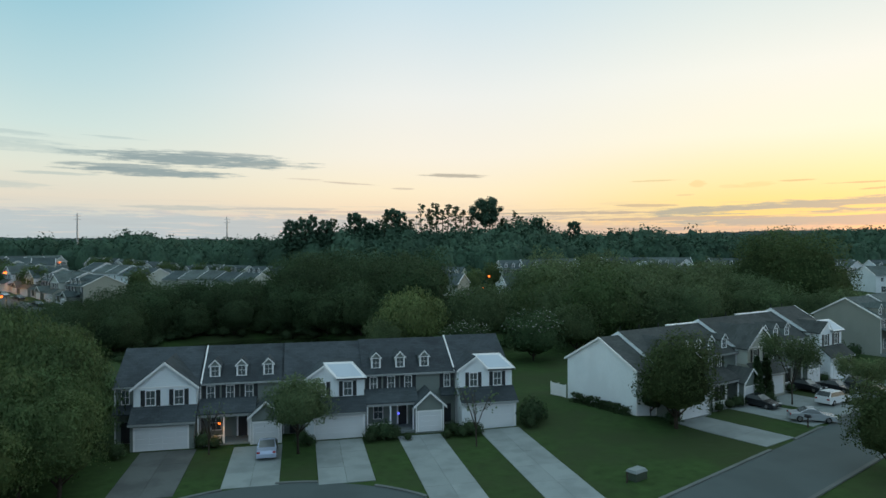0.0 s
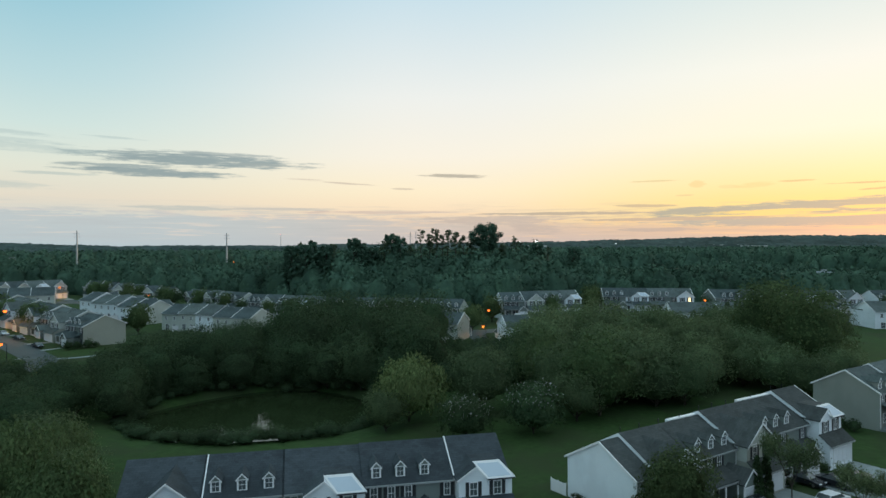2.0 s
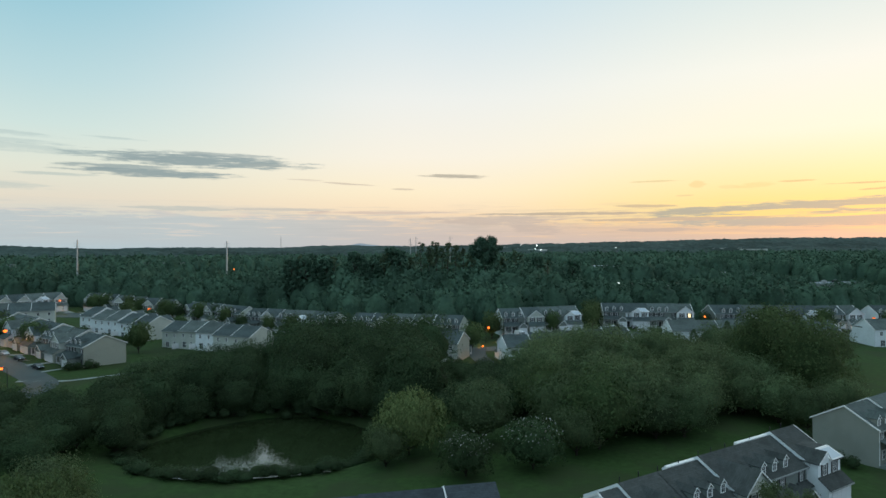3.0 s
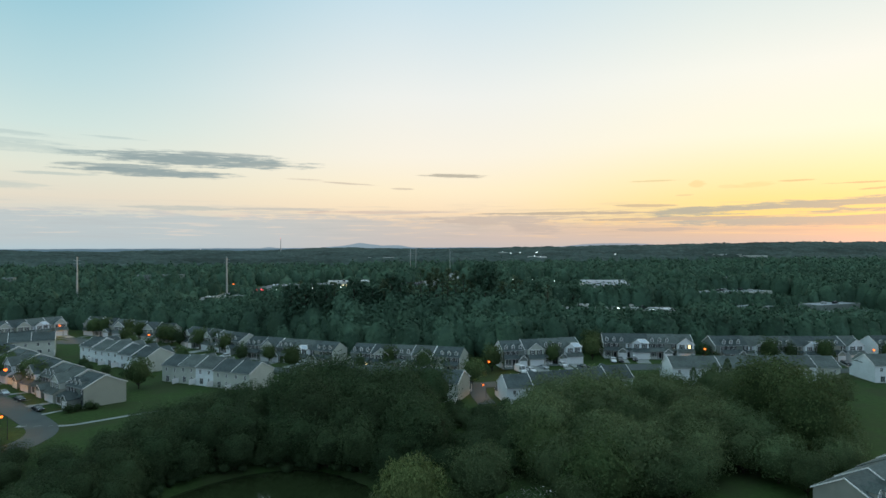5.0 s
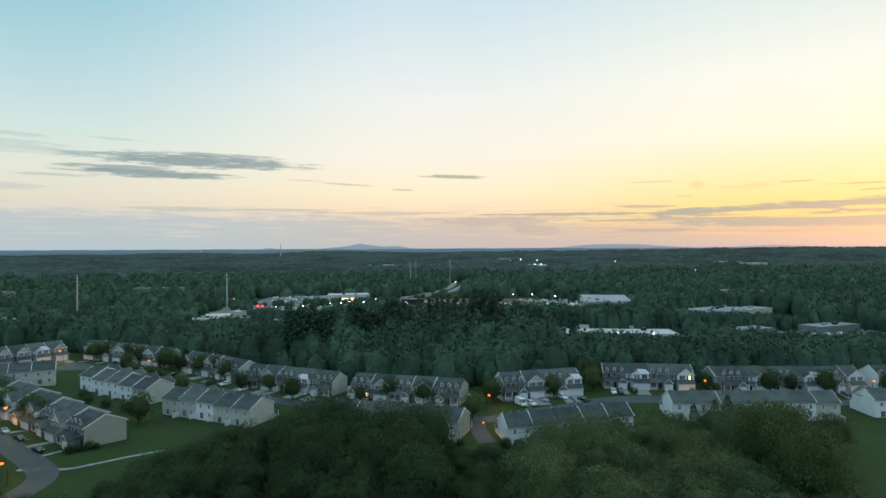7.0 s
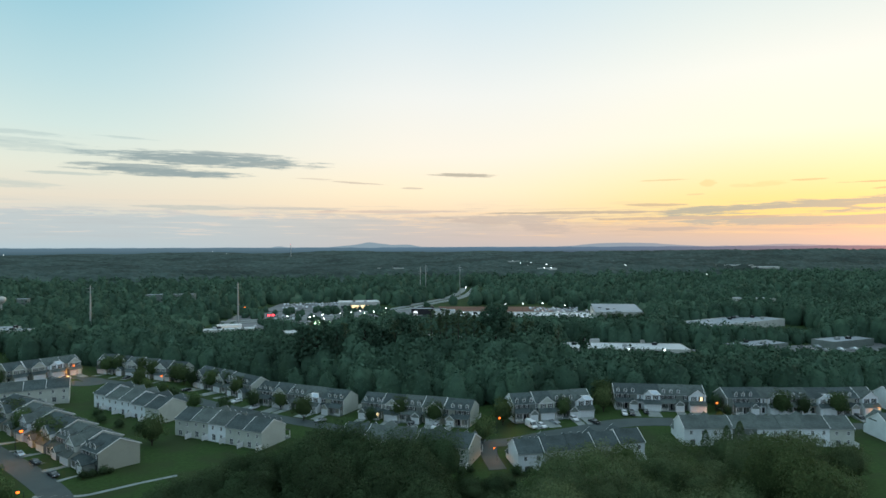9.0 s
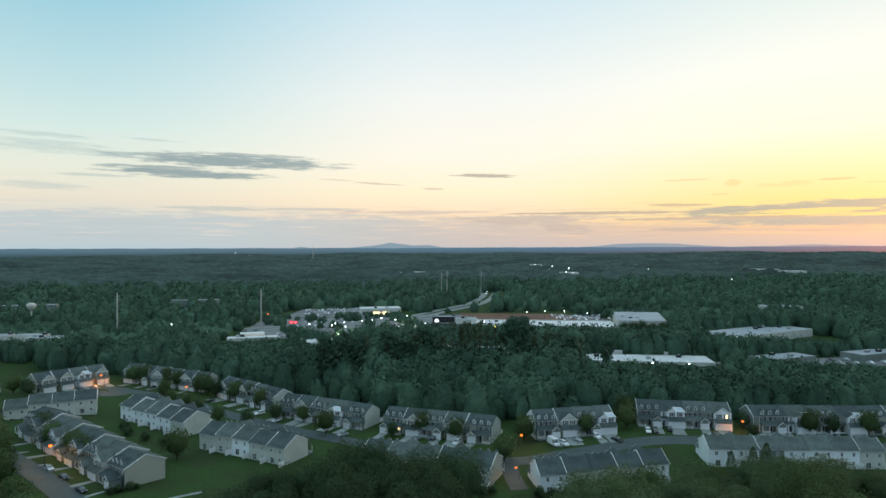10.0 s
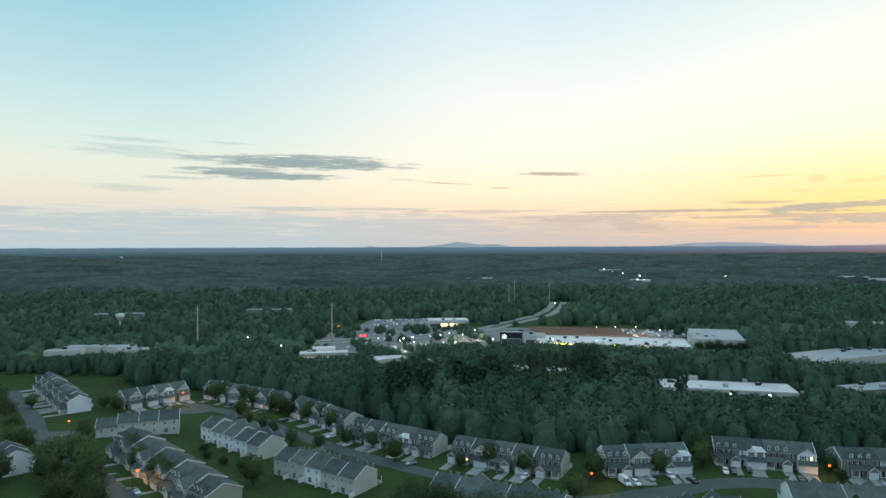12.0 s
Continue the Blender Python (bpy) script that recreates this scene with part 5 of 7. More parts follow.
def size_at(x, y):
    """Trees lean low over the pond, grow taller behind, and stay low where the estate shows over them."""
    s = 0.76 + 0.3 * min(1.0, max(0.0, math.sqrt(pond_d(x, y)) - 1.05) * 1.5)
    b = bearing(x, y)
    if 0.0 < b < 0.135:
        s = min(s, 0.54 if y < 158 else 0.4)
    if -0.025 < b < 0.038:          # a house shows past these
        s = min(s, 0.42 if y < 158 else 0.34)
    if b < -0.235:
        s = min(s, 0.68)
    if (abs(b + 0.278) < 0.022 or abs(b + 0.385) < 0.006) and y < 178:      # the sky shows in the water past these
        s *= 0.38 + 12.0 * abs(b + 0.278) if b > -0.34 else 0.5
    return s


def fill(x0, x1, y0, y1, gap, lo, hi, keep, group, seed, size=lambda x, y: 1.0, kinds=(0, 1, 2, 3)):
    """Close-set trees on a loose grid where keep(x, y) says so."""
    rg = np.random.default_rng(seed)
    for i in range(int((x1 - x0) / gap)):
        for j in range(int((y1 - y0) / gap)):
            x = x0 + (i + rg.uniform(0.1, 0.9)) * gap
            y = y0 + (j + (0.5 if i % 2 else 0.0) + rg.uniform(-0.3, 0.3)) * gap
            if keep(x, y):
                s = rg.uniform(lo, hi) * size(x, y)         # low trees stay broad
                plant(f"mid{kinds[rg.integers(0, len(kinds))]}", x, y, 0.45 + 0.55 * s, s * rg.uniform(0.92, 1.08) / (0.45 + 0.55 * s), group=group)


def bearing(x, y):
    """Sideways over forward, seen from the start: picks out gaps between trees."""
    return (0.9766 * x - 0.2153 * y) / (0.2153 * x + 0.9766 * y)


def pond_d(x, y):
    return ((x - POND[0]) / POND[2]) ** 2 + ((y - POND[1]) / POND[3]) ** 2


fill(-40, 62, 130, 206, 7.4, 0.92, 1.12, lambda x, y: pond_d(x, y) > 1.1 and y > 141 - max(0, x - 24) * 0.6 and bearing(x, y) < 0.14 and not (0.0 < bearing(x, y) < 0.125 and y > 178) and x < 60 - max(0, y - 165) * 1.0 and y < 204 - max(0, x) * 0.35 and not (x < -22 and y > 186), "wood behind the pond", 3, size_at)
fill(46, 152, 110, 184, 8.6, 0.56, 0.78, lambda x, y: bearing(x, y) < 0.62 and y < 186 - 0.1 * abs(x - 90) and y > 106 + max(0, 66 - x) * 0.15 + max(0, x - 70) * 0.28 and not (bearing(x, y) < 0.13 and y > 122) and not (bearing(x, y) < 0.3 and y > 172) and x < 150 - max(0, y - 150) * 0.9, "wood strip behind the side street", 4, lambda x, y: 1.4 if bearing(x, y) < 0.27 else 0.98 if bearing(x, y) < 0.56 else 0.75, (4, 5, 6))
fill(-84, -34, 122, 178, 9.0, 0.4, 0.58, lambda x, y: not (x > -44 and y < 128) and y < 178 - max(0, -x - 60) * 0.6 and not (-66 < x < -48 and y > 160), "trees left of the pond", 5)
for x, y, s in ((-33.0, 131.0, 0.62), (-34.5, 140.0, 0.66), (-30.0, 148.0, 0.5), (-41.0, 134.0, 0.62), (18.5, 138.0, 0.6), (22.5, 128.0, 0.62), (20.0, 145.0, 0.7)):
    plant("mid1", x, y, s, group="trees leaning over the pond")
for k in range(90):
    a = 3.0 + 3.4 * ((k * 0.618) % 1.0) if k < 66 else 0.15 + 2.85 * ((k * 0.618) % 1.0)
    rr = rng.uniform(1.02, 1.16) if k < 66 else rng.uniform(1.04, 1.14)
    x, y = POND[0] + POND[2] * rr * math.cos(a), POND[1] + POND[3] * rr * math.sin(a)
    s = rng.uniform(0.45, 0.85)
    plant("scrub", x, y, s * 1.2, rng.uniform(0.5, 0.85) if k < 66 else rng.uniform(0.9, 1.3), group="scrub round the pond")


for k in range(16):
    a = 0.25 + 2.6 * (k + rng.uniform(0.2, 0.8)) / 16
    plant("mid2", POND[0] + POND[2] * 1.16 * math.cos(a), POND[1] + POND[3] * 1.16 * math.sin(a), rng.uniform(0.34, 0.46), rng.uniform(0.8, 1.1), group="trees leaning over the pond")


# woods without number
def cluster(n, size, seed, cells):
    """A light tree form for the far woods: a domed mass under leaf sprays, height 1 and radius about 0.36."""
    rg = np.random.default_rng(seed)
    form = Crown(rg, 0.38, -0.25, 1.0, 1.15)
    p, nrm = form.leaves(rg, n, 0.34)
    p[:, :2] *= 0.96
    p[:, 2] = 0.3 + (p[:, 2] - 0.3) * 0.95
    return joined(leaf_quads(p, size, rg, normals=nrm, loose=0.45), form.core(cells, 0.76))


def belt_front(x):
    return np.interp(x, [-260, -130, -60, -20, 20, 80, 118, 150, 200, 230, 320], [430, 390, 364, 318, 282, 248, 254, 242, 232, 230, 218])


def clear(x, y):
    """True where woods stand back: shops, lots, roads, fields and the estate."""
    e = y < belt_front(x)
    e |= (np.abs(x + 184 + 0.5 * (y - 400)) < 24) & (np.abs(y - 397) < 22)          # field
    e |= (x > 130) & (x < 202) & (np.abs(y + 0.325 * (x - 133.5) - 338) < 14)                                   # low white building
    e |= (x > 205) & (x < 330) & (y > 296) & (y < 330)
    e |= (x > 240) & (x < 345) & (y > 368) & (y < 430)
    e |= (x > -74 + 0.09 * (y - 484)) & (x < 238) & (y > 468 - 0.16 * np.abs(x - 60)) & (y < 604)          # shops
    e |= (x > -49 + 0.2 * (y - 615)) & (x < 70) & (y > 590) & (y < 693)
    rx = 12 + np.interp(y, [548, 566, 588, 634, 690, 766, 860, 950], [-4, 40, 76, 112, 152, 184, 214, 240])
    e |= (np.abs(x - rx) < 24) & (y > 560) & (y < 850)               # road
    for cx, cy, half in ((-8, 422, 17), (20, 405, 8), (70, 380, 8), (90, 366, 11), (107, 359, 7), (172, 412, 9), (193, 408, 12), (222, 404, 8), (-222, 492, 34), (-52, 462, 19)):
        e |= (np.abs(x - cx) < half) & (y > cy - 19) & (y < cy + 12)          # sheds among the trees
    return e


def height_cap(x, y):
    """How tall trees may grow where the shops behind them stay in view from high up."""
    d = np.hypot(x, y)
    r = x / y
    db = np.where((r > 0.38) & (r < 0.66) & (y < 335), 330.0, np.where((r > 0.6) & (r < 0.9) & (y < 380), 455.0, np.where((r > -0.2) & (r < 0.56) & (y < 505), 474.0, np.where((r > -0.12) & (r < 0.13) & (y < 620), 600.0, np.where((r > -0.58) & (r < -0.34) & (y < 495), 500.0, 9000.0)))))
    low = np.where((r > 0.6) & (r < 1.1) & (y < 300), 88 - (88 - 15.0) * d / 400.0, 90.0)
    cap = np.minimum(88 - (88 - 20.5) * d / db, low)
    for r0, r1, front, high, dist in ((-0.175, -0.06, 446, 15.5, 452), (-0.05, 0.06, 408, 16.5, 412), (0.165, 0.31, 372, 17.5, 380), (-0.335, -0.275, 492, 14.0, 500), (-0.54, -0.36, 474, 16.0, 520)):
        cap = np.where((r > r0) & (r < r1) & (y < front), np.minimum(cap, 88 - (88 - high) * d / dist), cap)          # roofs and a pole show over these
    return np.maximum(4.0, cap - land(x, y))


def woods(name, count, box, lo_h, hi_h, sprays, spray_size, seed, label, cells, where=None):
    """Scatters tree forms over a stretch of country, joined into one mesh."""
    rg = np.random.default_rng(seed)
    x0, x1, y0, y1 = box
    xs, ys = rg.uniform(x0, x1, count * 5), rg.uniform(y0, y1, count * 5)
    ok = (~clear(xs, ys) if where is None else where(xs, ys)) & (xs > -0.68 * ys - 20) & (xs < 1.1 * ys + 30)
    xs, ys = xs[ok][:count], ys[ok][:count]
    forms = [cluster(sprays, spray_size, seed + k, cells) for k in range(5)]
    vs, ns, fs, off = [], [], [], 0
    zs, caps = land(xs, ys), height_cap(xs, ys)
    for k in range(len(xs)):
        v, f, nn = forms[k % 5]
        h = min(rg.uniform(lo_h, hi_h), caps[k] * rg.uniform(0.9, 1.15))
        wd = max(h, 8.0) * rg.uniform(0.75, 1.15)
        a = rg.uniform(0, 6.28)
        c, s = math.cos(a), math.sin(a)
        p = np.empty_like(v)
        p[:, 0] = (v[:, 0] * c - v[:, 1] * s) * wd + xs[k]
        p[:, 1] = (v[:, 0] * s + v[:, 1] * c) * wd + ys[k]
        p[:, 2] = v[:, 2] * h + zs[k] - 0.05 * h
        vs.append(p)
        ns.append(np.stack([nn[:, 0] * c - nn[:, 1] * s, nn[:, 0] * s + nn[:, 1] * c, nn[:, 2]], 1))
        fs.append(f + off)
        off += len(v)
    ob = new(name, big_mesh(name, np.concatenate(vs), np.concatenate(fs), WOODS, True, np.concatenate(ns)))
    return tagged(ob, label, "woods", kind="stuff")


woods("wood_edge", 900, (-260, 400, 236, 470), 5, 19, 420, 0.036, 43, "ragged dark edge of the wood behind the estate", 5, lambda x, y: (y > belt_front(x)) & (y < belt_front(x) + 26) & ~clear(x, y))
woods("wood_belt", 1900, (-260, 410, 246, 440), 11, 20, 170, 0.042, 41, "dense dark mixed wood behind the estate", 3, lambda x, y: (y > belt_front(x) + 18) & ~clear(x, y))
def on_rise(x, y):
    """The taller stand in the middle of the wood."""
    lat, dep = 0.9766 * x - 0.2153 * y, 0.2153 * x + 0.9766 * y
    return (lat > -78) & (lat < 98) & (dep > 296) & (dep < 342) & (y > belt_front(x) + 22) & ~clear(x, y)


woods("wood_rise", 300, (-40, 180, 270, 360), 16, 22.5, 300, 0.038, 49, "tall dark trees on the rise in the wood", 4, on_rise)
woods("wood_between_lots", 1300, (-400, 640, 330, 600), 8, 14, 120, 0.05, 45, "dark trees between the shops and lots", 3)
woods("lot_trees", 150, (-72, 236, 480, 610), 4, 8, 90, 0.06, 47, "small trees on the islands of the car parks", 3, lambda x, y: ((np.abs(y - 597 + 0.07 * x) < 9) & (x < 66) & (x > -56)) | (np.abs(np.sin(x / 11 + y / 37)) > 0.8) & ~((x > 70) & (x < 222) & (y < 600)) & (np.abs(y - np.interp(x, [-70, 40, 112], [530, 566, 634])) > 12))
woods("wood_beyond_shops", 4600, (-900, 1400, 560, 1400), 11, 19, 46, 0.064, 51, "dark trees along the far side of the shops", 3, lambda x, y: ~clear(x, y) & (np.mod(np.sin(x * 12.9 + y * 78.2) * 437.5, 1.0) > 0.96 * step(800, 1400, y)))


def canopy():
    """The tops of the distant woods as one rolling, bumpy sheet, its colour tinted for haze."""
    ys = np.geomspace(900, 4900, 320)
    us = np.linspace(-0.66, 1.1, 560)
    Y, Ug = np.meshgrid(ys, us, indexing="ij")
    X = Ug * Y
    rg = np.random.default_rng(5)

    def bumps(cell):
        gx, gy = np.floor(X / cell).astype(int), np.floor(Y / cell).astype(int)
        best = np.full(X.shape, 9.0)
        tone = rg.random((512, 512, 3))
        for i in (-1, 0, 1):
            for j in (-1, 0, 1):
                q = tone[(gx + i) % 512, (gy + j) % 512]
                d = np.hypot((gx + i + q[..., 0]) - X / cell, (gy + j + q[..., 1]) - Y / cell)
                best = np.minimum(best, d - 0.25 * q[..., 2])
        return np.clip(1 - best, 0, 1.3)

    ragged = 0.6 + 0.4 * np.clip(bumps(31.0), 0, 1)          # stands of uneven age
    H = 3 + 12 * np.sqrt(bumps(13.0)) * ragged * (1 - 0.5 * step(2200, 3600, Y)) + 5 * bumps(55.0) + 5 * bumps(210.0) * step(900, 1500, Y) + 10 * bumps(420.0) * step(1800, 3200, Y)
    open_land = clear(X, Y).astype(float)
    for _ in range(3):       # woods thin out towards clearings
        open_land[1:-1, 1:-1] = (open_land[1:-1, 1:-1] * 2 + open_land[:-2, 1:-1] + open_land[2:, 1:-1] + open_land[1:-1, :-2] + open_land[1:-1, 2:]) / 6
    Z = land(X, Y) - 3 + (H + 3) * np.sqrt(np.clip(1 - open_land, 0, 1)) * step(900, 1040, Y)
    Z[-1] = -20
    idx = np.arange(Y.size).reshape(Y.shape)
    f = np.stack([idx[:-1, :-1], idx[:-1, 1:], idx[1:, 1:], idx[1:, :-1]], -1).reshape(-1, 4)
    cl = clear(X, Y)
    f = f[~(cl[:-1, :-1] & cl[1:, :-1] & cl[:-1, 1:] & cl[1:, 1:]).reshape(-1)]
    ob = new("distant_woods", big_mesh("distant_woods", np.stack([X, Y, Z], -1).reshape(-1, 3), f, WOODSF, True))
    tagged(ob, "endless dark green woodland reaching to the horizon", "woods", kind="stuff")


canopy()


def undergrowth():
    """Shrubs and saplings that close the ground between the standing trees."""
    Y, Ug = np.meshgrid(np.concatenate([np.arange(258, 600, 4.0), np.arange(600, 1064, 8.0)]), np.linspace(-0.66, 1.1, 420), indexing="ij")
    X = Ug * Y
    rg = np.random.default_rng(15)
    Z = land(X, Y) + np.minimum(rg.uniform(1.5, 6.5, X.shape), 0.55 * height_cap(X, Y))
    off = clear(X, Y) | (Y < belt_front(X) + 12)
    rim = off.copy()
    for _ in range(2):
        rim[1:] |= rim[:-1]
        rim[:-1] |= rim[1:]
        rim[:, 1:] |= rim[:, :-1]
        rim[:, :-1] |= rim[:, 1:]
    Z = np.where(rim, land(X, Y) - 0.4, Z)
    idx = np.arange(Y.size).reshape(Y.shape)
    f = np.stack([idx[:-1, :-1], idx[:-1, 1:], idx[1:, 1:], idx[1:, :-1]], -1).reshape(-1, 4)
    f = f[~(off[:-1, :-1] | off[1:, :-1] | off[:-1, 1:] | off[1:, 1:]).reshape(-1)]
    ob = new("undergrowth", big_mesh("undergrowth", np.stack([X, Y, Z], -1).reshape(-1, 3), f, WOODS))
    tagged(ob, "dark green shrubs and saplings between the trees", "undergrowth", kind="stuff")


undergrowth()

# the tall pines and the round-headed tree on the skyline: sideways, forward, kind, height of the top over the plain
SKYLINE = [(-70, 300, 33.0), (-67, 302, 35.0), (-63, 298, 33.5), (-60, 301, 35.5), (-54, 300, 33.0), (-51, 303, 34.5), (-41, 300, 36.5), (-38, 302, 34.5), (-33, 304, 32.0), (-27, 300, 36.0), (-24, 303, 38.6), (-20, 299, 37.0),
           (-15, 304, 34.0), (-9.5, 300, 41.0), (-6, 302, 39.0), (-3, 299, 41.6), (0, 303, 38.5), (2.5, 300, 41.2), (6, 298, 40.0), (9, 302, 38.0), (13, 304, 35.0), (28, 303, 34.0), (33, 300, 37.0), (36, 302, 35.0), (44, 303, 34.0), (50, 306, 32.0), (61, 304, 32.0)]
for k, (lat, dep, top_z) in enumerate(SKYLINE):
    lat, dep, top_z = lat * 1.045, dep + 14, top_z + 0.9
    x, y = 0.9766 * lat + 0.2153 * dep, -0.2153 * lat + 0.9766 * dep
    h = top_z - zl(x, y)
    bushy = lat < -18 or lat > 40
    plant(("tall", "tall2")[k % 2] if bushy and k % 4 != 1 else ("pine", "pine2", "pine4", "pine3")[(k * 7 + k // 3) % 4], x, y, 0.5 * h / 26 + 0.5, (h / 26) / (0.5 * h / 26 + 0.5), group="tall trees on the skyline")
x, y = 0.9766 * 19.9 + 0.2153 * 314, -0.2153 * 19.9 + 0.9766 * 314
plant("head", x, y, 1.0, (44.2 - zl(x, y)) / 30.0)

for x, y, k, sc in ((-54.3, 241.0, 'street', 1.45), (-2.9, 262.0, 'street', 1.3), (45.9, 243.5, 'street', 1.2), (34.0, 253.5, 'street', 1.25), (57.7, 216.5, 'street', 1.3), (70.2, 234.0, 'street', 1.35), (93.4, 232.5, 'street', 1.1), (22.5, 252.0, 'street2', 1.0),
                    (176.8, 218.5, 'street', 1.35), (186.2, 217.5, 'street2', 1.2), (199.8, 215.5, 'street', 1.3), (-103.0, 362.0, 'street', 1.2), (-97.5, 362.5, 'street', 1.3), (-84.5, 358.0, 'street', 1.3), (-79.0, 354.0, 'street', 1.2), (-66.0, 345.5, 'street', 1.3), (-61.5, 341.5, 'street', 1.2), (-57.0, 336.0, 'street2', 1.3),
                    (-46.0, 326.5, 'street', 1.35), (-39.5, 322.0, 'street2', 1.4), (-33.0, 311.0, 'street', 1.2), (-79.0, 329.0, 'street', 1.25), (-73.0, 316.0, 'street', 1.0), (-65.0, 305.0, 'street', 1.1), (-58.0, 299.0, 'street2', 1.2), (-48.0, 288.0, 'street', 1.0), (-12.5, 281.0, 'street', 1.0), (-24.0, 285.0, 'street2', 1.2), (-35.0, 280.0, 'street2', 1.1),
                    (-150.0, 340.0, 'street', 1.2), (-141.0, 334.0, 'street2', 1.3), (112.0, 236.5, 'street', 1.3), (116.5, 246.0, 'street', 1.4), (224.0, 209.5, 'street', 1.2), (156.0, 228.0, 'street2', 1.0), (154.0, 219.0, 'street2', 0.8),
                    (-83.5, 237.0, 'street', 1.3), (-89.0, 244.0, 'street', 1.2), (-99.0, 252.5, 'street', 1.2), (-106.0, 262.0, 'street', 1.3), (-112.0, 240.0, 'street', 1.7), (-119.0, 249.0, 'street', 1.8), (-106.0, 230.0, 'street', 1.6), (-128.0, 248.0, 'street', 1.6), (-124.0, 236.0, 'street', 1.7), (-99.0, 216.0, 'street', 1.5), (-110.0, 216.0, 'street', 1.6),
                    (-135.0, 288.0, 'street', 1.2), (-150.0, 270.0, 'street', 1.3), (-158.0, 276.0, 'street', 1.3), (-172.0, 300.0, 'street', 1.2), (-186.0, 322.0, 'street', 1.3), (-200.0, 340.0, 'street', 1.3), (-188.0, 345.0, 'street', 1.0), (-212.0, 360.0, 'street', 1.3), (-88.0, 200.0, 'street', 1.4), (-80.0, 186.0, 'street', 1.5), (-94.0, 190.0, 'street', 1.5), (-76.0, 174.0, 'street', 1.3), (-166.0, 262.0, 'street', 1.4), (-140.0, 236.0, 'street', 1.5)):
    plant(k, x, y, sc * 0.98, group="trees of the estate")
for x, y, sc in ((132.0, 188.0, 1.0), (136.0, 187.0, 1.15), (125.0, 189.0, 0.85), (141.0, 186.0, 0.7)):
    plant("cone", x, y, sc, group="evergreens behind the terrace")


# ---- roads, kerbs and drives ----
def smooth_line(pts, n=8):
    """Points along a smooth curve through the given ones."""
    out = []
    p = [Vector((*q, 0)) for q in pts]
    p = [2 * p[0] - p[1]] + p + [2 * p[-1] - p[-2]]
    for k in range(1, len(p) - 2):
        for j in range(n):
            t = j / n
            a, b, c, d = p[k - 1:k + 3]
            out.append(0.5 * ((2 * b) + (c - a) * t + (2 * a - 5 * b + 4 * c - d) * t * t + (3 * b - a - 3 * c + d) * t ** 3))
    out.append(p[-2])
    return out


def ribbon(pts, width, lift, side=0.0, thick=0.12, n=8):
    """A strip of even width laid over the ground along a smooth line; side moves it off the line."""
    line = smooth_line(pts, n)
    rings = []
    for k, p in enumerate(line):
        d = (line[min(k + 1, len(line) - 1)] - line[max(k - 1, 0)]).normalized()
        nrm = Vector((-d.y, d.x, 0))
        a, b = p + nrm * (side - width / 2), p + nrm * (side + width / 2)
        m = (a + b) / 2
        za, zb, zm = zl(a.x, a.y) + lift, zl(b.x, b.y) + lift, zl(m.x, m.y) + lift
        rings.append([(a.x, a.y, za - thick), (b.x, b.y, zb - thick), (b.x, b.y, zb), (m.x, m.y, max(zm, (za + zb) / 2)), (a.x, a.y, za)])
    return Shape().loft(rings)


def laid(name, shape, mat, label, category):
    return whole(name, shape, mat, label, category, kind="structure")


CIRC = (-2.0, 41.5, 15.1)
disc = Shape().slab([(CIRC[0] + CIRC[2] * math.cos(a), CIRC[1] + CIRC[2] * math.sin(a), 0.02) for a in (k * math.pi / 40 for k in range(80))], (0, 0, -0.2))
laid("road_1", disc, ROAD, "grey asphalt turning circle", "road")
SIDE = [(1.0, 29.0), (20.0, 38.2), (39.0, 47.3), (57.0, 56.0), (75.0, 65.5), (100.0, 79.0), (130.0, 92.0)]
laid("road_2", ribbon(SIDE, 7.3, 0.028), ROAD, "grey asphalt side street climbing past the terrace", "road")

# drives of the first terrace: x0, x1, y0, y1, material
for x0, x1, y0, y1, mt, words in ((-15.2, -10.0, 55.6, 68.2, CONCD, "dark stained concrete driveway"), (-6.45, -1.75, 56.4, 68.0, CONC, "pale concrete driveway with a parked car"), (1.5, 6.3, 55.6, 68.2, CONC, "pale concrete driveway with a middle joint"),
                                  (10.0, 14.6, 49.4, 68.0, CONC, "long pale concrete driveway"), (18.9, 23.4, 43.8, 68.2, CONC, "long pale concrete driveway beside the lawn")):
    root = thing("driveway", words, "driveway", "driveways of the first terrace")
    rows_n = max(3, round((y1 - y0) / 4))
    hh = (y1 - y0) / rows_n
    for i in range(2):
        for j in range(rows_n):
            w = (x1 - x0) / 2
            xa, xb, ya, yb = x0 + i * w + 0.012, x0 + (i + 1) * w - 0.012, y0 + j * hh + 0.012, y0 + (j + 1) * hh - 0.012
            part("slab", Shape().slab([(x, y, zl(x, y) + 0.05 + 0.004 * ((i + j) % 2)) for x, y in ((xa, ya), (xb, ya), (xb, yb), (xa, yb))], (0, 0, -0.3)), mt, root)
# drives of the side terrace, set along its own line
cu, su = math.cos(radians(21)), math.sin(radians(21))


def on_side(u, n):
    return u * cu - n * su, u * su + n * cu


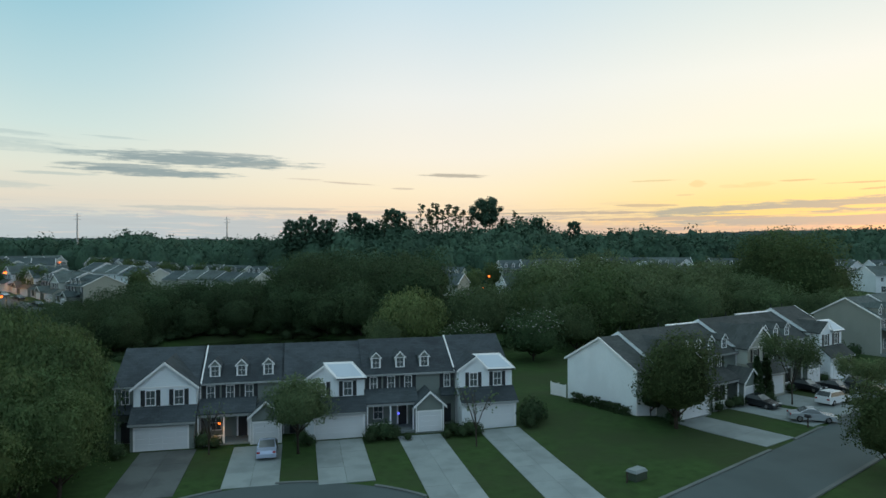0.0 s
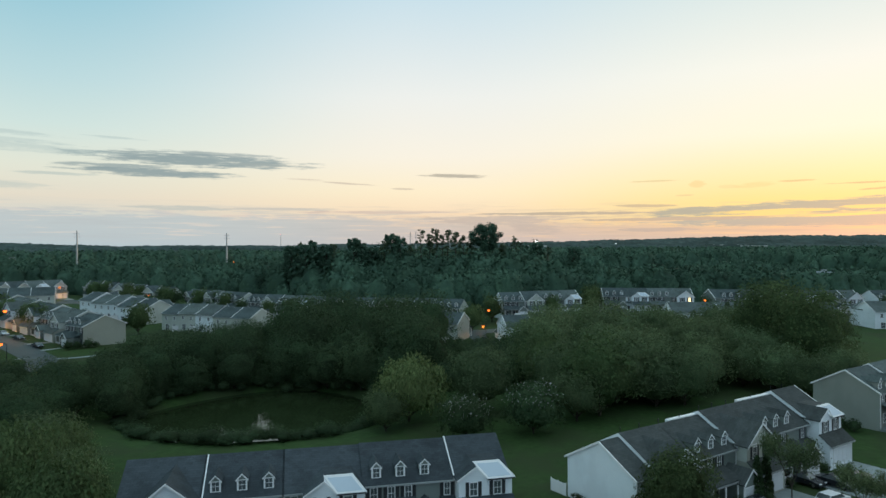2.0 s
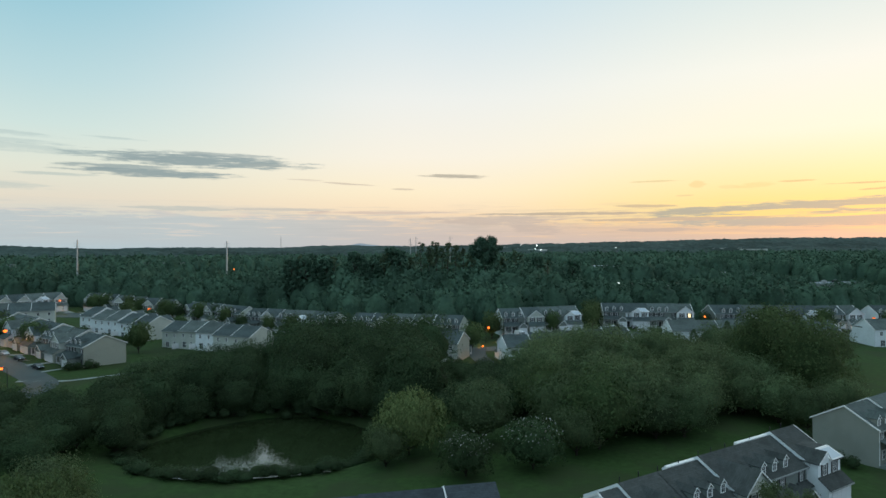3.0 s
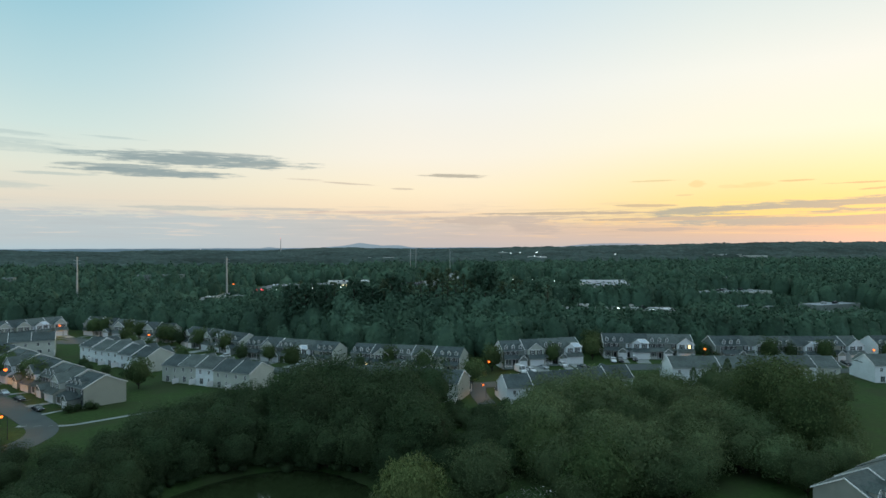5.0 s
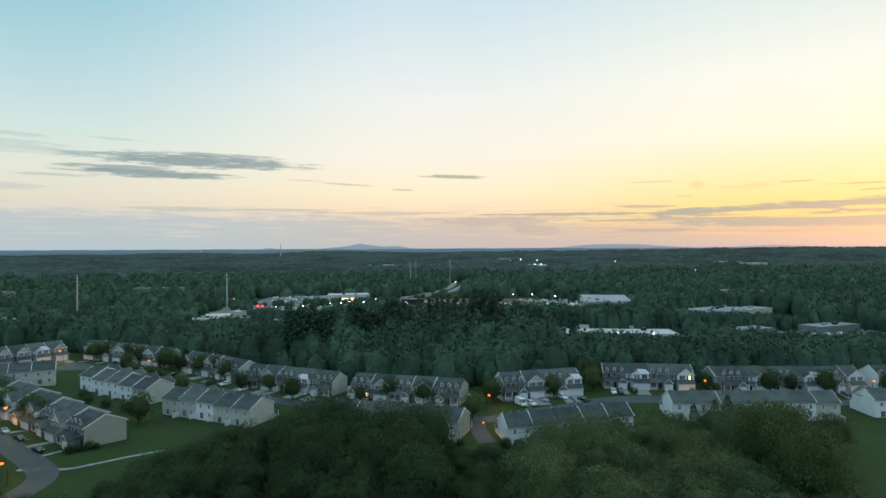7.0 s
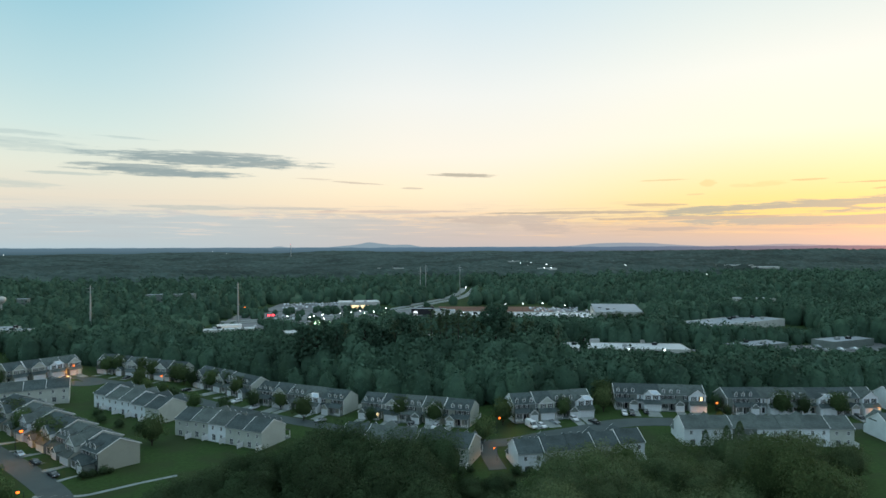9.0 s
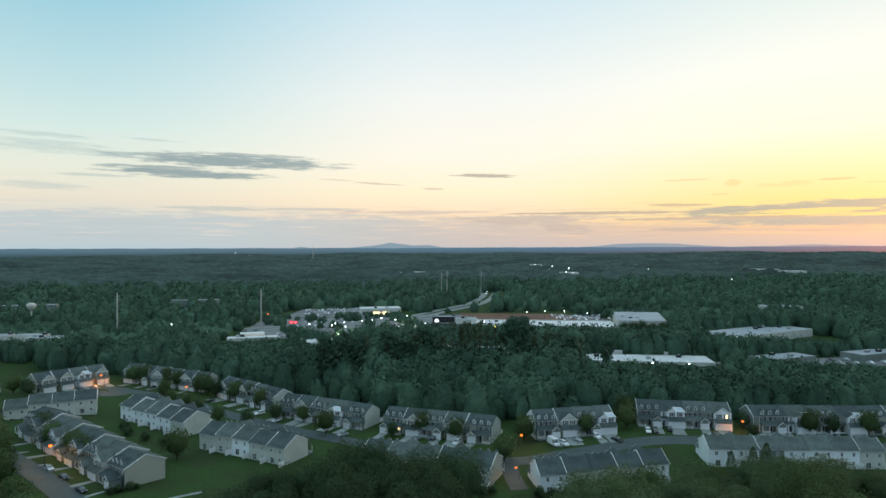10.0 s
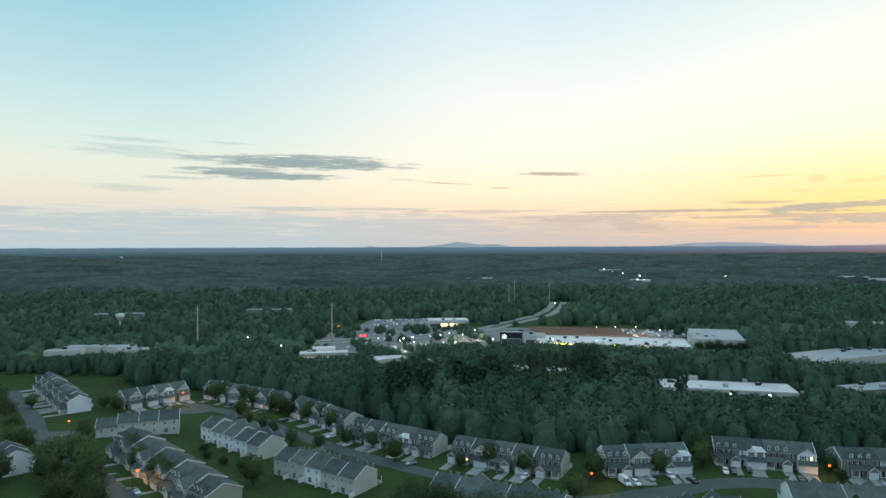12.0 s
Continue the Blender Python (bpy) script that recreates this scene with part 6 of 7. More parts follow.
for u0, u1, n0 in ((60.4, 65.3, 35.2), (70.6, 75.6, 36.0), (77.2, 83.0, 36.2), (87.0, 92.0, 36.6), (94.4, 100.2, 37.0)):
    root = thing("driveway", "pale concrete driveway across the grass verge", "driveway", "driveways of the side terrace")
    n1 = 46.2
    for j in range(3):
        pts = [on_side(u, n) for u, n in ((u0, n0 + (n1 - n0) * j / 3 + 0.02), (u1, n0 + (n1 - n0) * j / 3 + 0.02), (u1, n0 + (n1 - n0) * (j + 1) / 3 - 0.02), (u0, n0 + (n1 - n0) * (j + 1) / 3 - 0.02))]
        part("slab", Shape().slab([(x, y, zl(x, y) + 0.06) for x, y in pts], (0, 0, -0.35)), CONC, root)

# kerbs, with gaps at the drives
def kerb(pts, skip, label):
    s = Shape()
    for a, b in zip(pts[:-1], pts[1:]):
        m = (Vector(a) + Vector(b)) / 2
        if skip(m.x, m.y):
            continue
        d = (Vector(b) - Vector(a)).normalized()
        nr = Vector((-d.y, d.x)) * 0.17
        q = [(a[0] - nr.x, a[1] - nr.y), (b[0] - nr.x, b[1] - nr.y), (b[0] + nr.x, b[1] + nr.y), (a[0] + nr.x, a[1] + nr.y)]
        s.slab([(x, y, zl(x, y) + 0.13) for x, y in q], (0, 0, -0.4))
    laid("kerb", s, KERB, label, "kerb")


DRV = ((-15.2, -10.0), (-6.45, -1.75), (1.5, 6.3), (10.0, 14.6), (18.9, 23.4))
kerb([(CIRC[0] + 15.2 * math.cos(a), CIRC[1] + 15.2 * math.sin(a)) for a in (0.35 + k * (math.pi * 0.9) / 60 for k in range(61))], lambda x, y: any(a < x < b for a, b in DRV), "pale concrete kerb round the turning circle")
edge = [Vector((p.x, p.y)) for p in smooth_line(SIDE, 12)]
nrm = [Vector((-(b - a).normalized().y, (b - a).normalized().x)) for a, b in zip(edge[:-1], edge[1:])]
for sgn in (1, -1):
    pts = [tuple(p + n * sgn * 3.75) for p, n in zip(edge[:-1], nrm)]
    kerb(pts, lambda x, y: x < 12 or (sgn > 0 and (any(a < x < b for a, b in DRV) or any(u0 < x * cu + y * su < u1 for u0, u1 in ((60.4, 65.3), (70.6, 75.6), (77.2, 83.0), (87, 92), (94.4, 100.2))))), "pale concrete kerb of the side street")

# streets of the estate
MAIN = [(-100, 344), (-88, 338), (-70, 327), (-52, 308), (-37, 291), (-14, 268), (11, 248), (34, 232), (55, 219), (68, 216), (91, 217.5), (110, 221.5), (131, 219.5), (150, 212.5), (168, 209.5), (200, 204), (260, 194)]
laid("road_3", ribbon(MAIN, 7.6, 0.05), ROAD, "grey asphalt street through the estate", "road")
loop_end = Shape().slab([(-108 + 11.5 * math.cos(a), 341 + 10.5 * math.sin(a), zl(-108 + 11.5 * math.cos(a), 341 + 10.5 * math.sin(a)) + 0.08) for a in (k * math.pi / 16 for k in range(32))], (0, 0, -0.4))
laid("road_9", loop_end, ROAD, "grey asphalt turning area before the garages", "road")
laid("road_4", ribbon([(-223, 388), (-199, 355), (-175, 323), (-164, 305), (-152, 288), (-137, 274), (-126, 261), (-100, 233), (-75, 206), (-67, 190), (-72, 170)], 7.6, 0.06), ROAD, "grey asphalt street before the long terrace", "road")
laid("road_5", ribbon([(-160, 297), (-146, 297), (-135, 303), (-124, 315), (-114, 330), (-108, 341)], 7.4, 0.055), ROAD, "asphalt bend joining the estate streets", "road")
laid("road_6", ribbon([(60, 217), (57, 205), (56, 192)], 5.5, 0.07), ROAD, "short asphalt lane between two terraces", "road")
laid("pavement", ribbon([(-76, 199.5), (-70, 198.8), (-62.8, 197.9), (-56.7, 200.7), (-49, 205), (-40, 209)], 1.5, 0.06), CONC, "pale concrete footpath across the grass", "footpath")

# ---- vehicles ----
CARS = {}


def car(key, colour_mat, label, length=4.6, width=1.82, height=1.46, kind="sedan", category="car"):
    """A vehicle along y, nose towards -y: shell, glasshouse, wheels with rims, lamps."""
    root = thing("van" if kind == "van" else "car", label, category)
    L, Wd, H = length / 2, width / 2, height
    if kind == "sedan":
        deck = [(-L, 0.55), (-L + 0.15, 0.72), (-L * 0.42, 0.93), (-L * 0.10, H - 0.04), (L * 0.22, H), (L * 0.62, 0.98), (L - 0.1, 0.9), (L, 0.6)]
        glass = [(-L * 0.38, 0.95), (-L * 0.10, H - 0.07), (L * 0.22, H - 0.03), (L * 0.58, 1.0)]
    elif kind == "suv":
        deck = [(-L, 0.6), (-L + 0.12, 0.85), (-L * 0.45, 1.05), (-L * 0.18, H - 0.05), (L * 0.72, H), (L * 0.97, 1.05), (L, 0.6)]
        glass = [(-L * 0.42, 1.07), (-L * 0.18, H - 0.09), (L * 0.72, H - 0.05), (L * 0.93, 1.1)]
    else:
        deck = [(-L, 0.55), (-L + 0.1, 0.95), (-L * 0.72, 1.2), (-L * 0.5, H - 0.1), (-L * 0.4, H), (L - 0.05, H), (L, 0.5)]
        glass = [(-L * 0.72, 1.25), (-L * 0.52, H - 0.25), (-L * 0.3, H - 0.25), (-L * 0.3, 1.25)]
    low = [(L, 0.28), (-L, 0.28)]
    rings = []
    for f, zz in ((-1.0, 0.1), (-0.94, 0.0), (0.94, 0.0), (1.0, 0.1)):
        inset = 0.0 if abs(f) < 0.97 else 1.0
        ring = []
        for y, z in deck + low:
            side_in = max(0.0, (z - 0.95) / max(0.1, H - 0.95)) * 0.2 if kind != "van" else max(0.0, (z - 1.2) / 1.2) * 0.1
            ring.append((f * Wd * (1 - side_in), y * (1 - 0.015 * inset), z - 0.02 * inset))
        rings.append(ring)
    part("body", Shape().loft(rings), colour_mat, root)
    g = Shape()
    k = 0.2 if kind != "van" else 0.1
    for sgn in (-1, 1):
        pts = []
        for y, z in glass:
            pts.append((sgn * (Wd * (1 - k * max(0.0, (z - 0.95) / max(0.1, H - 0.95))) + 0.012), y, z))
        part("side_window", Shape().slab(pts if sgn > 0 else pts[::-1], (sgn * 0.01, 0, 0)), GLASS, root)
    (ya, za), (yb, zb) = glass[0], glass[1]
    part("windscreen", Shape().slab([(-Wd * 0.86, ya - 0.03, za + 0.01), (Wd * 0.86, ya - 0.03, za + 0.01), (Wd * 0.74, yb - 0.03, zb + 0.02), (-Wd * 0.74, yb - 0.03, zb + 0.02)], (0, -0.02, 0.012)), GLASS, root)
    if kind != "van":
        (ya, za), (yb, zb) = glass[2], glass[3]
        part("rear_window", Shape().slab([(Wd * 0.82, yb + 0.04, zb + 0.0), (-Wd * 0.82, yb + 0.04, zb + 0.0), (-Wd * 0.74, ya + 0.05, za + 0.03), (Wd * 0.74, ya + 0.05, za + 0.03)], (0, 0.02, 0.02)), GLASS, root)
    for y in (-L * 0.62, L * 0.6):
        for sgn in (-1, 1):
            tyre = Shape().loft([[(sgn * x, y + 0.33 * r * math.cos(a), 0.33 + 0.33 * r * math.sin(a)) for a in (2 * math.pi * j / 14 for j in range(14))] for x, r in ((Wd - 0.2, 0.96), (Wd - 0.17, 1.0), (Wd + 0.0, 1.0), (Wd + 0.02, 0.93))])
            w = part("wheel", tyre, RUBBER, root, "black tyre")
            rim = Shape().loft([[(sgn * x, y + 0.21 * r * math.cos(a), 0.33 + 0.21 * r * math.sin(a)) for a in (2 * math.pi * j / 10 for j in range(10))] for x, r in ((Wd + 0.0, 1.0), (Wd + 0.03, 0.85))])
            part("rim", rim, RIM, w, "alloy rim")
    for sgn in (-1, 1):
        part("headlight", Shape().box(sgn * Wd * 0.72 - 0.17, sgn * Wd * 0.72 + 0.17, -L - 0.012, -L + 0.2, 0.6, 0.74, 0.03), HEAD, root)
        part("tail_lamp", Shape().box(sgn * Wd * 0.78 - 0.14, sgn * Wd * 0.78 + 0.14, L - 0.15, L + 0.012, 0.68, 0.86, 0.03), TAIL, root)
    CARS[key] = (root, False)
    return root


def park(key, x, y, turn, group="", z=None):
    root, used = CARS[key]
    m = pose(x, y, (zl(x, y) if z is None else z) + 0.06, 0, 0, turn)
    if used:
        ob = copy_thing(root, m)
    else:
        root.matrix_basis = m
        CARS[key] = (root, True)
        ob = root
    return tagged(ob, group=group)


car("white_suv", paint("white_car_paint", (0.75, 0.77, 0.8), 0.0), "white crossover car parked on a driveway", 4.7, 1.86, 1.6, "suv")
car("silver", paint("silver_car_paint", (0.5, 0.54, 0.58), 0.5), "silver saloon car parked on a driveway")
car("blue", paint("light_blue_car_paint", (0.42, 0.48, 0.62), 0.4), "pale silver-blue saloon car before a garage")
car("dark", paint("dark_car_paint", (0.03, 0.034, 0.04), 0.4), "dark saloon car parked on a driveway")
car("dark_suv", paint("charcoal_car_paint", (0.05, 0.055, 0.06), 0.4), "dark sport utility car on a driveway", 4.8, 1.9, 1.7, "suv")
car("van", paint("white_van_paint", (0.78, 0.8, 0.82), 0.0), "tall white delivery van parked on the street", 5.9, 2.0, 2.6, "van", "van")
park("blue", -3.1, 65.2, 180, z=0.0)
for key, u, n, turn in (("white_suv", 82.2, 39.6, 108), ("silver", 72.6, 37.2, 62), ("dark", 74.2, 44.2, 21), ("dark", 88.6, 42.4, 21), ("dark_suv", 91.0, 39.8, 21), ("dark", 86.4, 45.0, 21)):
    x, y = on_side(u, n)
    park(key, x, y, turn, "cars of the side terrace")
for key, x, y, turn in (("van", 78.5, 225.4, 11), ("white_suv", 82.0, 223.9, 12), ("silver", 88.0, 227.0, 20), ("white_suv", 96.2, 228.3, 5), ("dark", 102.3, 223.8, 25), ("white_suv", 117.6, 230.0, -19), ("dark_suv", 120.4, 229.5, -19), ("dark", 126.8, 230.6, -19), ("silver", 3.6, 258.9, -60), ("white_suv", -23.6, 284.8, -38),
                        ("white_suv", 45.5, 239.5, -33), ("silver", 31.0, 248.0, -60), ("dark", 37.5, 246.0, -33), ("silver", -83.5, 349.5, -22), ("dark", -90.5, 351.5, -22), ("dark", -75.5, 213.0, 42), ("dark", -84.0, 222.5, 42), ("silver", -91.0, 229.5, 42), ("silver", -116.5, 347.0, 60), ("dark_suv", -121.5, 343.5, 42), ("dark", 141.0, 222.0, -19), ("silver", 168.0, 217.5, -8), ("dark", 186.0, 215.0, -8), ("white_suv", -32.0, 298.0, -48), ("dark", -58.0, 326.0, -51), ("dark_suv", 206.0, 212.0, -8)):
    park(key, x, y, turn, "cars of the estate")

# ---- street lamps ----
LAMPS = {}


def street_lamp(key, mat, h, label):
    root = thing("street_lamp", label, "street lamp")
    part("pole", Shape().tube([(0, 0, -0.3), (0, 0, h * 0.6), (0, 0, h)], [0.11, 0.09, 0.06], 8), DARKM, root)
    part("arm", Shape().tube([(0, 0, h - 0.1), (0.5, 0, h + 0.25), (1.3, 0, h + 0.3)], [0.05, 0.045, 0.04], 6), DARKM, root)
    hd = part("lamp_head", Shape().box(1.05, 1.75, -0.17, 0.17, h + 0.26, h + 0.42, 0.05), DARKM, root)
    part("lens", Shape().loft([[(1.4 + 0.46 * r * math.cos(a), 0.36 * r * math.sin(a), h + z) for a in (k * math.pi / 6 for k in range(12))] for z, r in ((-0.3, 0.6), (-0.05, 1.0), (0.25, 1.0))]), mat, hd, "glowing lens")
    LAMPS[key] = (root, False)
    return root


def light(x, y, z, energy, colour, radius=0.25):
    """A hooded lamp that throws its light downwards."""
    ob = new("lamp_light", bpy.data.lights.new("lamp_light", "SPOT"))
    ob.data.energy, ob.data.color, ob.data.shadow_soft_size = energy, colour, radius
    ob.data.spot_size, ob.data.spot_blend = radians(164), 0.4
    ob.location = (x, y, z)
    return ob


def lamp_at(key, x, y, scale=1.0, turn=0.0, group="", energy=0.0, colour=(1.0, 0.36, 0.08), z=None, h=6.0):
    root, used = LAMPS[key]
    zz = zl(x, y) if z is None else z
    m = pose(x, y, zz, 0, 0, turn) @ Matrix.Diagonal((scale, scale, scale, 1))
    if used:
        ob = copy_thing(root, m)
    else:
        root.matrix_basis = m
        LAMPS[key] = (root, True)
        ob = root
    if energy:
        a = radians(turn)
        light(x + 1.4 * scale * math.cos(a), y + 1.4 * scale * math.sin(a), zz + h * scale - 0.25, energy, colour)
    return tagged(ob, group=group)


street_lamp("sodium", LAMP, 6.0, "street lamp on a steel pole glowing orange")
street_lamp("white", COOLL, 9.0, "tall car park lamp glowing white")
for x, y, t, sc, watt in ((-113.0, 350.5, 200, 1.0, 2800), (-144.6, 296.0, 250, 1.0, 1800), (-92.6, 230.4, 40, 1.2, 8000), (-73.5, 187.3, 180, 1.0, 1800), (-68.5, 331.0, 210, 1.0, 1800), (65.6, 226.0, 300, 1.0, 1800), (150.2, 220.4, 250, 1.0, 1800), (216.8, 210.6, 250, 1.0, 1800), (57.8, 199.2, 180, 0.7, 300)):
    lamp_at("sodium", x, y, sc, t, "sodium street lamps", watt * 2.3)

# ---- small things round the first houses ----
for x, y, s in ((7.4, 67.6, 0.95), (8.6, 67.2, 1.1), (9.6, 67.4, 0.8), (6.9, 66.6, 0.6), (15.9, 67.2, 0.8), (16.6, 66.6, 0.7), (17.6, 66.8, 0.9), (18.3, 66.9, 0.7), (25.2, 69.2, 1.5), (26.0, 70.5, 1.3), (24.6, 67.6, 0.8), (-9.5, 68.6, 0.9), (-8.4, 68.3, 0.7), (-17.0, 66.8, 0.9), (0.3, 67.6, 0.8), (0.9, 67.0, 0.6), (14.9, 66.4, 0.5),
                (10.9, 66.5, 0.45)):
    plant("bush", x, y, s, group="shrubs at the first terrace")
for u, n, s in ((76.6, 44.2, 0.8), (72.2, 45.6, 0.8), (70.8, 45.9, 0.7), (84.0, 45.8, 0.7), (66.6, 46.2, 0.8), (59.4, 45.2, 0.9), (93.0, 46.0, 0.7), (68.6, 45.8, 0.6)):
    plant("bush", *on_side(u, n), s, group="shrubs at the side terrace")
for x, y, s in ((90.0, 101.0, 1.6), (93.0, 98.0, 1.4), (96.0, 95.0, 1.5), (87.5, 92.0, 1.3), (88.5, 89.5, 1.2), (-62.0, 213.5, 1.5), (-64.5, 212.0, 1.3), (-66.5, 210.5, 1.4), (-60.0, 214.5, 1.0), (-78.0, 268.0, 2.0), (-70.0, 262.0, 1.8), (-62.0, 258.0, 2.2), (-82.0, 276.0, 2.0), (44.0, 190.0, 1.6), (47.0, 191.0, 1.4), (60.0, 186.0, 1.8), (64.0, 184.5, 1.6),
                (52.0, 180.0, 1.5), (48.0, 178.0, 1.5), (42.0, 181.0, 1.8), (56.0, 178.0, 1.4)):
    plant("bush", x, y, s, group="shrubs of the estate")
# clipped hedge along the white end wall
hg = np.random.default_rng(9)
hp = hg.uniform(0, 1, (2200, 3)) * np.array([8.6, 1.1, 1.3]) + np.array([0, -0.55, 0.05])
hp[:, 2] *= 1 - 0.06 * np.sin(hp[:, 0] * 2.1)
hv, hf, hn = leaf_quads(hp, 0.13, hg)
hedge = thing("hedge", "clipped dark green hedge along the white end wall", "hedge", at=pose(*on_side(56.5, 48.6), 0.95, 0, 0, 111))
hd = new("foliage", big_mesh("foliage", hv, hf, LEAFD, True, hn))
hd.parent = hedge
# white privacy fence at the back corner
fence = thing("fence", "white vinyl privacy fence panel behind the end house", "fence", at=pose(*on_side(57.2, 59.2), 0.9, 0, 0, 111))
for k in range(2):
    part("panel", Shape().box(0.06 + k * 1.3, 1.24 + k * 1.3, -0.03, 0.03, 0.1, 1.8), TRIM, fence)
for k in range(3):
    part("post", Shape().box(k * 1.3 - 0.055, k * 1.3 + 0.055, -0.055, 0.055, -0.3, 1.95, 0.02), TRIM, fence)
# mailbox cluster on the lawn by the street, and a bin
mb = thing("utility_cabinet", "low grey-green utility cabinet with a pale lid on the lawn", "utility box", at=pose(27.8, 50.4, 0.15, 0, 0, 25))
part("body", Shape().box(-0.75, 0.75, -0.5, 0.5, -0.2, 0.75, 0.04), material("utility_green", (0.05, 0.07, 0.05), 0.6), mb)
part("lid", Shape().loft([[(-0.8, -0.55, 0.755), (0.8, -0.55, 0.755), (0.8, 0.55, 0.755), (-0.8, 0.55, 0.755)], [(-0.7, -0.4, 0.98), (0.7, -0.4, 0.98), (0.7, 0.4, 0.98), (-0.7, 0.4, 0.98)]]), CONC, mb, "pale weathered lid")
post = thing("marker_post", "short wooden marker post beside the utility cabinet", "post", at=pose(26.6, 49.8, 0.12))
part("shaft", Shape().box(-0.06, 0.06, -0.06, 0.06, -0.2, 1.0, 0.015), BARK, post)
mbx = thing("mailbox", "dark mailbox on a post at the street edge", "mailbox", at=pose(52.3, 58.9, zl(52.3, 58.9), 0, 0, 25))
part("post", Shape().box(-0.06, 0.06, -0.06, 0.06, -0.2, 1.05), BARK, mbx)
part("box", Shape().loft([[(0.17 * math.cos(a), y, 1.2 + 0.17 * math.sin(a)) if math.sin(a) > 0 else (0.17 * math.cos(a), y, 1.06) for a in (k * math.pi / 8 for k in range(16))] for y in (-0.3, 0.3)]), DARKM, mbx)
# porch lamps of the first terrace
for x, z, mt, nm, pw in ((-7.9, 2.35, LAMP, "small orange porch lamp", 40), (10.2, 2.3, BLUEL, "small blue porch lamp", 12)):
    pl = thing("porch_lamp", nm + " hanging under the porch roof", "lamp", at=pose(x, 68.6, z))
    part("globe", Shape().loft([[(0.12 * r * math.cos(a), 0.12 * r * math.sin(a), h) for a in (k * math.pi / 5 for k in range(10))] for h, r in ((-0.12, 0.5), (-0.05, 1.0), (0.05, 1.0), (0.12, 0.5))]), mt, pl)
    part("stem", Shape().tube([(0, 0, 0.12), (0, 0, 0.62)], [0.02, 0.02], 6), DARKM, pl)
    light(x, 68.3, z - 0.1, pw, (1.0, 0.45, 0.1) if mt is LAMP else (0.2, 0.25, 1.0), 0.1)


# ---- shops, lots and masts behind the wood ----
def flat_building(name, x, y, heading, length, depth, h, wallmat, roofmat, label, units=0, parapet=0.7, lit=0.0, seed=0, category="building", slope=0.0):
    """A low commercial building: walls, flat roof behind a parapet, roof units, lit shop front."""
    rg = random.Random(seed)
    z = min(zl(x, y), zl(x + length * math.cos(radians(heading)), y + length * math.sin(radians(heading))))
    root = thing(name, label, category, "commercial buildings", pose(x, y, z, 0, 0, heading))
    part("wall", Shape().box(0, length, 0, depth, -3.0, h), wallmat, root)
    part("roof", Shape().slab([(0.3, 0.3, h + 0.02), (length - 0.3, 0.3, h + 0.02), (length - 0.3, depth - 0.3, h + 0.02 + slope), (0.3, depth - 0.3, h + 0.02 + slope)], (0, 0, 0.12)), roofmat, root, "pale flat roof")
    if parapet:
        s = lattice(Shape(), [0, 0.35, length - 0.35, length], [0, 0.35, depth - 0.35, depth], 0, parapet, lambda i, j: i == 1 and j == 1)
        s.v = [(a, c, h + 0.01 + b) for a, b, c in s.v]
        part("parapet", s, wallmat, root)
    for k in range(units):
        ux, uy = rg.uniform(0.06, 0.92) * length, rg.uniform(0.2, 0.8) * depth
        u = part("roof_unit", Shape().box(ux, ux + 2.6, uy, uy + 2.0, h + 0.15, h + 1.5, 0.1), METAL if k % 2 else DARKM, root, "boxy roof ventilation unit")
        part("fan_housing", Shape().loft([[(ux + 1.3 + 0.7 * math.cos(a), uy + 1.0 + 0.7 * math.sin(a), h + zz) for a in (j * math.pi / 6 for j in range(12))] for zz in (1.5, 1.75)]), METAL, u)
    n = int(length / 9) if lit > 0.12 else 0
    for k in range(n):
        x0 = 1.2 + k * length / n
        bright = rg.random() < lit
        w = part("shop_window", Shape().box(x0, x0 + length / n - 2.4, -0.06, -0.004, 0.4, h * 0.55), LIT if bright else GLASS, root, "lit shop window" if bright else "")
        part("window_frame", lattice(Shape(), [x0 - 0.15, x0, x0 + length / n - 2.4, x0 + length / n - 2.25], [0.2, 0.4, h * 0.55, h * 0.55 + 0.2], -0.1, -0.062, lambda i, j: i == 1 and j == 1), TRIM, w)
    return root


shops = flat_building("shop_row", 97.0, 468.0, -18, 108, 42, 5.6, WALLC, FLATW, "long low shop building with white roof and lit front", 12, 0.8, 0.8, 1)
for x0, x1, mt, nm in ((14.0, 23.0, YELL, "glowing yellow shop sign"), (25.0, 28.5, LIT, "warm lit shop sign"), (55.0, 62.0, YELL, "glowing yellow shop sign"), (34.0, 41.0, LIT, "warm lit shop sign"), (72.0, 80.0, LIT, "warm lit shop sign"), (3.0, 9.0, LIT, "warm lit shop sign")):
    part("shop_sign", Shape().box(x0, x1, -0.5, -0.01, 3.9, 6.2, 0.08), mt, shops, nm)
big = flat_building("store", 76.5, 497.0, -10, 17, 14, 9.5, DARKM, FLATG, "dark box-shaped store with a round white emblem", 2, 0.6, 0.5, 2)
part("emblem", Shape().loft([[(3.2 + 1.7 * r * math.cos(a), yy, 6.9 + 1.7 * r * math.sin(a)) for a in (k * math.pi / 12 for k in range(24))] for yy, r in ((-0.005, 1.0), (-0.25, 0.94))]), material("emblem_glow", (0.95, 0.97, 1.0), 0.4, emit=0.9, bump=0), big, "round white glowing emblem")
flat_building("store", 94.5, 494.0, -10, 16, 14, 7.5, WALLC, FLATG, "grey flat-roofed annex beside the dark store", 2, 0.5, 0.3, 3)
flat_building("warehouse", 213.0, 463.0, -20, 36, 46, 7.5, WALLC, FLATG, "large shed with blue-grey roof", 4, 0.0, 0.2, 4, slope=2.2)
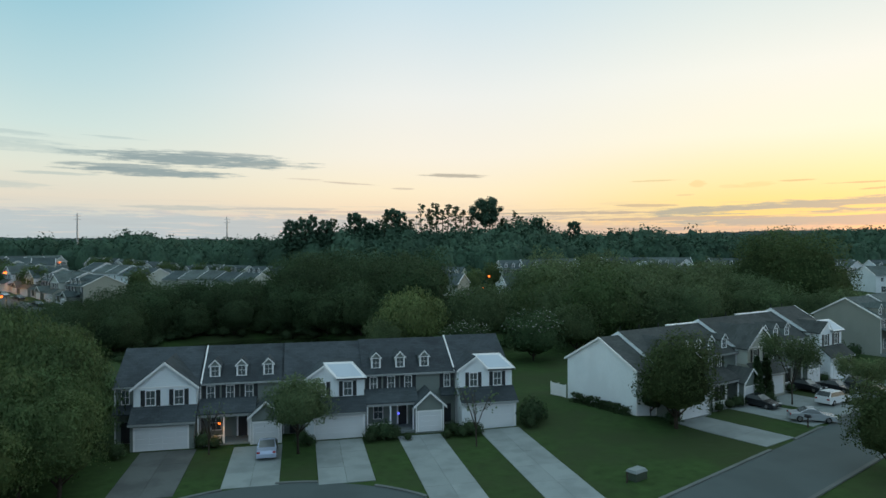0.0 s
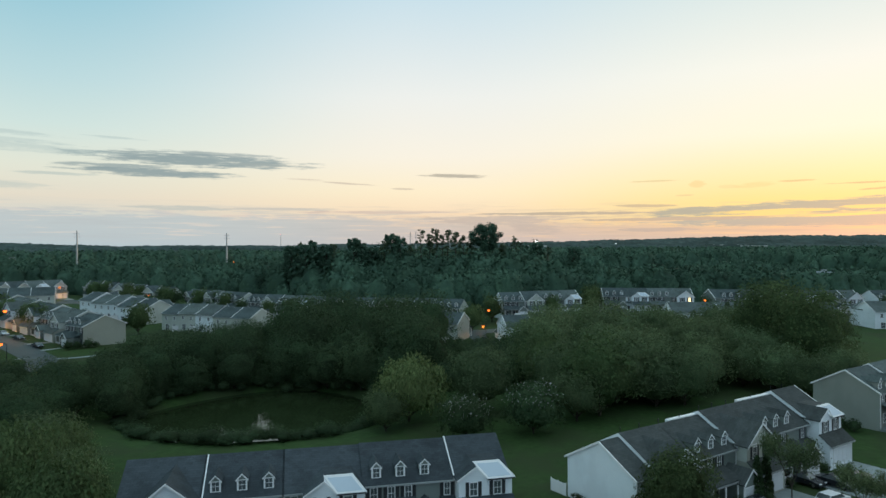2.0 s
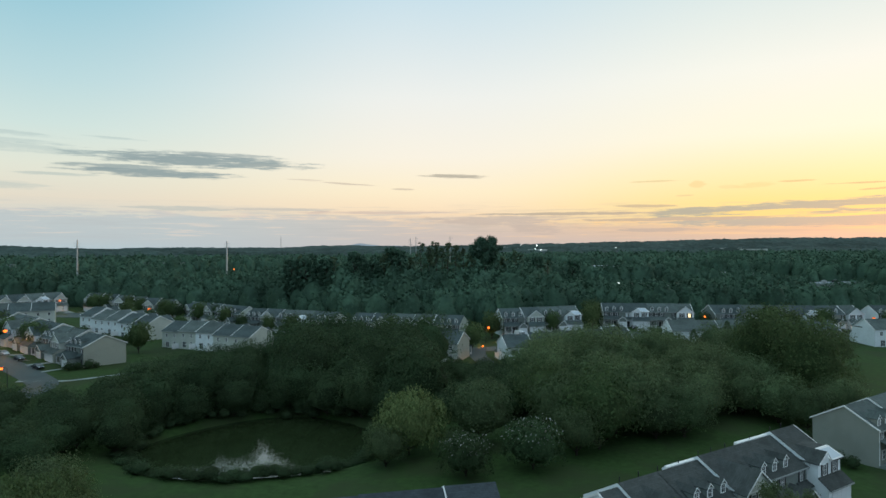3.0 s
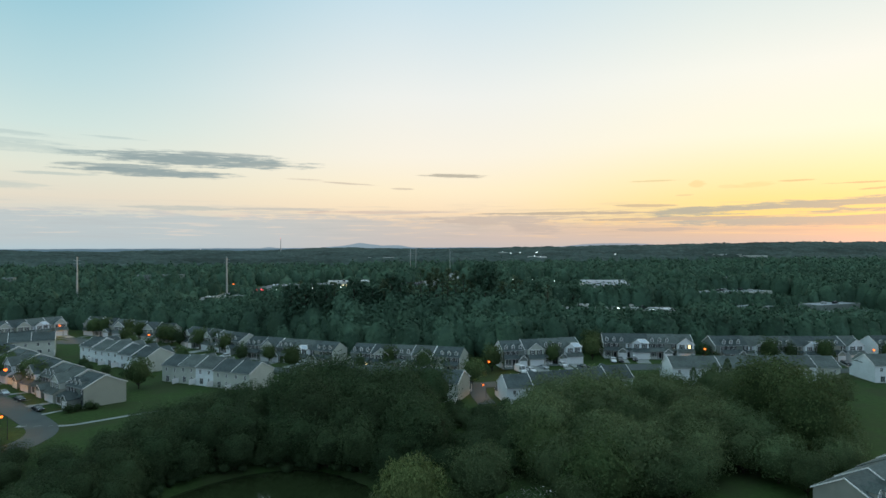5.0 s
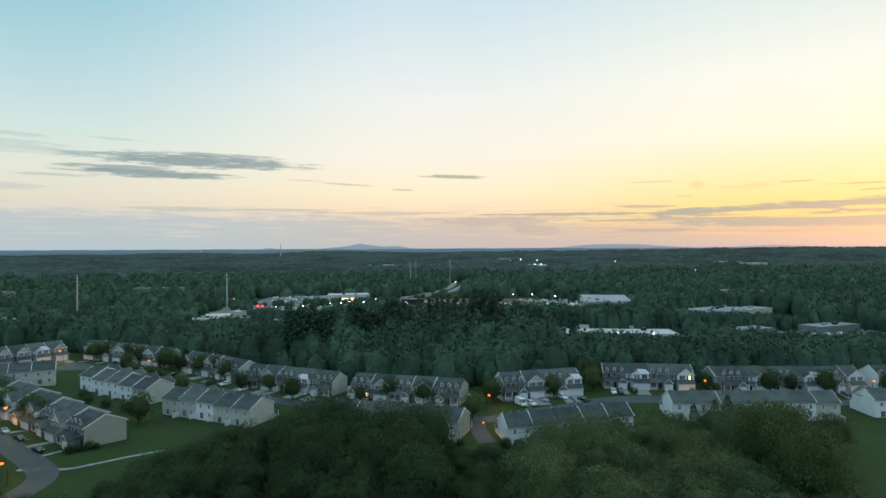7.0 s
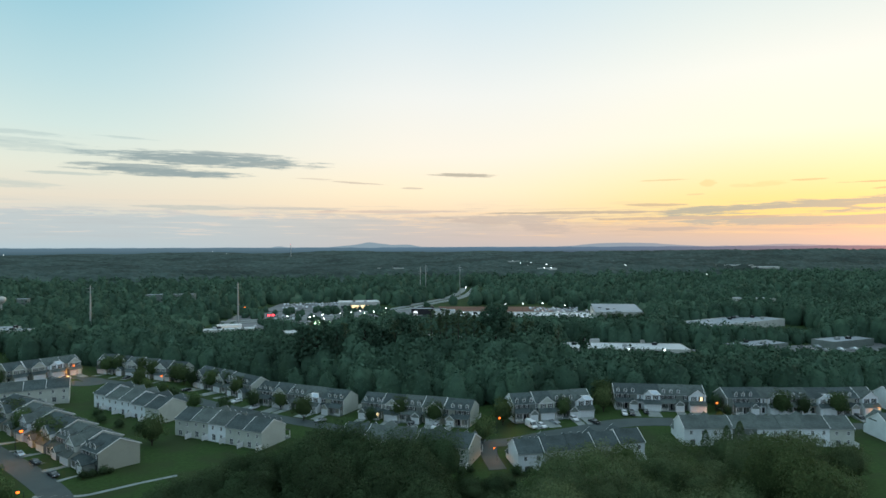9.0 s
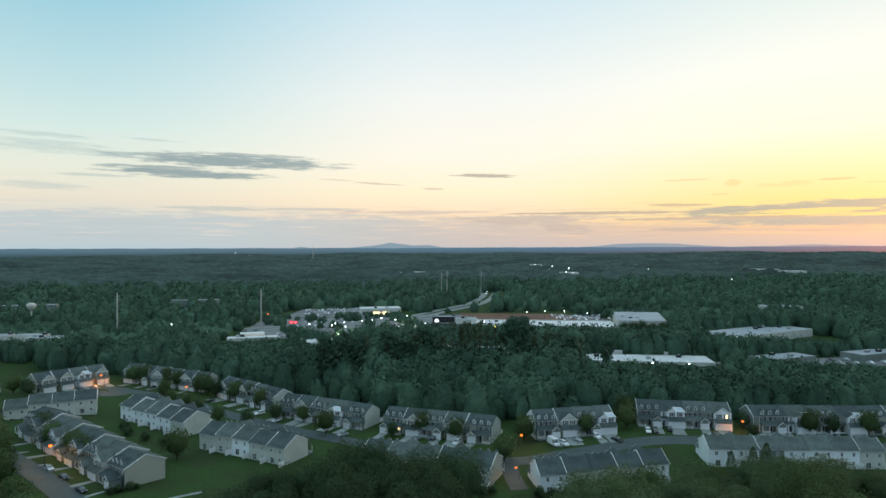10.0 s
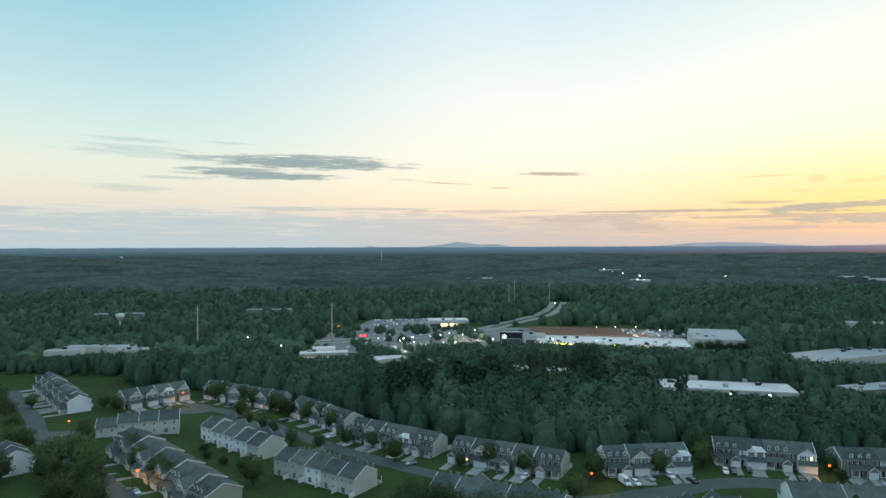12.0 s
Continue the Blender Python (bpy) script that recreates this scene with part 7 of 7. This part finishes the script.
flat_building("warehouse", 252.0, 379.0, 20, 88, 30, 5.0, WALLC, FLATG, "long flat-roofed shed with grey roof and pale rim", 6, 0.5, 0.0, 5)
flat_building("warehouse", 133.5, 326.0, -18, 64, 22, 3.4, WALLC, FLATW, "long low building with bright white roof in the trees", 3, 0.4, 0.15, 6)
for k in range(3):
    flat_building("loading_bay", 152.0 + 15 * k, 346.0 - 5 * k, -18, 9, 4, 4.8, WALLC, FLATG, "raised grey bay behind the long white roof", 0, 0.3, 0.0, 60 + k)
flat_building("warehouse", 27.0, 618.0, 0, 38, 22, 6.0, WALLC, FLATW, "white flat-roofed building at the car lot", 2, 0.4, 0.4, 7)
flat_building("filling_station", -69.0, 449.0, 6, 33, 11, 5.0, WALLC, FLATW, "white filling station roof among the trees", 2, 0.4, 0.6, 8)
flat_building("filling_station", -62.0, 463.0, 8, 16, 9, 6.2, TRIM, FLATW, "bright white canopy beside the filling station", 0, 0.3, 0.5, 9)
for x, y, hd, ln, dp in ((-21.0, 411.0, 26, 28, 14), (16.0, 422.0, -78, 26, 9), (65.0, 375.0, -10, 9, 9), (82.0, 361.5, -11, 15, 10), (104.0, 353.5, -10, 7, 9), (-250.0, 474.0, 8, 24, 11), (-244.0, 491.0, 4, 24, 12), (-217.0, 492.0, -4, 20, 10), (-204.0, 478.0, -6, 20, 12), (166.0, 407.0, -8, 11, 9), (185.0, 405.5, -14, 18, 9), (216.0, 399.0, -12, 10, 9)):
    flat_building("shed", x, y, hd, ln, dp, 6.5 if x > -100 else 5.0, WALLC, FLATW if x > -100 else FLATG, "pale roofed building half hidden by trees", 1, 0.3, 0.75 if x > 150 else 0.3 if x > -100 else 0.0, int(abs(x)))
for x, y in ((310.0, 316.0), (250.0, 312.0)):
    flat_building("shed", x - 25, y - 6, 12, 34, 14, 4.0, GREY, FLATG, "low grey roof beside a car park", 2, 0.3, 0.0, int(x))


def plate(name, pts, lift, mat, label, category):
    """A large paved or bare patch, draped over the ground in strips."""
    (x0, y0), (x1, y1), (x2, y2), (x3, y3) = pts
    n = 10
    rings = []
    for k in range(n + 1):
        t = k / n
        a = (x0 + (x3 - x0) * t, y0 + (y3 - y0) * t)
        b = (x1 + (x2 - x1) * t, y1 + (y2 - y1) * t)
        line = [(a[0] + (b[0] - a[0]) * j / n, a[1] + (b[1] - a[1]) * j / n) for j in range(n + 1)]
        rings.append([(x, y, zl(x, y) + lift) for x, y in line])
    laid(name, Shape().loft(rings, closed=False, caps=False), mat, label, category)


plate("pavement_2", [(-72, 484), (75, 468), (80, 600), (-60, 612)], 0.12, LOT, "wide asphalt car park before the shops", "car park")
plate("pavement_3", [(75, 468), (225, 440), (232, 560), (80, 600)], 0.14, LOT, "asphalt car park round the shop row", "car park")
plate("pavement_4", [(-45, 615), (66, 604), (66, 690), (-30, 690)], 0.12, LOT, "asphalt display lot of a car dealer", "car park")
plate("pavement_5", [(206, 300), (330, 300), (330, 328), (206, 328)], 0.12, LOT, "grey asphalt car park among trees", "car park")
plate("soil", [(112, 532), (205, 520), (212, 575), (118, 600)], 0.3, SOIL, "bare red clay building plot", "soil")
ROADF = [(-70, 530), (-4, 548), (40, 566), (76, 588), (112, 634), (152, 690), (184, 766), (208, 842)]
laid("road_7", ribbon(ROADF, 8.0, 0.5, 6.5, 0.6), CONCE, "distant dual carriageway climbing a wooded hill", "road")
laid("road_8", ribbon(ROADF, 8.0, 0.5, -6.5, 0.6), CONCE, "second carriageway of the distant road", "road")

# parked cars on the lots, too many and too small to tell apart
def lot_cars(name, spots, seed, label):
    rg = np.random.default_rng(seed)
    prof = [(-2.3, 0.35), (-2.3, 0.75), (-1.0, 0.95), (-0.4, 1.42), (1.0, 1.45), (1.8, 0.98), (2.3, 0.9), (2.3, 0.35)]
    s = Shape()
    for x, y, a in spots:
        c, d = math.cos(a), math.sin(a)
        z = zl(x, y) + 0.3
        s.loft([[(x + w * c - q * d, y + w * d + q * c, z + h) for q, h in prof] for w in (-0.9, 0.9)])
    ob = whole(name, s, material(name + "_paint", (0.4, 0.42, 0.45), 0.25, metal=0.2, island=1.6, bump=0, spec=0.6), label, "cars", kind="stuff")
    return ob


rg5 = np.random.default_rng(77)
spots = []
for r in range(5):
    for k in range(26):
        if rg5.random() < 0.78:
            spots.append((-25 + k * 3.1 + rg5.normal() * 0.1, 624 + r * 13 + k * 0.15, 0.1))
for r in range(4):
    for k in range(16):
        if rg5.random() < 0.7:
            spots.append((192 + k * 2.9, 528 + r * 11 - k * 0.7, -0.25))
for r in range(4):
    for k in range(24):
        if rg5.random() < 0.33:
            spots.append((-40 + k * 4.4, 500 + r * 22 - k * 0.5, -0.1))
for k in range(24):
    if rg5.random() < 0.5:
        spots.append((215 + k * 4.4, 306 + (k % 2) * 12, 0.0))
lot_cars("parked_cars", spots, 3, "rows of parked cars on the distant lots")

for x, y, e in ((-1.7, 479, 1), (3.4, 487, 1), (8.0, 470, 0), (10.2, 492, 0), (23.4, 499, 1), (30.6, 503, 0), (39.5, 510, 1), (49.1, 499, 1), (-115, 503, 0), (-82, 461, 0), (66.2, 471, 1), (158, 520, 1), (175, 522, 0), (193, 520, 1), (204, 500, 1), (152, 294, 0), (170, 289, 0), (-16.6, 488, 1), (60, 520, 1), (110, 462, 1), (138, 452, 1), (85, 640, 0)):
    lamp_at("white", x, y, 1.0, rng.uniform(0, 360), "car park lamps", 42000.0 if e else 0.0, (1.0, 0.95, 0.82), h=9.0)
for x, y, s in ((-203.8, 681, 1.3), (-277, 603, 1.2), (-399, 1063, 1.6)):
    lamp_at("sodium", x, y, s, 250, "distant sodium lamps")
lamp_at("sodium", -53.0, 570.0, 1.4, 250, "distant sodium lamps", 80000.0, (1.0, 0.6, 0.34))
for x, y, s in ((-1704, 4124, 3.0), (-652, 4700, 3.0), (-457, 3817, 3.0), (427, 1340, 1.6), (412, 1240, 1.5), (396, 1138, 2.0), (404, 1128, 1.5), (386, 1022, 2.2), (378, 1020, 1.6), (392, 1016, 1.5), (476, 1330, 1.4), (610, 1272, 1.4), (537, 1036, 1.8), (476, 1046, 1.3), (594, 890, 1.3), (86, 1374, 1.5), (142, 1150, 1.3), (186, 846, 1.0), (180, 753, 0.8), (186, 770, 0.8)):
    lamp_at("white", x, y, s, rng.uniform(0, 360), "lights in the far woods", z=zl(x, y) + (5 if y > 900 else 0))


def mast(name, x, y, h, r0, label, arms=0, lattice_steps=0, light_top=False):
    root = thing(name, label, "mast", "masts and poles", pose(x, y, zl(x, y)))
    part("pole", Shape().tube([(0, 0, -1), (0, 0, h * 0.5), (0, 0, h)], [r0, r0 * 0.8, r0 * 0.5], 8), METAL, root)
    for k in range(arms):
        z = h * (0.93 - 0.07 * k)
        part("arm", Shape().box(-2.2, 2.2, -0.12, 0.12, z, z + 0.22), METAL, root)
    for k in range(lattice_steps):
        z = h * k / lattice_steps
        part("brace", Shape().tube([(-1.6 * (1 - k / lattice_steps) - 0.3, 0, z), (1.6 * (1 - (k + 1) / lattice_steps) + 0.3, 0, h * (k + 1) / lattice_steps)], [0.12, 0.12], 5), METAL, root)
    if light_top:
        part("beacon", Shape().box(-0.8, 0.8, -0.8, 0.8, h, h + 1.4, 0.3), REDL, root)
    return root


mast("power_pole", -151.5, 498.0, 33.0, 0.75, "tall pale steel power pole over the wood", 2)
mast("power_pole", -55.0, 528.0, 32.0, 0.75, "tall grey steel power pole beside the shops", 2)
mast("power_pole", 118.0, 700.0, 34.0, 0.5, "steel power pole beside the distant road", 3)
mast("power_pole", 128.0, 722.0, 36.0, 0.5, "steel power pole beside the distant road", 3)
mast("power_pole", 160.0, 690.0, 36.0, 0.4, "slim steel power pole beside the distant road", 2)
mast("radio_mast", -70.0, 2575.0, 72.0, 1.6, "slender radio mast on the horizon", 0, 6, True)
tank = thing("water_tank", "pale bulb-shaped water tank on a stem above trees", "water tower", at=pose(-246.0, 590.0, zl(-246, 590)))
part("stem", Shape().tube([(0, 0, -1), (0, 0, 14)], [0.8, 0.8], 10), WALLC, tank)
part("bulb", Shape().loft([[(3.6 * r * math.cos(a), 3.6 * r * math.sin(a), 13 + z * 0.8) for a in (k * math.pi / 8 for k in range(16))] for z, r in ((0, 0.25), (2, 0.7), (4, 0.98), (5.5, 1.0), (7, 0.85), (8, 0.35))]), WALLC, tank, "", True)
# low houses and roofs among the far trees
for x, y, hd, ln, dp, hh in ((-300, 655, 8, 46, 12, 11.5), (-160, 690, -4, 46, 12, 11.5), (66, 1382, 4, 64, 14, 18.5), (120, 1157, 2, 46, 16, 18), (424, 1351, -8, 40, 20, 18), (396, 1146, -10, 44, 18, 17.5), (374, 1030, -12, 30, 14, 18), (600, 1279, -8, 34, 16, 18), (735, 1066, -14, 62, 34, 18), (770, 1018, -18, 44, 26, 17), (392, 542, -14, 36, 16, 7.0)):
    flat_building("shed", x, y, hd, ln, dp, hh, GREY if x < 0 else WALLC, FLATG, "pale distant building above the far woods", 0, 0.3, 0.1, int(abs(x) + y))

# a red glowing price board on two posts by the car park, and low cars' lights on the far road
board = thing("price_board", "red glowing price board on two posts by the car park", "sign", at=pose(-30.0, 525.0, zl(-30, 525), 0, 0, 4))
for x in (-2.6, 2.6):
    part("post", Shape().box(x - 0.15, x + 0.15, -0.15, 0.15, -0.5, 5.2), METAL, board)
part("panel", Shape().box(-3.4, 3.4, -0.3, 0.3, 5.2, 7.0, 0.1), DARKM, board)
for x in (-1.7, 1.5):
    part("digit_field", Shape().box(x - 1.1, x + 1.1, -0.36, -0.31, 5.5, 6.7), REDL, board, "glowing red bars")
